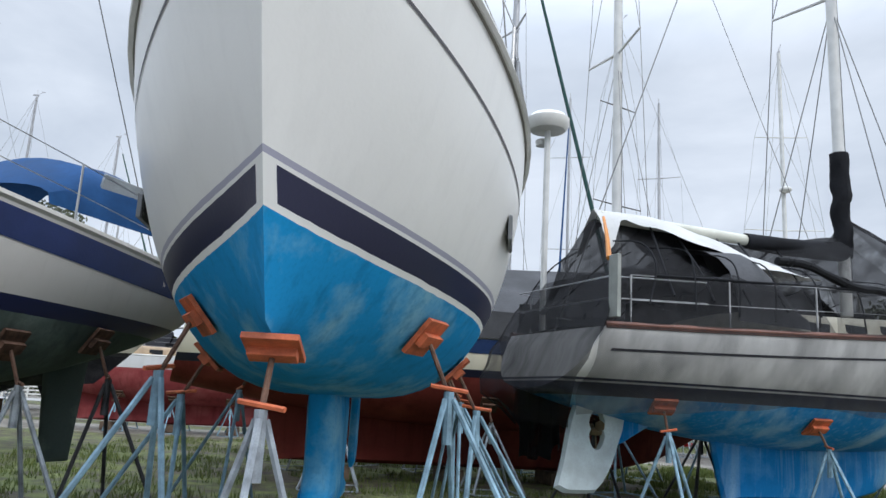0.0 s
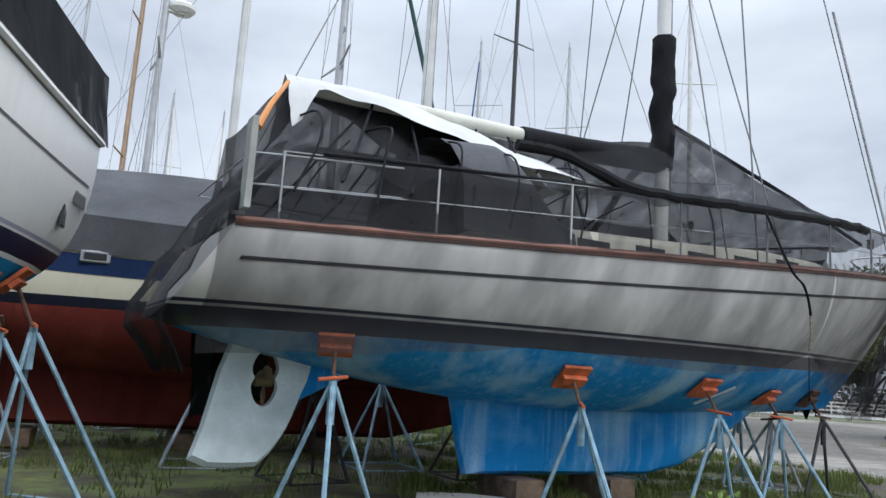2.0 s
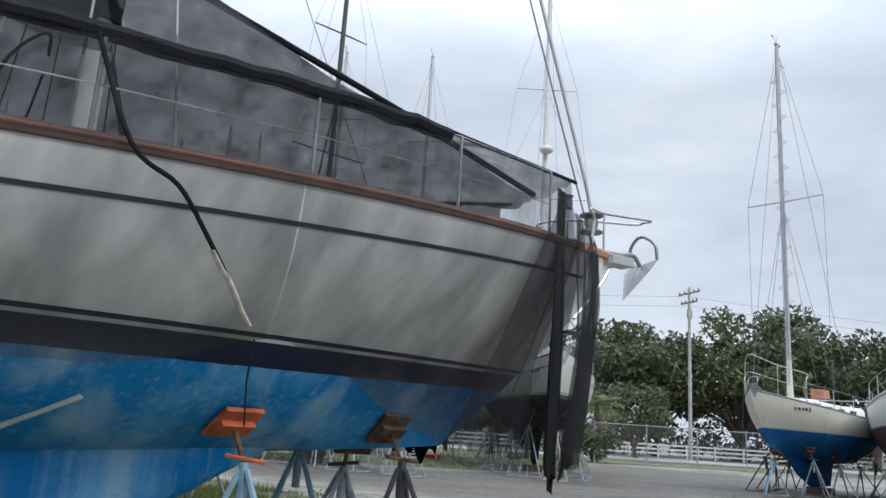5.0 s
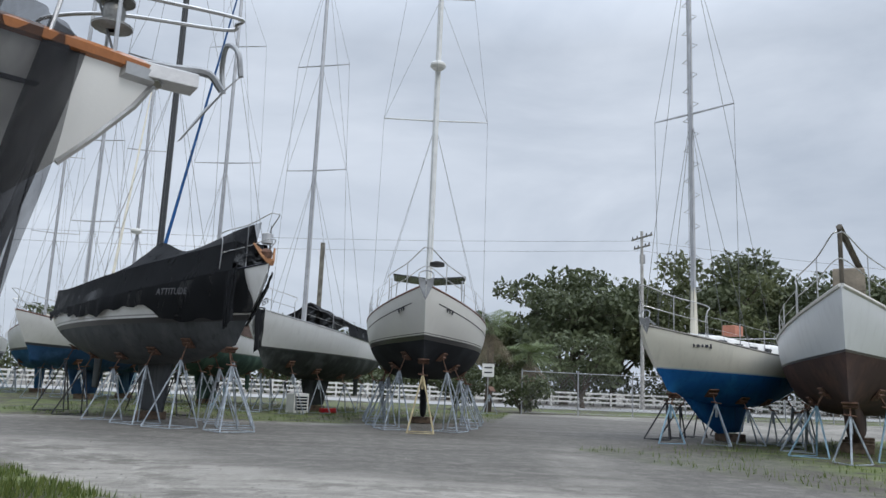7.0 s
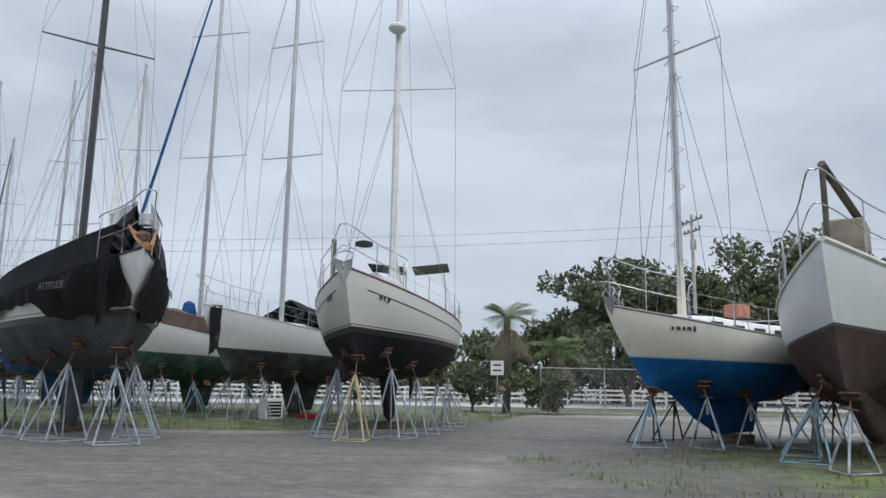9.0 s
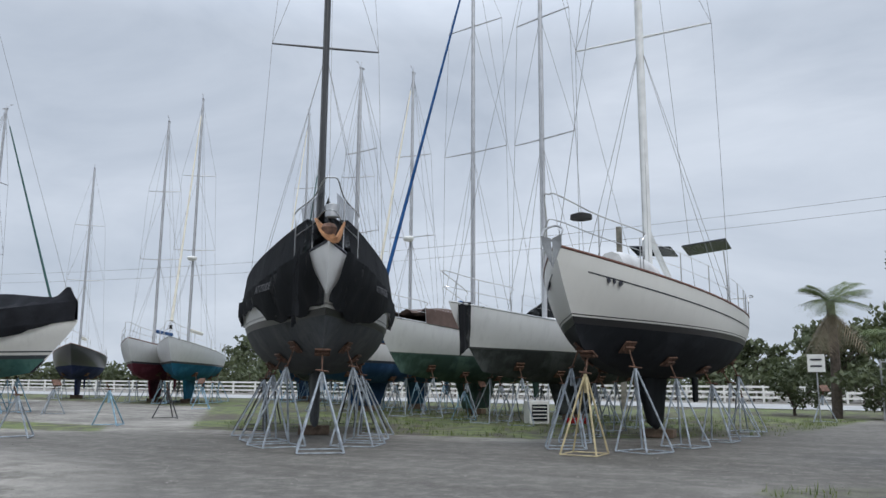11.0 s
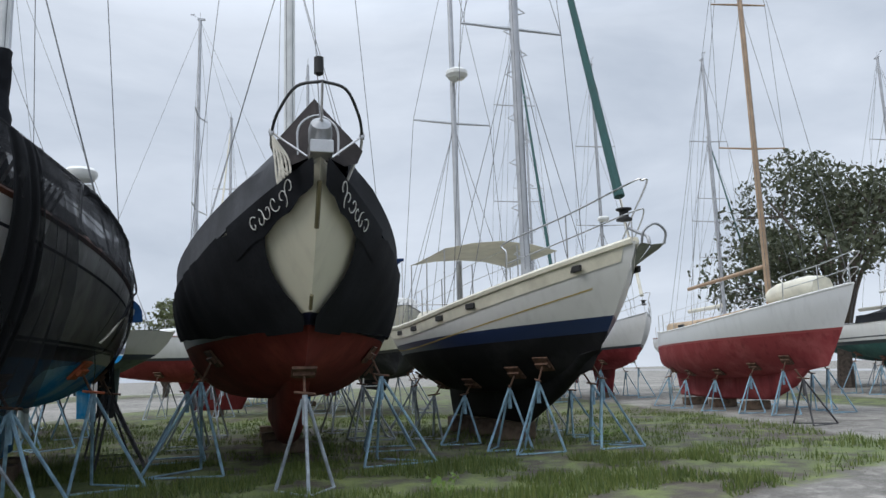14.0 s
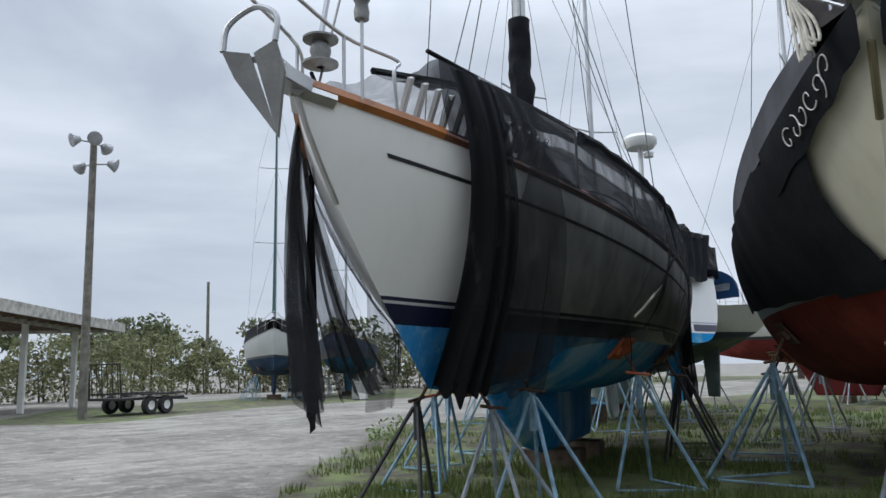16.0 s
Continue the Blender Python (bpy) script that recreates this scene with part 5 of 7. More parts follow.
Geo().grid([[(x, 1.25 * k, 3.95 - 0.18 * k * k + 0.05 * wob(x, k, 4)) for k in (-1, -0.5, 0, 0.5, 1)] for x in (2.3, 3.1, 3.9, 4.9)]).put("awning", SAILC, eG)
for x in (2.4, 3.6, 4.8):
    for s in (1, -1):
        Geo().tube([(x, 1.25 * s, 2.5), (x, 1.23 * s, 3.78)], 0.014, 6).put("awning_pole", STEEL, eG)
for u in (0.25, 0.45, 0.62, 0.78, 0.86):
    for s in (1, -1):
        jack_stand(mG, hG, u, s, 0.33, LEGB if u > 0.5 else LEGG, 3, 0.4)

# --- white double-ender with a red full keel and wooden-coloured mast ---
hW = Hull(11.0, 1.6, (2.55, 2.45, 3.08), 2.0, 0.9, tw=0.25, over=1.3, zf=1.2, trake=0.3, um=0.48, pw=2.2, zt=1.3)
eW = boat("R", (-2.28, 27.84), 12.7, "white double-ender with faded red full keel and tan mast", hW, ((0.64, 0.65, 0.66), (0.28, 0.05, 0.055), (0.26, 0.05, 0.055)), [(1.0, 0.3), (0.4, 2.0), (9.6, 1.6), (8.2, 0.7), (7.0, 0.3), (4.0, 0.25)], bw=0.06, rise=0.12, patch=(0.36, 0.1, 0.1), rail=WHITE, cabin=(2.4, 8.0, 1.0, 0.5, 0.36, paint("oiled_cabin_wood", (0.36, 0.26, 0.16), 0.6, 0.2)), ports=4, kthick=0.4)
mW = BOATS["R"][2]
add_rig(eW, hW, 7.3, 16.5, MASTT, 0.085, ((0.34, 1.0), (0.66, 0.85)), z0=2.7, boom=(2.2, 4.0, -0.1, MASTT, 0.06))
add_pulpit(eW, hW, 0.6, 1.6)
add_lifelines(eW, hW, 1.0, 8.8, 0.6, 6)
Geo().tube([(7.6, 0, 3.05), (8.0, 0, 3.15), (9.2, 0, 3.2), (9.8, 0, 3.12)], 0.28, 10).put("upturned_dinghy", CREAM, eW)
for u in (0.25, 0.42, 0.6, 0.75, 0.86):
    for s in (1, -1):
        jack_stand(mW, hW, u, s, 0.33, LEGB, 3, 0.36)

# --- boat with the black tarpaulin on its bow ---
hN = Hull(12.5, 1.8, (2.8, 2.8, 3.45), 2.05, 1.1, tw=0.7, over=1.9, zf=1.5, trake=0.4, um=0.42)
eN = boat("N", (-6.5, 36.9), 13.5, "white sloop with dull green bottom and black foredeck tarpaulin", hN, ((0.66, 0.66, 0.64), (0.03, 0.04, 0.05), (0.045, 0.115, 0.105)), [(4.6, 1.3), (7.6, 1.3), (7.0, 0.22), (5.0, 0.22)], line=(0.1, 0.05, (0.03, 0.04, 0.05)), patch=(0.08, 0.17, 0.15), rail=STEEL, cabin=(3, 8.5, 1.2, 0.6, 0.42), ports=4)
mN = BOATS["N"][2]
add_rig(eN, hN, 6.8, 17.5, ALU, 0.085, ((0.36, 1.2), (0.66, 1.0)), boom=(2.4, 4.3, -0.3, MASTW, 0.075), radome=None)
for s in (1, -1):
    cloth_roof(hN, 5.6, 12.4, pw([(5.6, 0.6), (12.4, 0.75)]), pw([(5.6, 3.7), (7.2, 5.0), (9, 4.5), (11.4, 4.35), (12.0, 4.75), (12.4, 4.2)]), s, seed=41 + s, wr=0.12, sag=0.15).put("tarpaulin", BLACKC, eN)
    cloth_side(hN, 6.4, 12.3, pw([(6.4, 2.9), (8, 2.5), (10, 2.75), (12.3, 3.4)]), s, off=0.08, wr=0.08, seed=43 + s).put("tarpaulin", BLACKC, eN)
    cloth_roof(hN, 3.0, 5.6, lambda x: 0.3, pw([(3, 3.5), (5.6, 4.0)]), s, n=12, seed=45 + s).put("tarpaulin", BLACKC, eN)
for u in (0.2, 0.35, 0.5, 0.62, 0.75, 0.86):
    for s in (1, -1):
        jack_stand(mN, hN, u, s, 0.33, LEGY if (u == 0.62 and s < 0) else LEGB, 3, 0.36)

# --- boat wrapped in black net with its name on the side ---
hS = Hull(12.0, 1.85, (3.05, 3.05, 3.75), 2.52, 1.45, tw=0.7, over=1.25, zf=1.95, trake=0.5, um=0.42, pw=2.0, full=0.7, bowv=0.9)
eS = boat("S", (10.65, 28.1), -53.5, "white sloop with grey bottom swathed in black shade net", hS, ((0.68, 0.68, 0.67), (0.02, 0.02, 0.024), (0.075, 0.08, 0.085)), [(4.8, 1.6), (7.2, 1.6), (6.8, 0.22), (5.2, 0.22)], bw=0.13, rise=0.14, line=(0.05, 0.03, (0.3, 0.3, 0.3)), patch=(0.11, 0.115, 0.12), rail=INK, rudder=[(0.8, 2.2), (1.5, 2.0), (1.3, 0.7), (0.85, 0.7)])
mS = BOATS["S"][2]
add_rig(eS, hS, 5.4, 19, MASTK, 0.1, ((0.45, 1.46), (0.74, 1.1)), z0=3.2, fore=(11.8, 0, 3.9))
for s in (1, -1):
    cloth_side(hS, 0.3, 11.5, pw([(0, 2.75), (3, 2.8), (6, 2.6), (8, 2.85), (9.5, 2.45), (11.2, 2.62), (11.5, 2.7)]), s, off=0.08, wr=0.07, seed=51 + s, ragged=0.15).put("shade_net", NETD, eS)
    cloth_roof(hS, 0.3, 11.15, pw([(0, 0.7), (4, 0.6), (9, 0.65), (11.2, 0.7)]), pw([(0, 4.0), (4, 4.55), (5.4, 4.95), (7.5, 4.5), (11.2, 4.75)]), s, seed=53 + s, wr=0.1, sag=0.2).put("shade_net", NETD, eS)
    lettering("ATTITUDE", 0.22, paint("grey_lettering", (0.09, 0.09, 0.1), 0.7, 0.1), eS, Matrix.Translation(hS.at(9.6, 3.12, s, 0.22)) @ Euler((radians(84), 0, radians(180 - 19 if s > 0 else 19))).to_matrix().to_4x4())
add_pulpit(eS, hS, 0.95, 1.2, nose=0.1)
drape((11.1, -0.5, 4.5), (11.75, -0.12, 4.7), lambda t: 0.75 + 0.1 * t, NETL, eS, 3, 0.03, taper=0.6)
drape((11.1, 0.5, 4.5), (11.75, 0.12, 4.7), lambda t: 0.75 + 0.1 * t, NETL, eS, 3, 0.03, taper=0.6)
drape((11.2, -0.62, 3.5), (11.5, -0.5, 3.7), lambda t: 1.25, NETD, eS, 3, 0.05)
Geo().lathe((11.85, 0, 3.98), [(0.03, -0.16), (0.12, -0.1), (0.15, 0.03), (0.1, 0.1), (0.03, 0.12)], 10).put("windlass", RUST, eS)
Geo().lathe((11.75, 0.05, 4.35), [(0.03, -0.14), (0.13, -0.12), (0.13, 0.1), (0.03, 0.14)], 10).put("furling_drum", STEEL, eS)
g = Geo()
for k in range(4):
    g.tube(smooth_path([(11.7, -0.25, 4.2), (11.95, -0.1 + 0.06 * k, 3.85), (11.9, 0.15, 3.75 + 0.04 * k), (11.7, 0.28, 4.15)], 4), 0.025, 5)
g.put("anchor_rode", paint("tan_rope", (0.34, 0.17, 0.08), 0.8, 0.3, 0, 9), eS)
for u in (0.2, 0.4, 0.58, 0.72, 0.84):
    for s in (1, -1):
        jack_stand(mS, hS, u, s, 0.33, LEGG if u > 0.5 else LEGD, 4 if u > 0.6 else 3, 0.42)
jack_stand(mS, hS, 0.97, 0, 0, LEGG, 4, 0.42)

# --- white sloop with black bottom, open deck ---
hT = Hull(12.2, 1.95, (3.2, 3.1, 3.68), 2.4, 1.4, tw=0.72, over=1.3, zf=1.95, trake=0.3, um=0.42, pw=2.2, full=0.6)
eT = boat("T", (14.28, 29.75), -94, "white sloop with black bottom, teak rail and solar panels", hT, ((0.70, 0.695, 0.66), (0.02, 0.02, 0.022), (0.016, 0.018, 0.022)), [(4.6, 1.7), (7.6, 1.7), (6.9, 1.0), (6.35, 0.35), (5.8, 0.2), (5.3, 0.3)], bw=0.12, rise=0.12, line=(0.03, 0.02, (0.03, 0.03, 0.03)), patch=(0.03, 0.033, 0.04), rail=TEAK, cove=(0.3, INK, 0.025), cabin=(3.2, 8.4, 1.25, 0.6, 0.42), ports=4, rudder=[(0.9, 2.3), (1.6, 2.0), (1.45, 0.75), (0.95, 0.75)], streak=0.1)
mT = BOATS["T"][2]
add_rig(eT, hT, 5.95, 19, MASTW, 0.11, ((0.428, 1.78), (0.72, 1.2)), z0=3.5, radome=12.0, boom=None, fore=(12.0, 0, 3.85))
Geo().tube([(5.85, 0, 5.0), (3.9, 0, 4.1)], 0.085, 8).put("boom", MASTW, eT)
Geo().tube([(7.0, 0.3, 3.7), (7.6, 0.25, 3.8), (8.8, 0.15, 3.78), (9.3, 0.1, 3.72)], 0.27, 10).put("upturned_dinghy", paint("grey_inflatable", (0.5, 0.5, 0.5), 0.5, 0.1), eT)
for s in (1, -1):
    Geo().box((2.4, 0.75 * s, 5.1), (0.9, 1.2, 0.04), Euler((0.1 * s, -0.15, 0)).to_matrix()).put("solar_panel", GLASS, eT)
    Geo().tube([(2.4, 1.3 * s, 3.4), (2.4, 1.2 * s, 5.0)], 0.02, 6).put("arch_leg", STEEL, eT)
    g = Geo()
    for x, w in ((10.7, 0.16), (10.86, 0.08), (10.98, 0.12)):
        g.box(hT.at(x, hT.sheer(hT.u_at(x)) - 0.33, s, 0.006), (w, 0.012, 0.09), Euler((0, 0.5, -0.25 * s)).to_matrix())
    g.put("hull_emblem", INK, eT)
add_pulpit(eT, hT, 0.75, 2.0, nose=0.15)
add_lifelines(eT, hT, 0.9, 10.2, 0.65, 8)
add_pushpit(eT, hT)
add_anchor(eT, (12.1, 0, 3.66), 0.7, -0.5)
Geo().lathe((11.5, 0.25, 4.3), [(0.05, -0.08), (0.2, -0.05), (0.2, 0.03), (0.05, 0.08)], 10).put("bow_lamp", RUBBER, eT)
for u in (0.2, 0.38, 0.55, 0.72, 0.86):
    for s in (1, -1):
        jack_stand(mT, hT, u, s, 0.33, LEGG, 4 if u > 0.5 else 3, 0.36)
jack_stand(mT, hT, 0.97, 0, 0, LEGY, 4, 0.34)

# --- two white boats side by side behind, greenish bottoms ---
hV = Hull(12.2, 1.8, (2.85, 2.95, 3.6), 2.2, 1.2, tw=0.7, over=1.5, zf=1.6, trake=0.4)
for key, bow_, hd_, lab, bot, fc in (("V", (8.75, 37.1), -108, "white sloop with stained dark bottom and torn deck netting", (0.04, 0.045, 0.045), None), ("W", (4.55, 39.9), -101, "white sloop with weedy green bottom and a furled blue headsail", (0.05, 0.09, 0.075), BLUEC)):
    ev = boat(key, bow_, hd_, lab, hV, ((0.62, 0.63, 0.63), bot, bot), [(4.4, 1.4), (7.4, 1.4), (6.8, 0.22), (5.0, 0.22)], bw=0.05, patch=tuple(c * 2 + 0.02 for c in bot), cabin=(3, 8.2, 1.1, 0.6, 0.42), ports=3, rail=STEEL, rudder=[(0.7, 2.0), (1.4, 1.8), (1.2, 0.6), (0.8, 0.6)])
    mv = BOATS[key][2]
    add_rig(ev, hV, 7.5 if key == "V" else 6.1, 18.5 if key == "V" else 20.5, ALU, 0.09, ((0.425, 1.3), (0.72, 1.15)) if key == "V" else ((0.45, 1.6), (0.78, 1.4)), furl=fc, z0=3.1)
    add_pulpit(ev, hV, 0.75, 1.8)
    add_lifelines(ev, hV, 0.9, 10, 0.6, 6)
    for s in (1, -1):
        if key == "V":
            cloth_roof(hV, 2.5, 7.0, lambda x: 0.5, pw([(2.5, 3.7), (7, 4.3)]), s, seed=61 + s, wr=0.15, n=16).put("torn_net", NETD, ev)
        else:
            cloth_roof(hV, 5.5, 10.4, lambda x: 0.55, pw([(5.5, 3.8), (8, 4.1), (10.4, 3.9)]), s, seed=63 + s, wr=0.15, n=16).put("brown_cover", BROWNC, ev)
    if key == "V":
        drape((11.6, 0.35, 3.6), (11.95, 0.15, 3.6), lambda t: 1.3 + 0.3 * t, NETD, ev, 2, 0.05)
    else:
        Geo().lathe((7.0, 0, 3.9), [(0.05, -0.5), (0.3, -0.4), (0.35, 0), (0.22, 0.5), (0.05, 0.6)], 9).put("sail_bag", BLUEC, ev)
    for u in (0.2, 0.38, 0.55, 0.72, 0.86):
        for s in (1, -1):
            jack_stand(mv, hV, u, s, 0.33, LEGG, 3, 0.38)

# --- small sloop with a bright blue bottom ---
hC = Hull(7.8, 1.45, (2.5, 2.45, 2.95), 1.85, 0.95, tw=0.7, over=1.2, zf=1.35, trake=0.3, um=0.45, pw=2.2)
eC = boat("C", (19.75, 29.8), -142, "small cream sloop with bright blue bottom and steps up its mast", hC, ((0.68, 0.66, 0.58), (0.4, 0.5, 0.55), (0.012, 0.11, 0.33)), [(2.2, 1.2), (5.8, 1.2), (4.9, 0.6), (4.0, 0.22), (2.6, 0.25)], bw=0.03, rise=0.1, patch=(0.02, 0.16, 0.4), rail=paint("grey_rubbing_strake", (0.2, 0.19, 0.17), 0.6, 0.15), cabin=(1.8, 5.6, 0.95, 0.5, 0.42), ports=4, streak=0.3)
mC = BOATS["C"][2]
add_rig(eC, hC, 5.2, 14.9, ALU, 0.075, ((0.53, 1.25),), z0=2.85, steps=True)
Geo().tube([(5.2, 0, 2.9 + 0.16 * k) for k in range(12)], 0.11, 8, 0.06).put("mast_boot", SAILC, eC)
add_pulpit(eC, hC, 0.85, 1.6, nose=-0.1)
add_lifelines(eC, hC, 0.6, 6.2, 0.6, 6)
add_pushpit(eC, hC)
Geo().box((3.0, 0, 3.15), (0.5, 0.4, 0.3)).put("hatch_box", paint("terracotta_plastic", (0.4, 0.16, 0.1), 0.6, 0.2), eC)
add_anchor(eC, (7.6, 0.1, 3.05), 0.55, -0.3)
for s in (1, -1):
    g = Geo()
    for k, w in enumerate((0.05, 0.1, 0.06, 0.09, 0.05)):
        g.box(hC.at(6.1 + 0.11 * k, 2.5, s, 0.006), (w, 0.012, 0.12 if k == 0 else 0.07), Euler((0, 0, -0.3 * s)).to_matrix())
    g.put("name_marks", INK, eC)
for u in (0.25, 0.45, 0.62, 0.78):
    for s in (1, -1):
        jack_stand(mC, hC, u, s, 0.33, LEGG if s > 0 else LEGD, 3, 0.4)
jack_stand(mC, hC, 0.95, 0, 0, LEGB, 3, 0.38)

# --- high-bowed workboat-like cruiser ---
hD = Hull(11.5, 1.75, (2.75, 2.7, 3.45), 2.05, 0.9, tw=0.7, over=1.2, zf=1.3, trake=-0.3, um=0.48, pw=1.75)
eD = boat("D", (22.0, 24.9), -124, "white cruiser with dark red-brown bottom and rusty bow roller frame", hD, ((0.58, 0.6, 0.62), (0.06, 0.055, 0.055), (0.06, 0.04, 0.038)), [(1.4, 0.25), (1.0, 1.5), (9.8, 1.4), (8.4, 0.6), (7.0, 0.3)], bw=0.05, rise=0.25, patch=(0.1, 0.06, 0.05), rail=DECK, rail_r=0.05, cabin=(2.4, 8.0, 1.2, 0.7, 0.6), ports=4, kthick=0.4)
mD = BOATS["D"][2]
add_pulpit(eD, hD, 0.85, 2.2, nose=0.1)
add_lifelines(eD, hD, 0.8, 9.0, 0.65, 7)
Geo().tube([(10.9, 0, 3.4), (10.95, 0, 4.65)], 0.045, 6).tube([(11.0, 0, 4.7), (9.6, 0.35, 3.95)], 0.07, 6).put("gallows", paint("weathered_bronze", (0.09, 0.075, 0.055), 0.7, 0.3), eD)
Geo().box((9.6, 0.1, 3.75), (0.9, 0.6, 0.5)).put("deck_box", paint("weathered_ply", (0.26, 0.22, 0.17), 0.8, 0.3), eD)
for u in (0.3, 0.5, 0.68, 0.82):
    for s in (1, -1):
        jack_stand(mD, hD, u, s, 0.33, LEGG if u < 0.8 else LEGB, 3, 0.4)
jack_stand(mD, hD, 0.95, 0, 0, LEGG, 3, 0.38)

# --- further boats of the yard ---
hF = Hull(10.5, 1.6, (2.75, 2.8, 3.4), 2.1, 1.2, tw=0.7, over=1.4, zf=1.6, trake=0.4)
FAR = [
    # x, y, heading, bottom, topsides, mast height, mast, label
    (-13.4, 45.5, -60, (0.13, 0.03, 0.05), (0.66, 0.67, 0.68), 16.5, ALU, "white sloop with faded wine-red bottom in the far row"),
    (-10.7, 45.6, -58, (0.02, 0.13, 0.22), (0.68, 0.69, 0.7), 17.5, ALU, "white sloop with pale blue bottom in the far row"),
    (-22.2, 49.2, -45, (0.012, 0.02, 0.07), (0.02, 0.022, 0.026), 15.5, ALU, "black-hulled sloop with blue bottom in the far row"),
    (-8.0, 52.0, -70, (0.05, 0.06, 0.06), (0.6, 0.6, 0.58), 15.0, ALU, "cream sloop with dark bottom in the far row"),
    (-3.0, 48.0, -75, (0.02, 0.09, 0.2), (0.66, 0.66, 0.66), 17.0, ALU, "white sloop with blue bottom behind the covered boat"),
    (1.5, 44.5, -85, (0.02, 0.07, 0.12), (0.02, 0.06, 0.13), 16.5, ALU, "dark blue sloop behind the covered boat"),
    (-0.5, 41.0, -100, (0.03, 0.08, 0.18), (0.66, 0.66, 0.66), 15.5, ALU, "white sloop with blue bottom among crowded stands"),
    (-17.0, 44.5, 20, (0.03, 0.03, 0.035), (0.62, 0.62, 0.6), 16.0, ALU, "white sloop with black bottom behind the tarpaulined boat"),
    (-20.0, 40.5, 15, (0.05, 0.12, 0.11), (0.64, 0.64, 0.62), 17.0, ALU, "white sloop with green bottom in the back row"),
    (-14.5, 25.0, 14, (0.2, 0.03, 0.035), (0.66, 0.66, 0.66), 15.5, ALU, "white sloop with red bottom and red canvas hood"),
    (-16.0, 30.5, 14, (0.05, 0.05, 0.06), (0.6, 0.6, 0.58), 16.0, ALU, "white sloop with grey bottom in the second row"),
    (-12.0, 21.5, 16, (0.03, 0.09, 0.18), (0.62, 0.63, 0.63), 17.5, ALU, "white sloop with blue bottom in the second row"),
    (-13.5, 12.0, 20, (0.02, 0.12, 0.3), (0.62, 0.63, 0.63), 16.0, ALU, "white sloop with blue bottom in the second row"),
    (-17.0, 6.0, 10, (0.18, 0.03, 0.03), (0.6, 0.6, 0.58), 15.0, ALU, "white sloop with red bottom in the second row"),
    (-10.5, 3.5, -80, (0.2, 0.035, 0.035), (0.6, 0.6, 0.58), 15.5, ALU, "white sloop with red keel behind the first row"),
    (-26.0, 33.0, 15, (0.05, 0.05, 0.06), (0.6, 0.6, 0.58), 15.0, ALU, "white sloop in the third row"),
    (-25.0, 22.0, 15, (0.05, 0.05, 0.06), (0.6, 0.6, 0.58), 16.5, ALU, "white sloop in the third row"),
    (-12.0, 55.5, -76, (0.03, 0.08, 0.16), (0.6, 0.6, 0.58), 20.0, ALU, "cream sloop with blue bottom at the back of the yard"),
    (-26.5, 46.5, 14, (0.03, 0.03, 0.035), (0.6, 0.6, 0.58), 17.4, ALU, "white sloop with black bottom at the end of the lane"),
    (-2.4, -13.0, 63, (0.03, 0.06, 0.12), (0.58, 0.6, 0.62), 16.7, ALU, "white sloop with blue bottom and dark deck cover"),
    (-6.5, -14.5, 50, (0.02, 0.14, 0.24), (0.05, 0.07, 0.13), 14.0, ALU, "dark blue sloop with pale blue bottom across the lane"),
    (-15.0, -8.0, 40, (0.02, 0.1, 0.18), (0.6, 0.6, 0.6), 15.0, ALU, "white sloop with blue bottom across the lane"),
]
for i, (x, y, hd_, bot, top_, mh_, mm_, lab) in enumerate(FAR):
    k = "F%d" % i
    ef = boat(k, (x, y), hd_, lab, hF, (top_, (0.03, 0.035, 0.05), bot), [(3.6, 1.4), (6.6, 1.4), (6.0, 0.22), (4.2, 0.22)], bw=0.1, patch=tuple(c * 1.6 + 0.02 for c in bot), cabin=(2.6, 7.2, 1.05, 0.6, 0.42), ports=3, rail=STEEL if i % 2 else TEAK, rudder=[(0.7, 2.0), (1.3, 1.8), (1.15, 0.6), (0.75, 0.6)])
    mf = BOATS[k][2]
    add_rig(ef, hF, 6.0, mh_, mm_, 0.08, ((0.38, 1.15), (0.68, 0.95)), z0=3.0, boom=(2.4, 4.0, 0.0, SAILC if i % 3 else BLUEC, 0.1), furl=(None, SAILC, None, TEALC)[i % 4], radome=8.0 if i % 4 == 1 else None)
    add_pulpit(ef, hF)
    add_lifelines(ef, hF, 0.8, 8.6, 0.6, 5)
    if i in (9, 19):
        c_ = REDC if i == 9 else BLACKC
        rows = [[(xx, 1.15 * math.cos(a), 2.95 + hh * math.sin(a) ** 0.6) for a in [math.pi * q / 12 for q in range(13)]] for xx, hh in ((0.8, 1.5), (1.6, 1.55), (2.4, 1.4), (3.0, 0.5))]
        Geo().grid(rows).put("spray_hood", c_, ef)
    if i == 19:
        for s in (1, -1):
            cloth_roof(hF, 1.0, 10.0, lambda xx: 0.55, lambda xx: 4.0, s, n=14, seed=80 + s).put("deck_cover", NETD, ef)
    for u in (0.25, 0.5, 0.75):
        for s in (1, -1):
            jack_stand(mf, hF, u, s, 0.33, LEGB if i % 2 else LEGG, 3, 0.38)

# --- cream motor yacht between the red and the black bottoms ---
hP = Hull(11.5, 1.9, (2.6, 2.7, 3.3), 1.95, 1.15, tw=0.9, over=1.6, zf=1.4, trake=-0.1, um=0.4, full=0.5)
eP = boat("P", (-5.3, 16.9), 20, "cream motor yacht with black bottom and navy bimini top", hP, ((0.6, 0.58, 0.5), (0.02, 0.02, 0.025), (0.015, 0.015, 0.02)), [(2.0, 0.8), (2.0, 1.5), (9.0, 1.5), (7.5, 0.8)], bw=0.08, cabin=(2.2, 8.6, 1.5, 1.0, 1.15), ports=4, cat="motor yacht", name="motor_yacht", rail=STEEL, block=False)
mP = BOATS["P"][2]
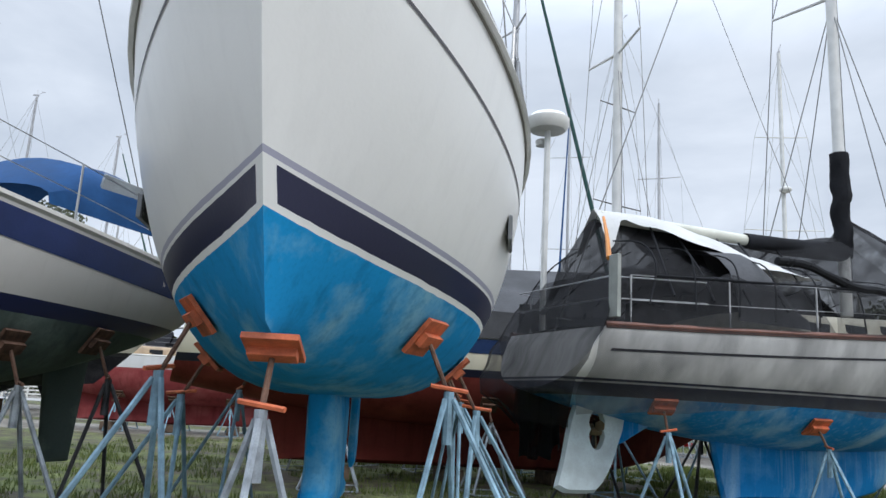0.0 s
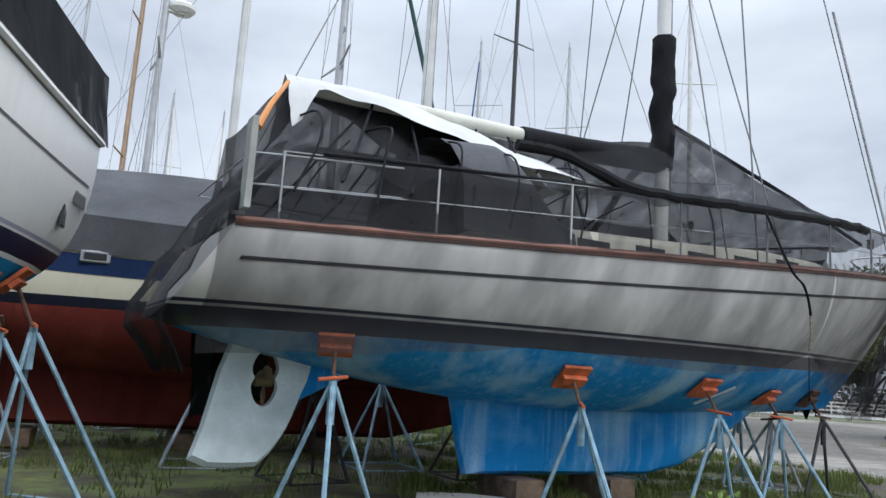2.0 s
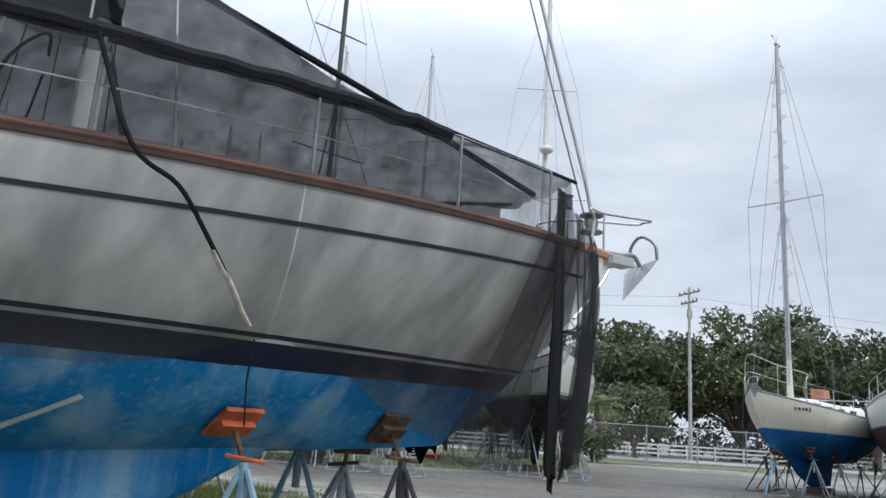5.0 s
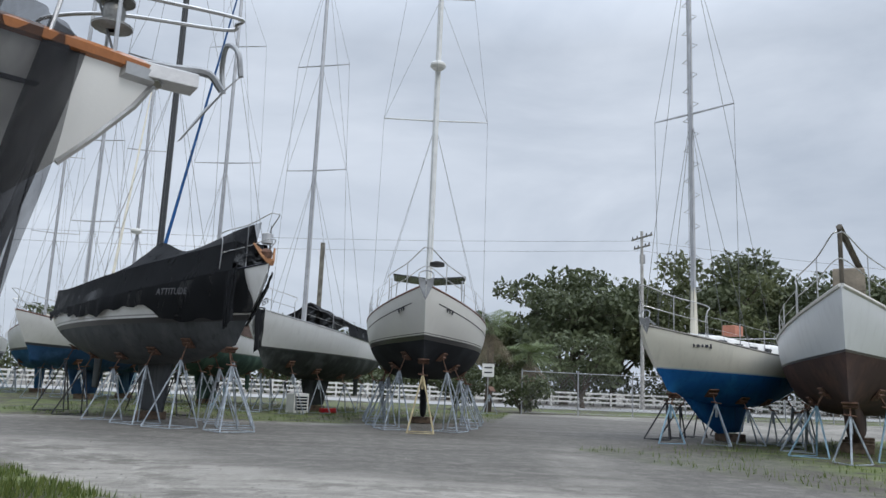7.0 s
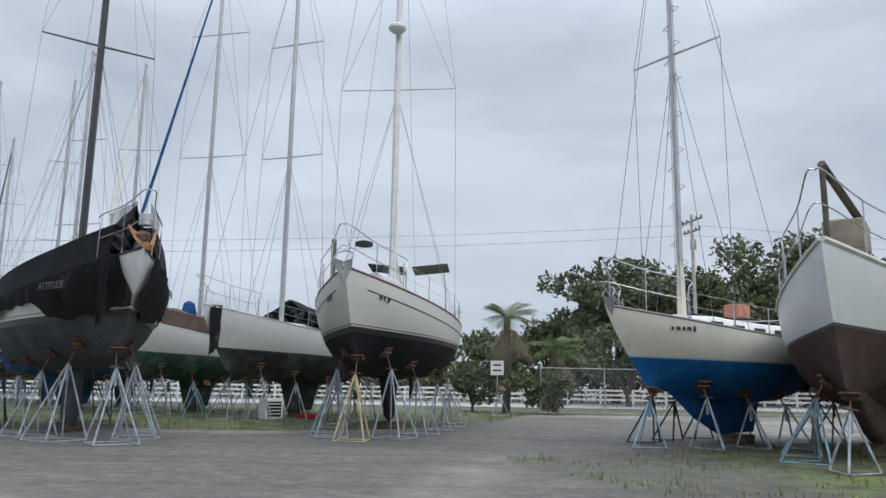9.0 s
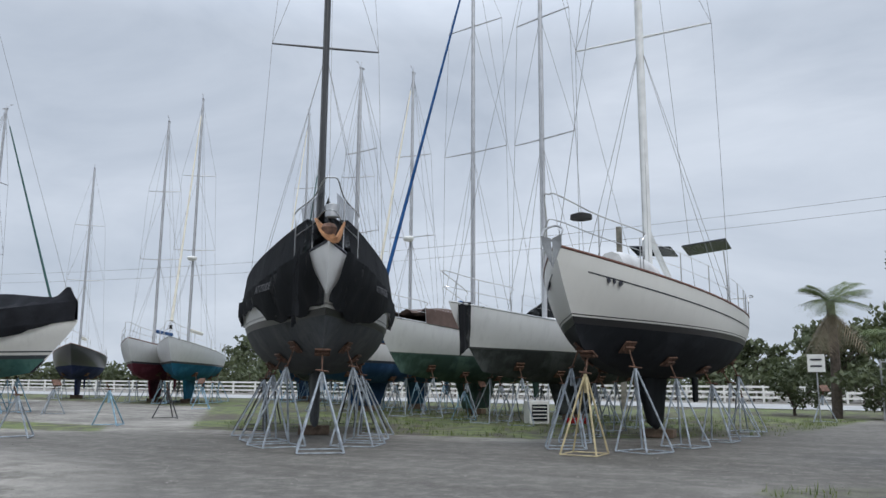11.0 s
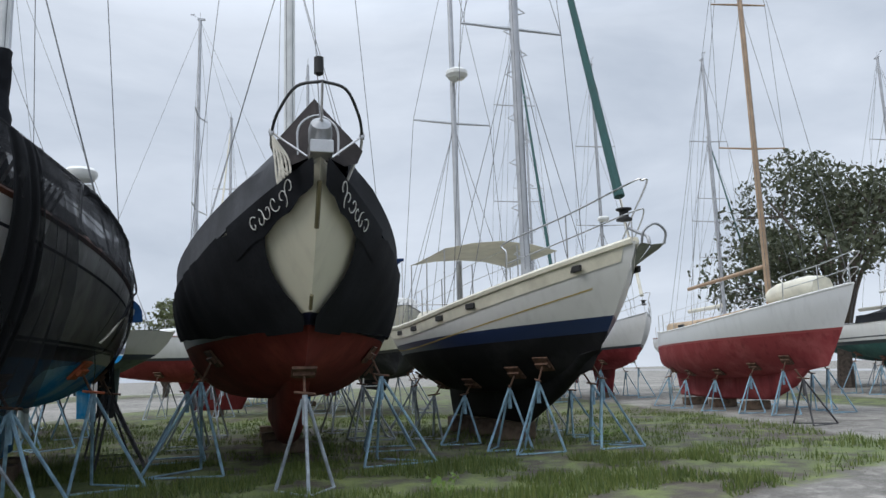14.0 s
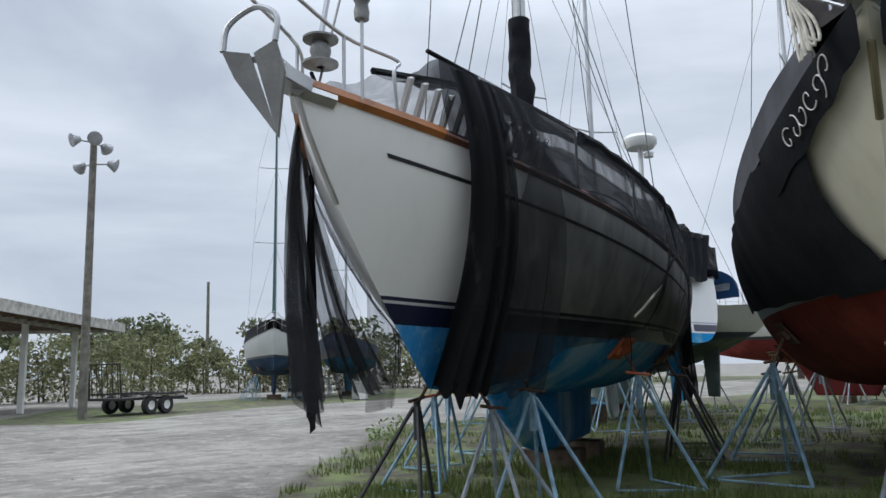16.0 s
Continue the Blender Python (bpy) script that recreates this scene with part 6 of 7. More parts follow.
Geo().grid([[(x, 1.3 * k, 5.75 - 0.15 * k * k) for k in (-1, -0.5, 0, 0.5, 1)] for x in (2.4, 3.4, 4.6)]).tube([(2.4, -1.3, 5.6), (2.4, 1.3, 5.6)], 0.06).tube([(4.6, -1.3, 5.6), (4.6, 1.3, 5.6)], 0.06).put("bimini", NAVYC, eP)
for x in (2.5, 4.5):
    for s in (1, -1):
        Geo().tube([(x, 1.25 * s, 3.6), (x, 1.25 * s, 5.6)], 0.018, 6).put("bimini_pole", STEEL, eP)
add_lifelines(eP, hP, 3, 10.5, 0.65, 6)
for u in (0.2, 0.45, 0.7):
    for s in (1, -1):
        jack_stand(mP, hP, u, s, 0.33, LEGG, 3, 0.4)


# ---- ground ----
GRASS = [
    [(-60, 2), (-6, 2.5), (3.5, 5.2), (6.6, 8.3), (9.5, 11.5), (12.2, 15.5), (11.5, 18.3), (9.3, 20.6), (8.0, 22.4), (4.0, 26.3), (-4, 25.3), (-60, 14)],
    [(19.6, 21.5), (18.2, 25.0), (17.4, 27.6), (19.5, 29), (24, 32.5), (32, 37), (60, 36), (60, 8), (26, 14)],
    [(3, 33), (12.5, 34.5), (17.5, 38.5), (19, 45), (20, 50), (80, 55), (80, 60), (-60, 66), (-60, 56), (-8, 46)],
    [(-60, -12), (-24, -14), (0, -9), (7.5, -3.8), (10.5, -6.5), (6, -16), (-6, -21), (-40, -34), (-60, -40)],
    [(-2, 30.5), (2, 31), (0, 33), (-8, 33), (-30, 30), (-30, 28)],
]
# tarmac, widened over the lane so its dimmer exposure is held in the ground colour
TARMAC_DIM = [[(15, 33.5), (20, 29.5), (25, 34), (27, 44), (20, 48), (16, 40)], [(16.3, 21), (17, 27), (19, 29), (22, 27), (21, 22), (19.5, 18), (16.5, 17)], [(-2, 28), (8, 25.5), (12, 21.5), (16.3, 21), (17, 27), (21, 29), (24, 33), (18, 36), (10, 33), (2, 31.5)]]


def signed(px_, py_, poly):
    """Distance inside (+) or outside (-) a polygon, for arrays of points."""
    d = np.full(px_.shape, 1e9)
    inside = np.zeros(px_.shape, bool)
    for (x1, y1), (x2, y2) in zip(poly, poly[1:] + poly[:1]):
        ex, ey = x2 - x1, y2 - y1
        t = np.clip(((px_ - x1) * ex + (py_ - y1) * ey) / (ex * ex + ey * ey), 0, 1)
        d = np.minimum(d, np.hypot(px_ - x1 - t * ex, py_ - y1 - t * ey))
        cross = ((y1 > py_) != (y2 > py_)) & (px_ < (x2 - x1) * (py_ - y1) / (y2 - y1 + 1e-12) + x1)
        inside ^= cross
    return np.where(inside, d, -d)


def mask(px_, py_, polys, soft):
    v = np.zeros(px_.shape)
    for p in polys:
        v = np.maximum(v, np.clip(0.5 + signed(px_, py_, p) / soft, 0, 1))
    return v


far_ = [80, 100, 130, 180, 260, 400, 700, 1200, 2500]
gx = np.array([-f for f in far_[::-1]] + list(np.arange(-60, 60.1, 0.7)) + far_)
gy = np.array([-f for f in far_[::-1]] + list(np.arange(-50, 72.1, 0.7)) + far_)
X, Y = np.meshgrid(gx, gy, indexing="ij")
Z = np.zeros(X.shape)
for (i, j), x in np.ndenumerate(X):
    y = Y[i, j]
    if -30 < x < 40 and -30 < y < 60:
        Z[i, j] = 0.03 * noise.noise(Vector((x * 0.35, y * 0.35, 0))) - 0.012
n_, k_ = X.shape
verts = np.c_[X.ravel(), Y.ravel(), Z.ravel()]
faces = [(i * k_ + j, (i + 1) * k_ + j, (i + 1) * k_ + j + 1, i * k_ + j + 1) for i in range(n_ - 1) for j in range(k_ - 1)]
gob = mk("ground", verts, faces, ground_mat())
for nm, val in (("grass", mask(X, Y, GRASS, 1.6)), ("tarmac_dim", mask(X, Y, TARMAC_DIM, 4.0))):
    at_ = gob.data.attributes.new(nm, "FLOAT", "POINT")
    at_.data.foreach_set("value", val.ravel().astype(np.float32))
tagged(gob, "grey gravel yard with worn tyre tracks and ragged grass", "ground", kind="structure")

road = mk("road", [(-400, 58, 0.03), (400, 62, 0.03), (400, 71, 0.03), (-400, 67, 0.03)], [(0, 1, 2, 3)], paint("pale_road", (0.34, 0.34, 0.335), 0.8, 0.15, 0, 0.6), None, "", False)
tagged(road, "pale asphalt road beyond the fences", "road", kind="structure")

# grass blades and weeds where the turf is thick
rng_ = np.random.default_rng(5)
gp = np.c_[rng_.uniform(-8, 13, 90000), rng_.uniform(2, 27, 90000)]
gp2 = np.r_[np.c_[rng_.uniform(17, 30, 9000), rng_.uniform(16, 36, 9000)], np.c_[rng_.uniform(4, 12.5, 50000), rng_.uniform(12, 23, 50000)]]
gp3 = np.c_[rng_.uniform(2, 20, 14000), rng_.uniform(33, 48, 14000)]
gp = np.r_[gp, gp2, gp3]
keep = mask(gp[:, 0], gp[:, 1], GRASS, 1.6) > 0.55
gp = gp[keep]
bv, bf = [], []
for x, y in gp:
    t = noise.noise(Vector((x * 0.8, y * 0.8, 3))) + 0.6 * noise.noise(Vector((x * 2.3, y * 2.3, 7)))
    if t < -0.02:
        continue
    hgt = (0.03 + 0.09 * random.random()) * (1 + t)
    a = random.random() * math.tau
    w = 0.006 + 0.006 * random.random()
    dx, dy = math.cos(a), math.sin(a)
    lx, ly = (random.random() - 0.5) * 0.08, (random.random() - 0.5) * 0.08
    n0 = len(bv)
    bv += [(x - dx * w, y - dy * w, 0), (x + dx * w, y + dy * w, 0), (x + lx, y + ly, hgt)]
    bf.append((n0, n0 + 1, n0 + 2))
GRASSM = leaf_mat("grass_blades", (0.06, 0.1, 0.022), (0.16, 0.19, 0.05))
tagged(mk("grass", bv, bf, GRASSM, smooth=False), "short ragged green turf with bare spots under the boats", "grass", kind="stuff")

# scattered stones on the lane
sv, sf = [], []
for _ in range(5000):
    x, y = random.uniform(-2, 24), random.uniform(-2, 34)
    s = random.uniform(0.006, 0.022)
    n0 = len(sv)
    q = [(s, 0, 0), (0, s, 0.2 * s), (-s, 0.2 * s, 0), (0, -s, 0), (0.2 * s, 0.1 * s, s * 0.8)]
    a = random.random() * 6.3
    sv += [(x + px_ * math.cos(a) - py_ * math.sin(a), y + px_ * math.sin(a) + py_ * math.cos(a), pz_ + 0.004) for px_, py_, pz_ in q]
    sf += [(n0, n0 + 1, n0 + 4), (n0 + 1, n0 + 2, n0 + 4), (n0 + 2, n0 + 3, n0 + 4), (n0 + 3, n0, n0 + 4)]
tagged(mk("gravel", sv, sf, paint("gravel_stone", (0.2, 0.19, 0.17), 0.85, 0.3, 0, 2), smooth=False), "loose pale gravel stones on the lane", "gravel", kind="stuff")


# ---- trees and shrubs ----
def leaf_cloud(centres, per, size, seed, flat=0.7):
    """Many small bent leaves in clumps; centres: (place, radius)."""
    r = np.random.default_rng(seed)
    v, f = [], []
    for c, rad in centres:
        nl = int(per * rad**1.6)
        d = r.normal(size=(nl, 3))
        d /= np.linalg.norm(d, axis=1)[:, None]
        rr = rad * r.uniform(0.35, 1.08, nl) ** 0.6
        p = np.array(c) + d * rr[:, None] * (1, 1, flat)
        for q in p:
            a, b = r.normal(size=3), r.normal(size=3)
            a /= np.linalg.norm(a)
            b -= a * (a @ b)
            b /= np.linalg.norm(b)
            s = size * r.uniform(0.6, 1.4)
            n0 = len(v)
            v += [tuple(q - a * s), tuple(q + b * s * 0.45), tuple(q + a * s), tuple(q - b * s * 0.45)]
            f.append((n0, n0 + 1, n0 + 2, n0 + 3))
    return v, f


def tree(x, y, hgt, width, seed, label, cols, per=90, size=0.16, low=0.25, moss=False, branches=9):
    r = random.Random(seed)
    e = thing("tree", pose(x, y, 0, 0, 0, r.random() * 360), label, "tree")
    g = Geo()
    fork = hgt * low
    g.tube([(0, 0, -0.1), (0.05, 0.03, fork * 0.5), (0.1, 0, fork)], hgt * 0.035, 9, hgt * 0.026)
    cen = []
    for k in range(branches):
        a = math.tau * k / branches + r.uniform(-0.3, 0.3)
        out_ = width * 0.5 * r.uniform(0.35, 0.9)
        z = hgt * r.uniform(0.34, 0.88) - 0.1 * out_
        p = Vector((math.cos(a) * out_, math.sin(a) * out_, z))
        m1 = Vector((p.x * 0.4, p.y * 0.4, lerp(fork, z, 0.62)))
        g.tube(smooth_path([(0.1, 0, fork * 0.95), m1, p], 4), hgt * 0.014, 6, hgt * 0.004)
        cen.append((p, width * r.uniform(0.13, 0.2)))
        for _ in range(3):
            q = p + Vector((r.uniform(-1, 1), r.uniform(-1, 1), r.uniform(-0.6, 0.7))) * width * 0.16
            g.tube([m1.lerp(p, 0.6), q], hgt * 0.005, 5, hgt * 0.002)
            cen.append((q, width * r.uniform(0.08, 0.15)))
    for _ in range(5):
        cen.append((Vector((r.uniform(-0.25, 0.25) * width, r.uniform(-0.25, 0.25) * width, hgt * r.uniform(0.8, 0.96))), width * r.uniform(0.1, 0.16)))
    g.put("trunk", BARK, e)
    v, f = leaf_cloud(cen, per, size, seed)
    mk("crown", v, f, leaf_mat("leaves_%s" % cols[2], cols[0], cols[1]), e, "", False)
    return e


OLIVE = ((0.06, 0.075, 0.028), (0.13, 0.145, 0.065), "olive")
DARKG = ((0.05, 0.065, 0.03), (0.105, 0.125, 0.06), "dark")
# oak with thinning leaves behind the wooden-masted boat
tree(-24.5, 36.0, 12.3, 11.5, 3, "spreading live oak with thinning grey-green leaves", ((0.04, 0.05, 0.025), (0.09, 0.10, 0.055), "oak"), per=95, size=0.16, low=0.16, branches=16)
# belt of trees beyond the road
r_ = random.Random(8)
for k in range(17):
    x = -6 + k * 5.2 + r_.uniform(-1.2, 1.2)
    y = 80 + r_.uniform(-3, 6) - 0.16 * max(0, x - 20)
    hh = pw([(-6, 5.0), (20, 5.5), (30, 11), (36, 13), (60, 13), (80, 12)])(x) * r_.uniform(0.88, 1.1)
    tree(x, y, hh, hh * 0.95, 20 + k, "broad dark green oak in the tree belt beyond the road", DARKG if k % 3 else OLIVE, per=64, size=0.27, low=0.1, branches=15)
for k in range(10):
    x, y = -75 + k * 12 + r_.uniform(-3, 3), 120 + r_.uniform(-8, 8)
    tree(x, y, r_.uniform(7, 11), r_.uniform(9, 12), 60 + k, "low distant oak on the skyline", DARKG, per=26, size=0.42, low=0.12, branches=8)
for k, (x, y, hh) in enumerate(((-14, -34, 4.5), (-8.5, -38, 4.0), (-20, -34, 5.5), (-26, -30, 6), (-3, -44, 5), (4, -52, 6), (10, -60, 6.5), (-34, -30, 7), (-18, -44, 6), (18, -62, 6), (-42, -22, 7), (26, -60, 7), (-10, -56, 7), (-46, -10, 8))):
    tree(x, y, hh, hh * 1.25, 90 + k, "bushy olive-green scrub tree at the edge of the yard", OLIVE, per=50, size=0.26, low=0.1, branches=9)


def hedge(x0, x1, y, hgt, seed, size):
    e = thing("hedge", pose((x0 + x1) / 2, y, 0), "dense dark green hedgerow of mixed shrubs along the road", "hedge", "roadside hedges")
    r = random.Random(seed)
    cen, g = [], Geo()
    n = int((x1 - x0) / 1.3)
    for k in range(n):
        x = lerp(x0, x1, (k + 0.5) / n) - (x0 + x1) / 2
        z = hgt * r.uniform(0.7, 1.1)
        g.tube([(x, 0, 0), (x + 0.2, 0, z * 0.7)], 0.07, 5, 0.03)
        for q in (0.3, 0.55, 0.8):
            cen.append((Vector((x + r.uniform(-0.5, 0.5), r.uniform(-0.7, 0.7), z * q)), r.uniform(0.8, 1.25)))
    g.put("stems", BARK, e)
    v, f = leaf_cloud(cen, 55, size, seed, 0.85)
    mk("foliage", v, f, leaf_mat("leaves_dark", DARKG[0], DARKG[1]), e, "", False)


for k in range(9):
    hedge(-44 + k * 14, -30 + k * 14, 77.5 + (k % 2) * 0.8, 2.6 + 0.5 * (k % 3), 200 + k, 0.24)
for k in range(6):
    hedge(-130 + k * 18, -112 + k * 18, 84 + k % 2, 3.2, 220 + k, 0.34)


def scrub(x, y, length, heading, hgt, seed):
    e = thing("scrub", pose(x, y, 0, 0, 0, heading), "dense olive scrub of mixed bushes along the yard's edge", "bushes", "scrub at the edge of the yard")
    r = random.Random(seed)
    cen, g = [], Geo()
    n = int(length / 1.1)
    for k in range(n):
        bx = -length / 2 + length * (k + 0.5) / n
        z = hgt * r.uniform(0.55, 1.12)
        g.tube([(bx, 0, 0), (bx + r.uniform(-0.4, 0.4), 0, z * 0.8)], 0.06, 5, 0.02)
        for q in (0.15, 0.35, 0.55, 0.75, 0.92):
            cen.append((Vector((bx + r.uniform(-0.6, 0.6), r.uniform(-0.9, 0.9), z * q)), r.uniform(0.6, 1.1)))
    g.put("stems", BARK, e)
    v, f = leaf_cloud(cen, 120, 0.13, seed, 0.85)
    mk("foliage", v, f, leaf_mat("leaves_scrub", (0.10, 0.105, 0.045), (0.22, 0.225, 0.105)), e, "", False)


for k, (x, y, ln, hd_, hh) in enumerate(((8.5, -27.5, 9, 174, 3.3), (1.5, -27.0, 9, 168, 3.7), (-16, -30, 12, 160, 3.4), (-25, -25, 12, 150, 3.8), (16, -29, 9, 180, 3.6), (-7, -33, 13, 164, 3.6), (-33, -22, 13, 145, 3.8))):
    scrub(x, y, ln, hd_, hh, 300 + k)


def palm(x, y, hgt, seed):
    e = thing("palm_tree", pose(x, y, 0), "shaggy fan palm with drooping dry fronds beside the fence", "palm tree")
    r = random.Random(seed)
    Geo().tube([(0, 0, -0.1), (0.08, 0, hgt * 0.5), (0.05, 0.05, hgt)], 0.2, 9, 0.16).put("trunk", BARK, e)
    for k in range(22):
        a = k * 2.4
        dead = k > 13
        el = r.uniform(-1.2, -0.5) if dead else r.uniform(-0.1, 1.1)
        L_ = r.uniform(1.5, 2.1)
        d = Vector((math.cos(a) * math.cos(el), math.sin(a) * math.cos(el), math.sin(el)))
        p0 = Vector((0.05, 0.05, hgt - (0.4 if dead else 0)))
        spine = [p0 + d * L_ * t + Vector((0, 0, -0.75 * t * t * L_ * 0.55)) for t in [i / 9 for i in range(10)]]
        v, f = [], []
        for i, p in enumerate(spine[1:], 1):
            t = i / 9
            ax = (spine[i] - spine[i - 1]).normalized()
            sd = ax.cross(Vector((0, 0, 1))).normalized()
            for s in (1, -1):
                for w in (0.0, 0.5):
                    b = spine[i - 1].lerp(p, w)
                    tip = b + (sd * s * 0.8 + ax * 0.7 + Vector((0, 0, -0.35))) * (0.75 * math.sin(math.pi * min(1, t * 0.9 + 0.1)) + 0.12)
                    n0 = len(v)
                    v += [b - ax * 0.03, b + ax * 0.03, tip]
                    f.append((n0, n0 + 1, n0 + 2))
        mk("frond", v, f, leaf_mat("dry_frond", (0.14, 0.11, 0.07), (0.22, 0.18, 0.12)) if dead else leaf_mat("palm_frond", (0.06, 0.09, 0.025), (0.11, 0.14, 0.05)), e, "", False)
    return e


palm(18.9, 50.5, 4.5, 4)
palm(21.5, 53.0, 3.2, 9)
tree(28.0, 66.0, 5.6, 7.0, 130, "dark rounded shrub tree behind the palm", DARKG, per=60, size=0.22, low=0.12)
tree(17.4, 52.5, 2.2, 3.2, 131, "rounded dark hedge shrub by the fence", DARKG, per=150, size=0.12, low=0.1)
tree(20.6, 50.2, 1.8, 3.2, 132, "rounded dark hedge shrub by the fence", DARKG, per=150, size=0.12, low=0.1)


def weed(x, y, hgt, seed):
    e = thing("weed", pose(x, y, 0), "bright green leafy weed growing under a hull", "plant")
    r = random.Random(seed)
    g, cen = Geo(), []
    for k in range(7):
        a = k * 0.9
        p = Vector((math.cos(a) * hgt * r.uniform(0.2, 0.6), math.sin(a) * hgt * r.uniform(0.2, 0.6), hgt * r.uniform(0.55, 1)))
        g.tube([(0, 0, 0), p], 0.006, 5, 0.003)
        cen.append((p, hgt * 0.25))
    g.put("stems", leaf_mat("weed_leaf", (0.10, 0.17, 0.03), (0.17, 0.25, 0.06)), e)
    v, f = leaf_cloud(cen, 420, 0.035, seed)
    mk("leaves", v, f, leaf_mat("weed_leaf", (0.10, 0.17, 0.03), (0.17, 0.25, 0.06)), e, "", False)


weed(6.5, 9.5, 0.55, 2)
weed(6.85, 9.65, 0.4, 3)
weed(3.0, 21.5, 0.35, 4)
weed(8.4, 19.4, 0.3, 5)


# ---- fences, poles and odds and ends ----
def chain_fence(p0, p1, n, hgt=2.1):
    p0, p1 = Vector((*p0, 0)), Vector((*p1, 0))
    e = thing("chain_link_fence", Matrix.Translation(p0), "galvanised chain-link fence with steel posts along the yard", "fence")
    d = p1 - p0
    for k in range(n + 1):
        q = d * k / n
        Geo().tube([q, q + Vector((0, 0, hgt + 0.1))], 0.035, 7).put("post", GALV, e)
    Geo().tube([Vector((0, 0, hgt)), d + Vector((0, 0, hgt))], 0.022, 6).put("top_rail", GALV, e)
    Geo().tube([Vector((0, 0, 0.1)), d + Vector((0, 0, 0.1))], 0.008, 5).put("tension_wire", GALV, e)
    L_ = d.length
    u = d / L_
    st = 0.22
    v, f = [], []
    t = -hgt
    while t < L_:
        for sg in (0, 1):
            a0, a1 = max(t, 0), min(t + hgt, L_)
            if a1 <= a0:
                continue
            z0, z1 = a0 - t, a1 - t
            if sg:
                z0, z1 = hgt - z0, hgt - z1
            n0 = len(v)
            A, B = u * a0 + Vector((0, 0, z0)), u * a1 + Vector((0, 0, z1))
            w = Vector((0, 0, 0.008))
            v += [A - w, B - w, B + w, A + w]
            f.append((n0, n0 + 1, n0 + 2, n0 + 3))
        t += st
    mk("wire_mesh", v, f, WIRE, e, "", False)


chain_fence((20.4, 49.2), (62, 55.5), 14)


def rail_fence(p0, p1, n, hgt=1.15):
    p0, p1 = Vector((*p0, 0)), Vector((*p1, 0))
    e = thing("white_rail_fence", Matrix.Translation(p0), "white three-rail paddock fence along the road", "fence")
    d = p1 - p0
    yaw = math.atan2(d.y, d.x)
    for k in range(n + 1):
        Geo().box(d * k / n + Vector((0, 0, hgt / 2)), (0.13, 0.13, hgt), Euler((0, 0, yaw)).to_matrix()).put("post", PLASW, e)
    for z in (0.35, 0.7, 1.05):
        Geo().box(d / 2 + Vector((0, 0, z)), (d.length, 0.04, 0.14), Euler((0, 0, yaw)).to_matrix()).put("rail", PLASW, e)


rail_fence((-95, 72), (75, 74.5), 68)


def utility_pole(x, y, hgt, lean=0.0):
    e = thing("utility_pole", pose(x, y, 0, 0, lean, 15), "tall grey timber utility pole with crossarms and insulators", "utility pole")
    Geo().tube([(0, 0, -0.2), (0, 0, hgt)], 0.17, 10, 0.11).put("pole", CONC, e)
    for z, w in ((hgt - 0.5, 1.4), (hgt - 1.3, 1.1)):
        Geo().box((0, 0, z), (0.1, w * 2, 0.12)).put("crossarm", POLEW, e)
        for k in (-1, -0.5, 0.5, 1):
            Geo().lathe((0, w * 0.92 * k, z + 0.15), [(0.03, -0.1), (0.06, -0.05), (0.05, 0.05), (0.02, 0.1)], 7).put("insulator", RUBBER, e)
    Geo().lathe((0.25, 0.3, hgt - 2.2), [(0.02, -0.4), (0.22, -0.38), (0.22, 0.35), (0.02, 0.4)], 10).put("transformer", GALV, e)
    return e


utility_pole(34.0, 70.5, 14.2)
for k, (a, b, sagv) in enumerate((((34, 70.5, 13.4), (-70, 66, 12.2), 1.6), ((34, 70.5, 12.6), (-70, 66, 11.3), 1.6), ((34, 70.5, 13.4), (120, 74, 13.6), 1.5), ((34, 70.5, 12.6), (120, 74, 12.8), 1.5))):
    A, B = Vector(a), Vector(b)
    tagged(Geo().tube([A.lerp(B, t) + Vector((0, 0, -sagv * 4 * t * (1 - t))) for t in [i / 12 for i in range(13)]], 0.014, 4).put("power_line", WIRE), "thin dark overhead power line", "cable", "power lines")


def flood_pole(x, y, hgt):
    e = thing("floodlight_pole", pose(x, y, 0, 0, 1.0, 60), "weathered timber pole with a cluster of floodlights", "floodlight pole")
    Geo().tube([(0, 0, -0.2), (0.05, 0, hgt)], 0.15, 10, 0.11).put("pole", POLEW, e)
    for k in range(5):
        a = k * 1.26 + 0.3
        d = Vector((math.cos(a), math.sin(a), 0))
        z = hgt - 0.15 - (0.75 if k % 2 else 0)
        p = d * 0.5 + Vector((0, 0, z))
        Geo().tube([Vector((0, 0, z)), p], 0.03, 6).put("bracket", GALV, e)
        q = (d + Vector((0, 0, -0.35))).to_track_quat("Z", "Y").to_matrix()
        Geo().lathe(p + d * 0.1, [(0.02, -0.16), (0.1, -0.14), (0.16, 0.0), (0.24, 0.14), (0.22, 0.15), (0.02, 0.12)], 12, q).put("lamp_head", GALV, e)
    return e


flood_pole(7.3, -6.8, 9.3)
e = thing("post", pose(-8.1, -35.3, 0), "tall bare timber post at the yard's edge", "post")
Geo().tube([(0, 0, -0.2), (0.08, 0, 8.2)], 0.15, 9, 0.1).put("shaft", POLEW, e)
e = thing("post", pose(9.6, 55.8, 0), "dark square steel post rising behind the boats", "post")
Geo().box((0, 0, 4.6), (0.25, 0.25, 9.2)).put("shaft", POLEW, e)

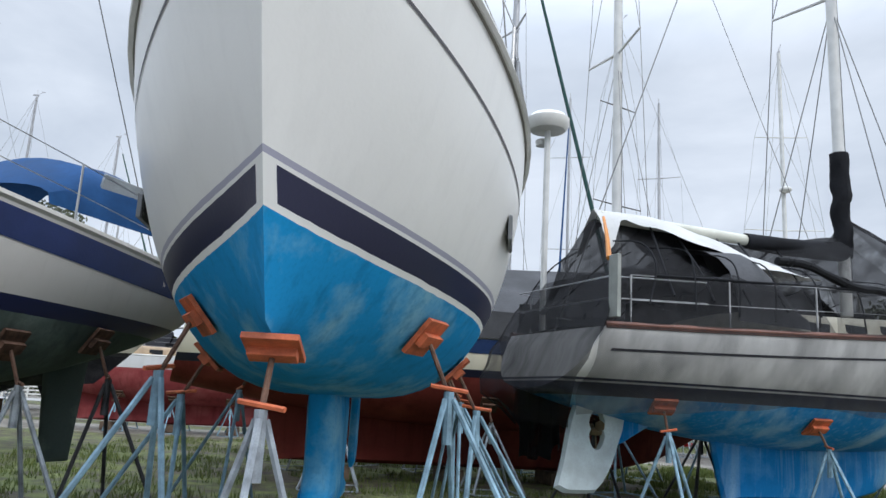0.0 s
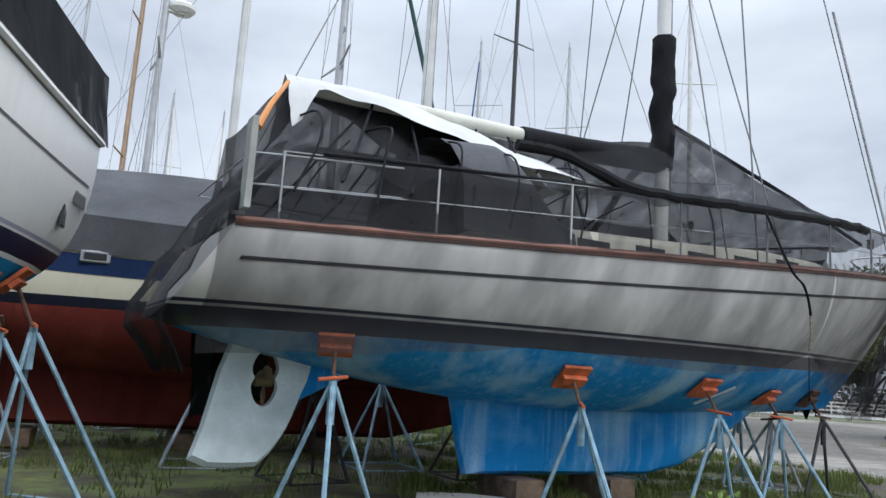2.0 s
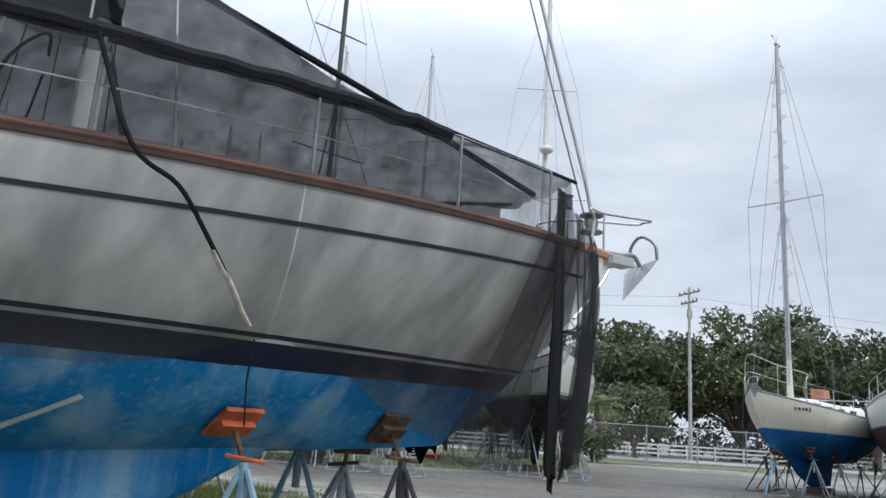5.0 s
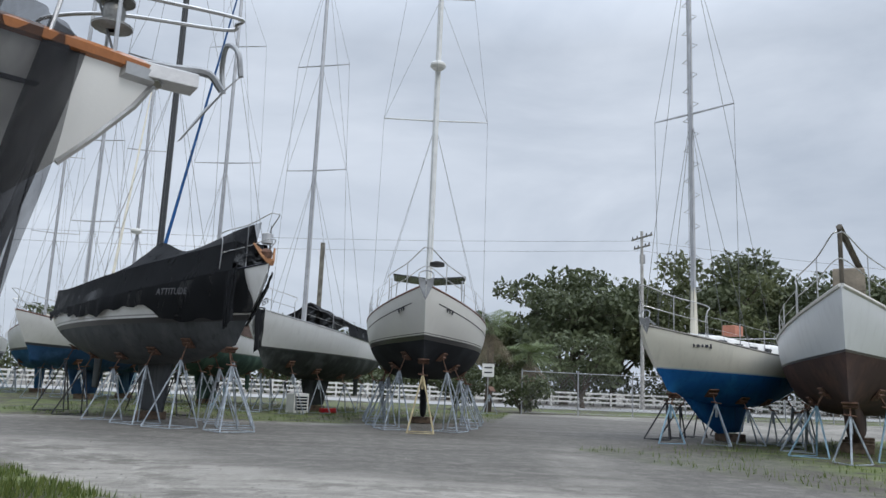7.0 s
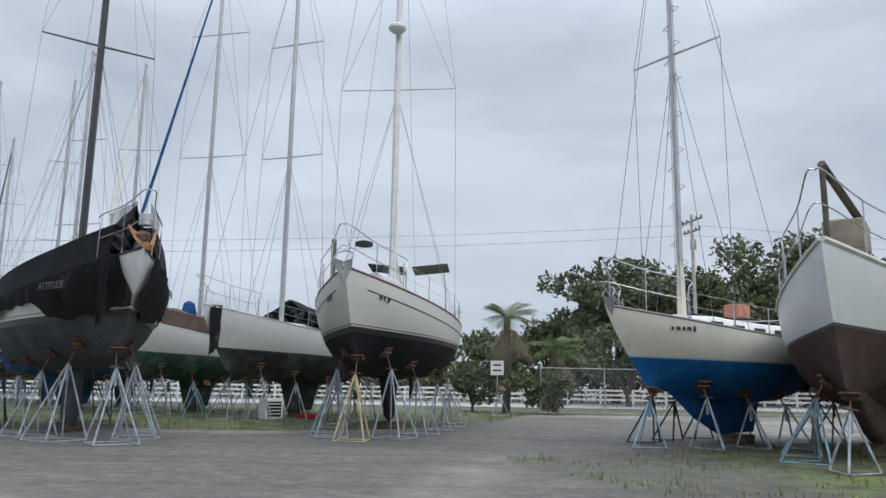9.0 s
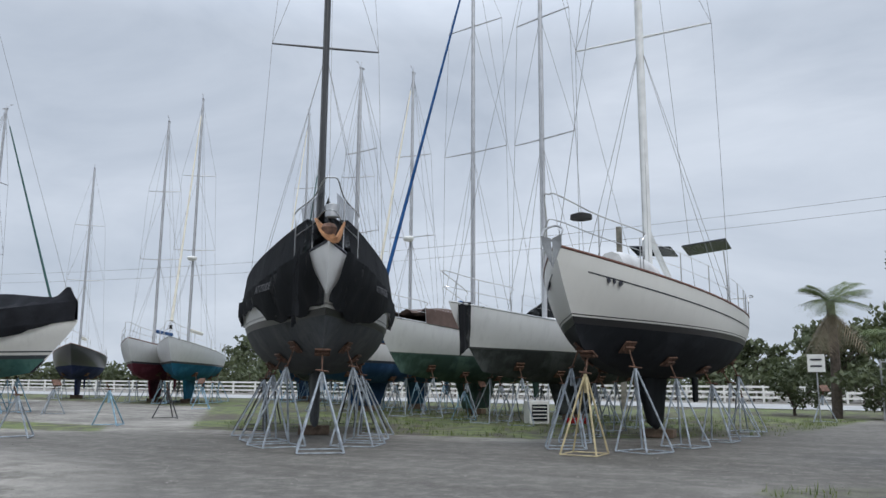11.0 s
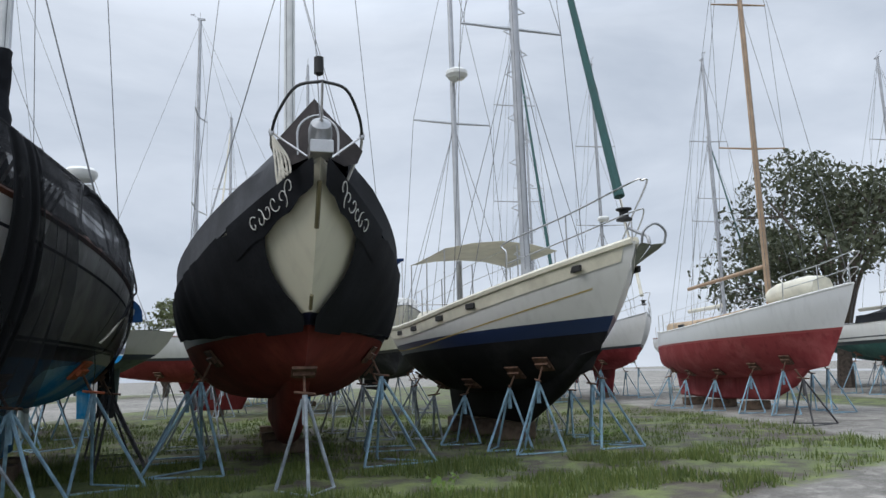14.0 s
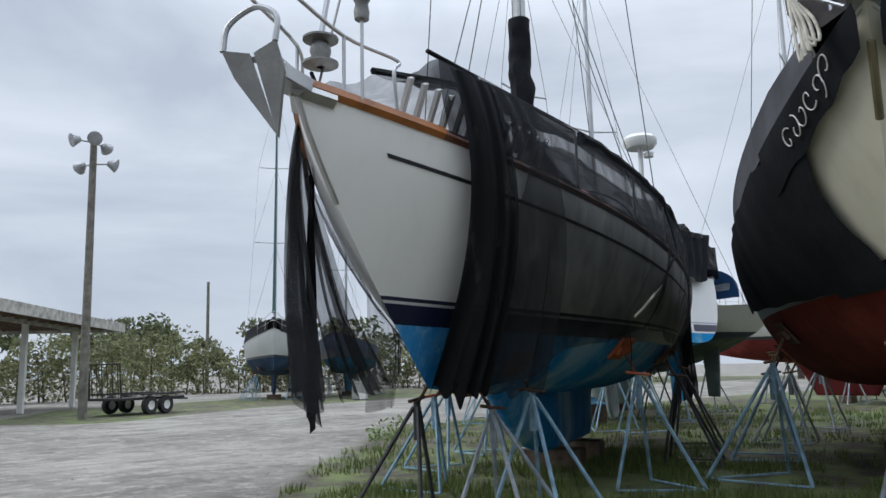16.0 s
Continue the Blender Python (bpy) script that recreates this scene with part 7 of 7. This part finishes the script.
# carport
cp = thing("carport", pose(2.55, -19.1, 0, 0, 0, 58), "weathered flat-roofed carport with pale posts", "carport")
Geo().box((7.5, -3.5, 3.72), (14.9, 6.9, 0.1)).put("roof", paint("stained_roof", (0.36, 0.34, 0.31), 0.8, 0.25, 0, 1.5), cp)
for s in (0, 1):
    Geo().box((7.5, -7.0 * s, 3.68), (15.0, 0.06, 0.42)).put("fascia", paint("stained_fascia", (0.46, 0.44, 0.40), 0.7, 0.35, 0, 3), cp)
    Geo().box((15.0 * s, -3.5, 3.68), (0.06, 6.94, 0.42)).put("fascia", paint("stained_fascia", (0.46, 0.44, 0.40), 0.7, 0.35, 0, 3), cp)
for x in (2.0, 7.5, 13.0):
    for y in (-1.6, -5.4):
        Geo().box((x, y, 1.72), (0.2, 0.2, 3.44)).put("post", PLASW, cp)
for y in (-1.6, -5.4):
    Geo().box((7.5, y, 3.54), (14.6, 0.14, 0.2)).put("beam", paint("stained_fascia", (0.46, 0.44, 0.40), 0.7, 0.35, 0, 3), cp)
for k in range(13):
    Geo().box((0.8 + k * 1.12, -3.5, 3.62), (0.06, 6.8, 0.1)).put("rafter", BLOCK, cp)

# utility trailer
tr = thing("utility_trailer", pose(5.0, -8.6, 0, 0, 0, 28), "low black utility trailer with a mesh ramp gate", "trailer")
Geo().box((0, 0, 0.55), (3.0, 1.5, 0.08)).put("bed", RUBBER, tr)
for s in (1, -1):
    Geo().box((0, 0.76 * s, 0.72), (3.0, 0.05, 0.06)).put("side_rail", RUBBER, tr)
    for x in (-0.35, 0.4):
        w = Geo().lathe((x, 0.92 * s, 0.32), [(0.16, -0.1), (0.3, -0.1), (0.32, -0.05), (0.32, 0.05), (0.3, 0.1), (0.16, 0.1)], 16, Euler((1.5708, 0, 0)).to_matrix()).put("wheel", RUBBER, tr)
        Geo().lathe((x, 0.92 * s, 0.32), [(0.02, -0.07), (0.17, -0.08), (0.17, 0.08), (0.02, 0.07)], 12, Euler((1.5708, 0, 0)).to_matrix()).put("rim", PLASW, w)
    Geo().box((0.02, 0.92 * s, 0.7), (1.5, 0.26, 0.05)).put("mudguard", RUBBER, tr)
g = Geo().tube([(1.5, -0.72, 0.6), (1.62, -0.72, 1.75), (1.62, 0.72, 1.75), (1.5, 0.72, 0.6)], 0.03, 6)
for k in range(6):
    g.tube([(1.5, -0.6 + 0.24 * k, 0.6), (1.62, -0.6 + 0.24 * k, 1.75)], 0.014, 5)
g.put("ramp_gate", RUBBER, tr)
Geo().tube([(-1.5, 0.5, 0.5), (-2.5, 0, 0.45)], 0.035, 6).tube([(-1.5, -0.5, 0.5), (-2.5, 0, 0.45)], 0.035, 6).put("drawbar", RUBBER, tr)

# white air conditioner standing on the ground, and bits near it
ac = thing("air_conditioner", pose(10.3, 40.3, 0, 0, 0, 40), "white boxy air conditioner standing on the grass", "air conditioner")
Geo().box((0, 0, 0.36), (0.65, 0.5, 0.72)).put("case", PLASW, ac)
Geo().box((0, -0.26, 0.36), (0.5, 0.03, 0.5)).put("grille", GLASS, ac)
for k in range(4):
    Geo().box((0, -0.28, 0.2 + 0.11 * k), (0.46, 0.02, 0.03)).put("slat", PLASW, ac)
hs = thing("hose_coil", pose(11.4, 40.9, 0), "coil of red hose lying on the grass", "hose")
Geo().tube([(0.3 * math.cos(a), 0.3 * math.sin(a), 0.03 + 0.008 * a) for a in [k * 0.4 for k in range(48)]], 0.03, 6).put("hose", REDC, hs)

sg = thing("sign", pose(18.3, 46.5, 0, 0, 0, -8), "small white arrow sign on a thin post", "sign")
Geo().tube([(0, 0, 0), (0, 0, 2.1)], 0.025, 6).put("post", GALV, sg)
Geo().box((0, -0.03, 2.0), (0.55, 0.02, 0.6)).put("panel", PLASW, sg)
for z in (2.12, 1.9):
    Geo().box((0, -0.045, z), (0.36, 0.012, 0.06)).put("arrow", INK, sg)

# step ladder behind the red keel, wrapped bundle and pale sheet on the grass
ld = thing("step_ladder", pose(-1.9, 16.6, 0, 0, 0, 20), "white aluminium step ladder leaning under the hulls", "ladder")
for s in (1, -1):
    Geo().tube([(0.0, 0.22 * s, 0), (-0.25, 0.2 * s, 1.25)], 0.025, 6).put("rail", PLASW, ld)
for k in range(4):
    Geo().box((-0.05 - 0.05 * k, 0, 0.25 + 0.27 * k), (0.09, 0.42, 0.03)).put("step", PLASW, ld)
sh = thing("plastic_sheet", pose(4.2, 11.2, 0), "crumpled white plastic sheet lying on the grass", "sheet")
rows = [[(0.28 * i, 0.3 * j, 0.03 + 0.06 * abs(wob(i, j, 2, 0.9)) + 0.02) for j in range(4)] for i in range(5)]
Geo().grid(rows).put("sheet", WTARP, sh)
bk = thing("storage_box", pose(-6.2, -11.5, 0, 0, 0, 20), "white storage box standing at the lane's edge", "box")
Geo().box((0, 0, 0.4), (0.6, 0.5, 0.8)).put("body", PLASW, bk)
Geo().box((0, 0, 0.83), (0.64, 0.54, 0.06)).put("lid", PLASW, bk)

# bare stands stacked in clusters between the rows
hX = Hull(9, 1.4, (2.2, 2.2, 2.5), 1.6, 0.9)
for k, (x, y, a) in enumerate(((-1.0, 26.0, 20), (-0.2, 24.6, 70), (-3.5, 30.8, 10), (-6.5, 32.5, 80), (-4.2, 33.5, 30), (-9.5, 40.8, 20), (12.5, 38.6, 0), (5.5, 41.0, 60), (3.9, 39.0, 15), (15.8, 43.5, 33), (-4.5, 24.0, 12))):
    jack_stand(pose(x, y, 0, 0, 0, a), hX, 0.5, 1, 0.42 + 0.03 * (k % 3), (LEGG, LEGD, LEGB)[k % 3], 3, 0.45, pad=k % 2 == 1)
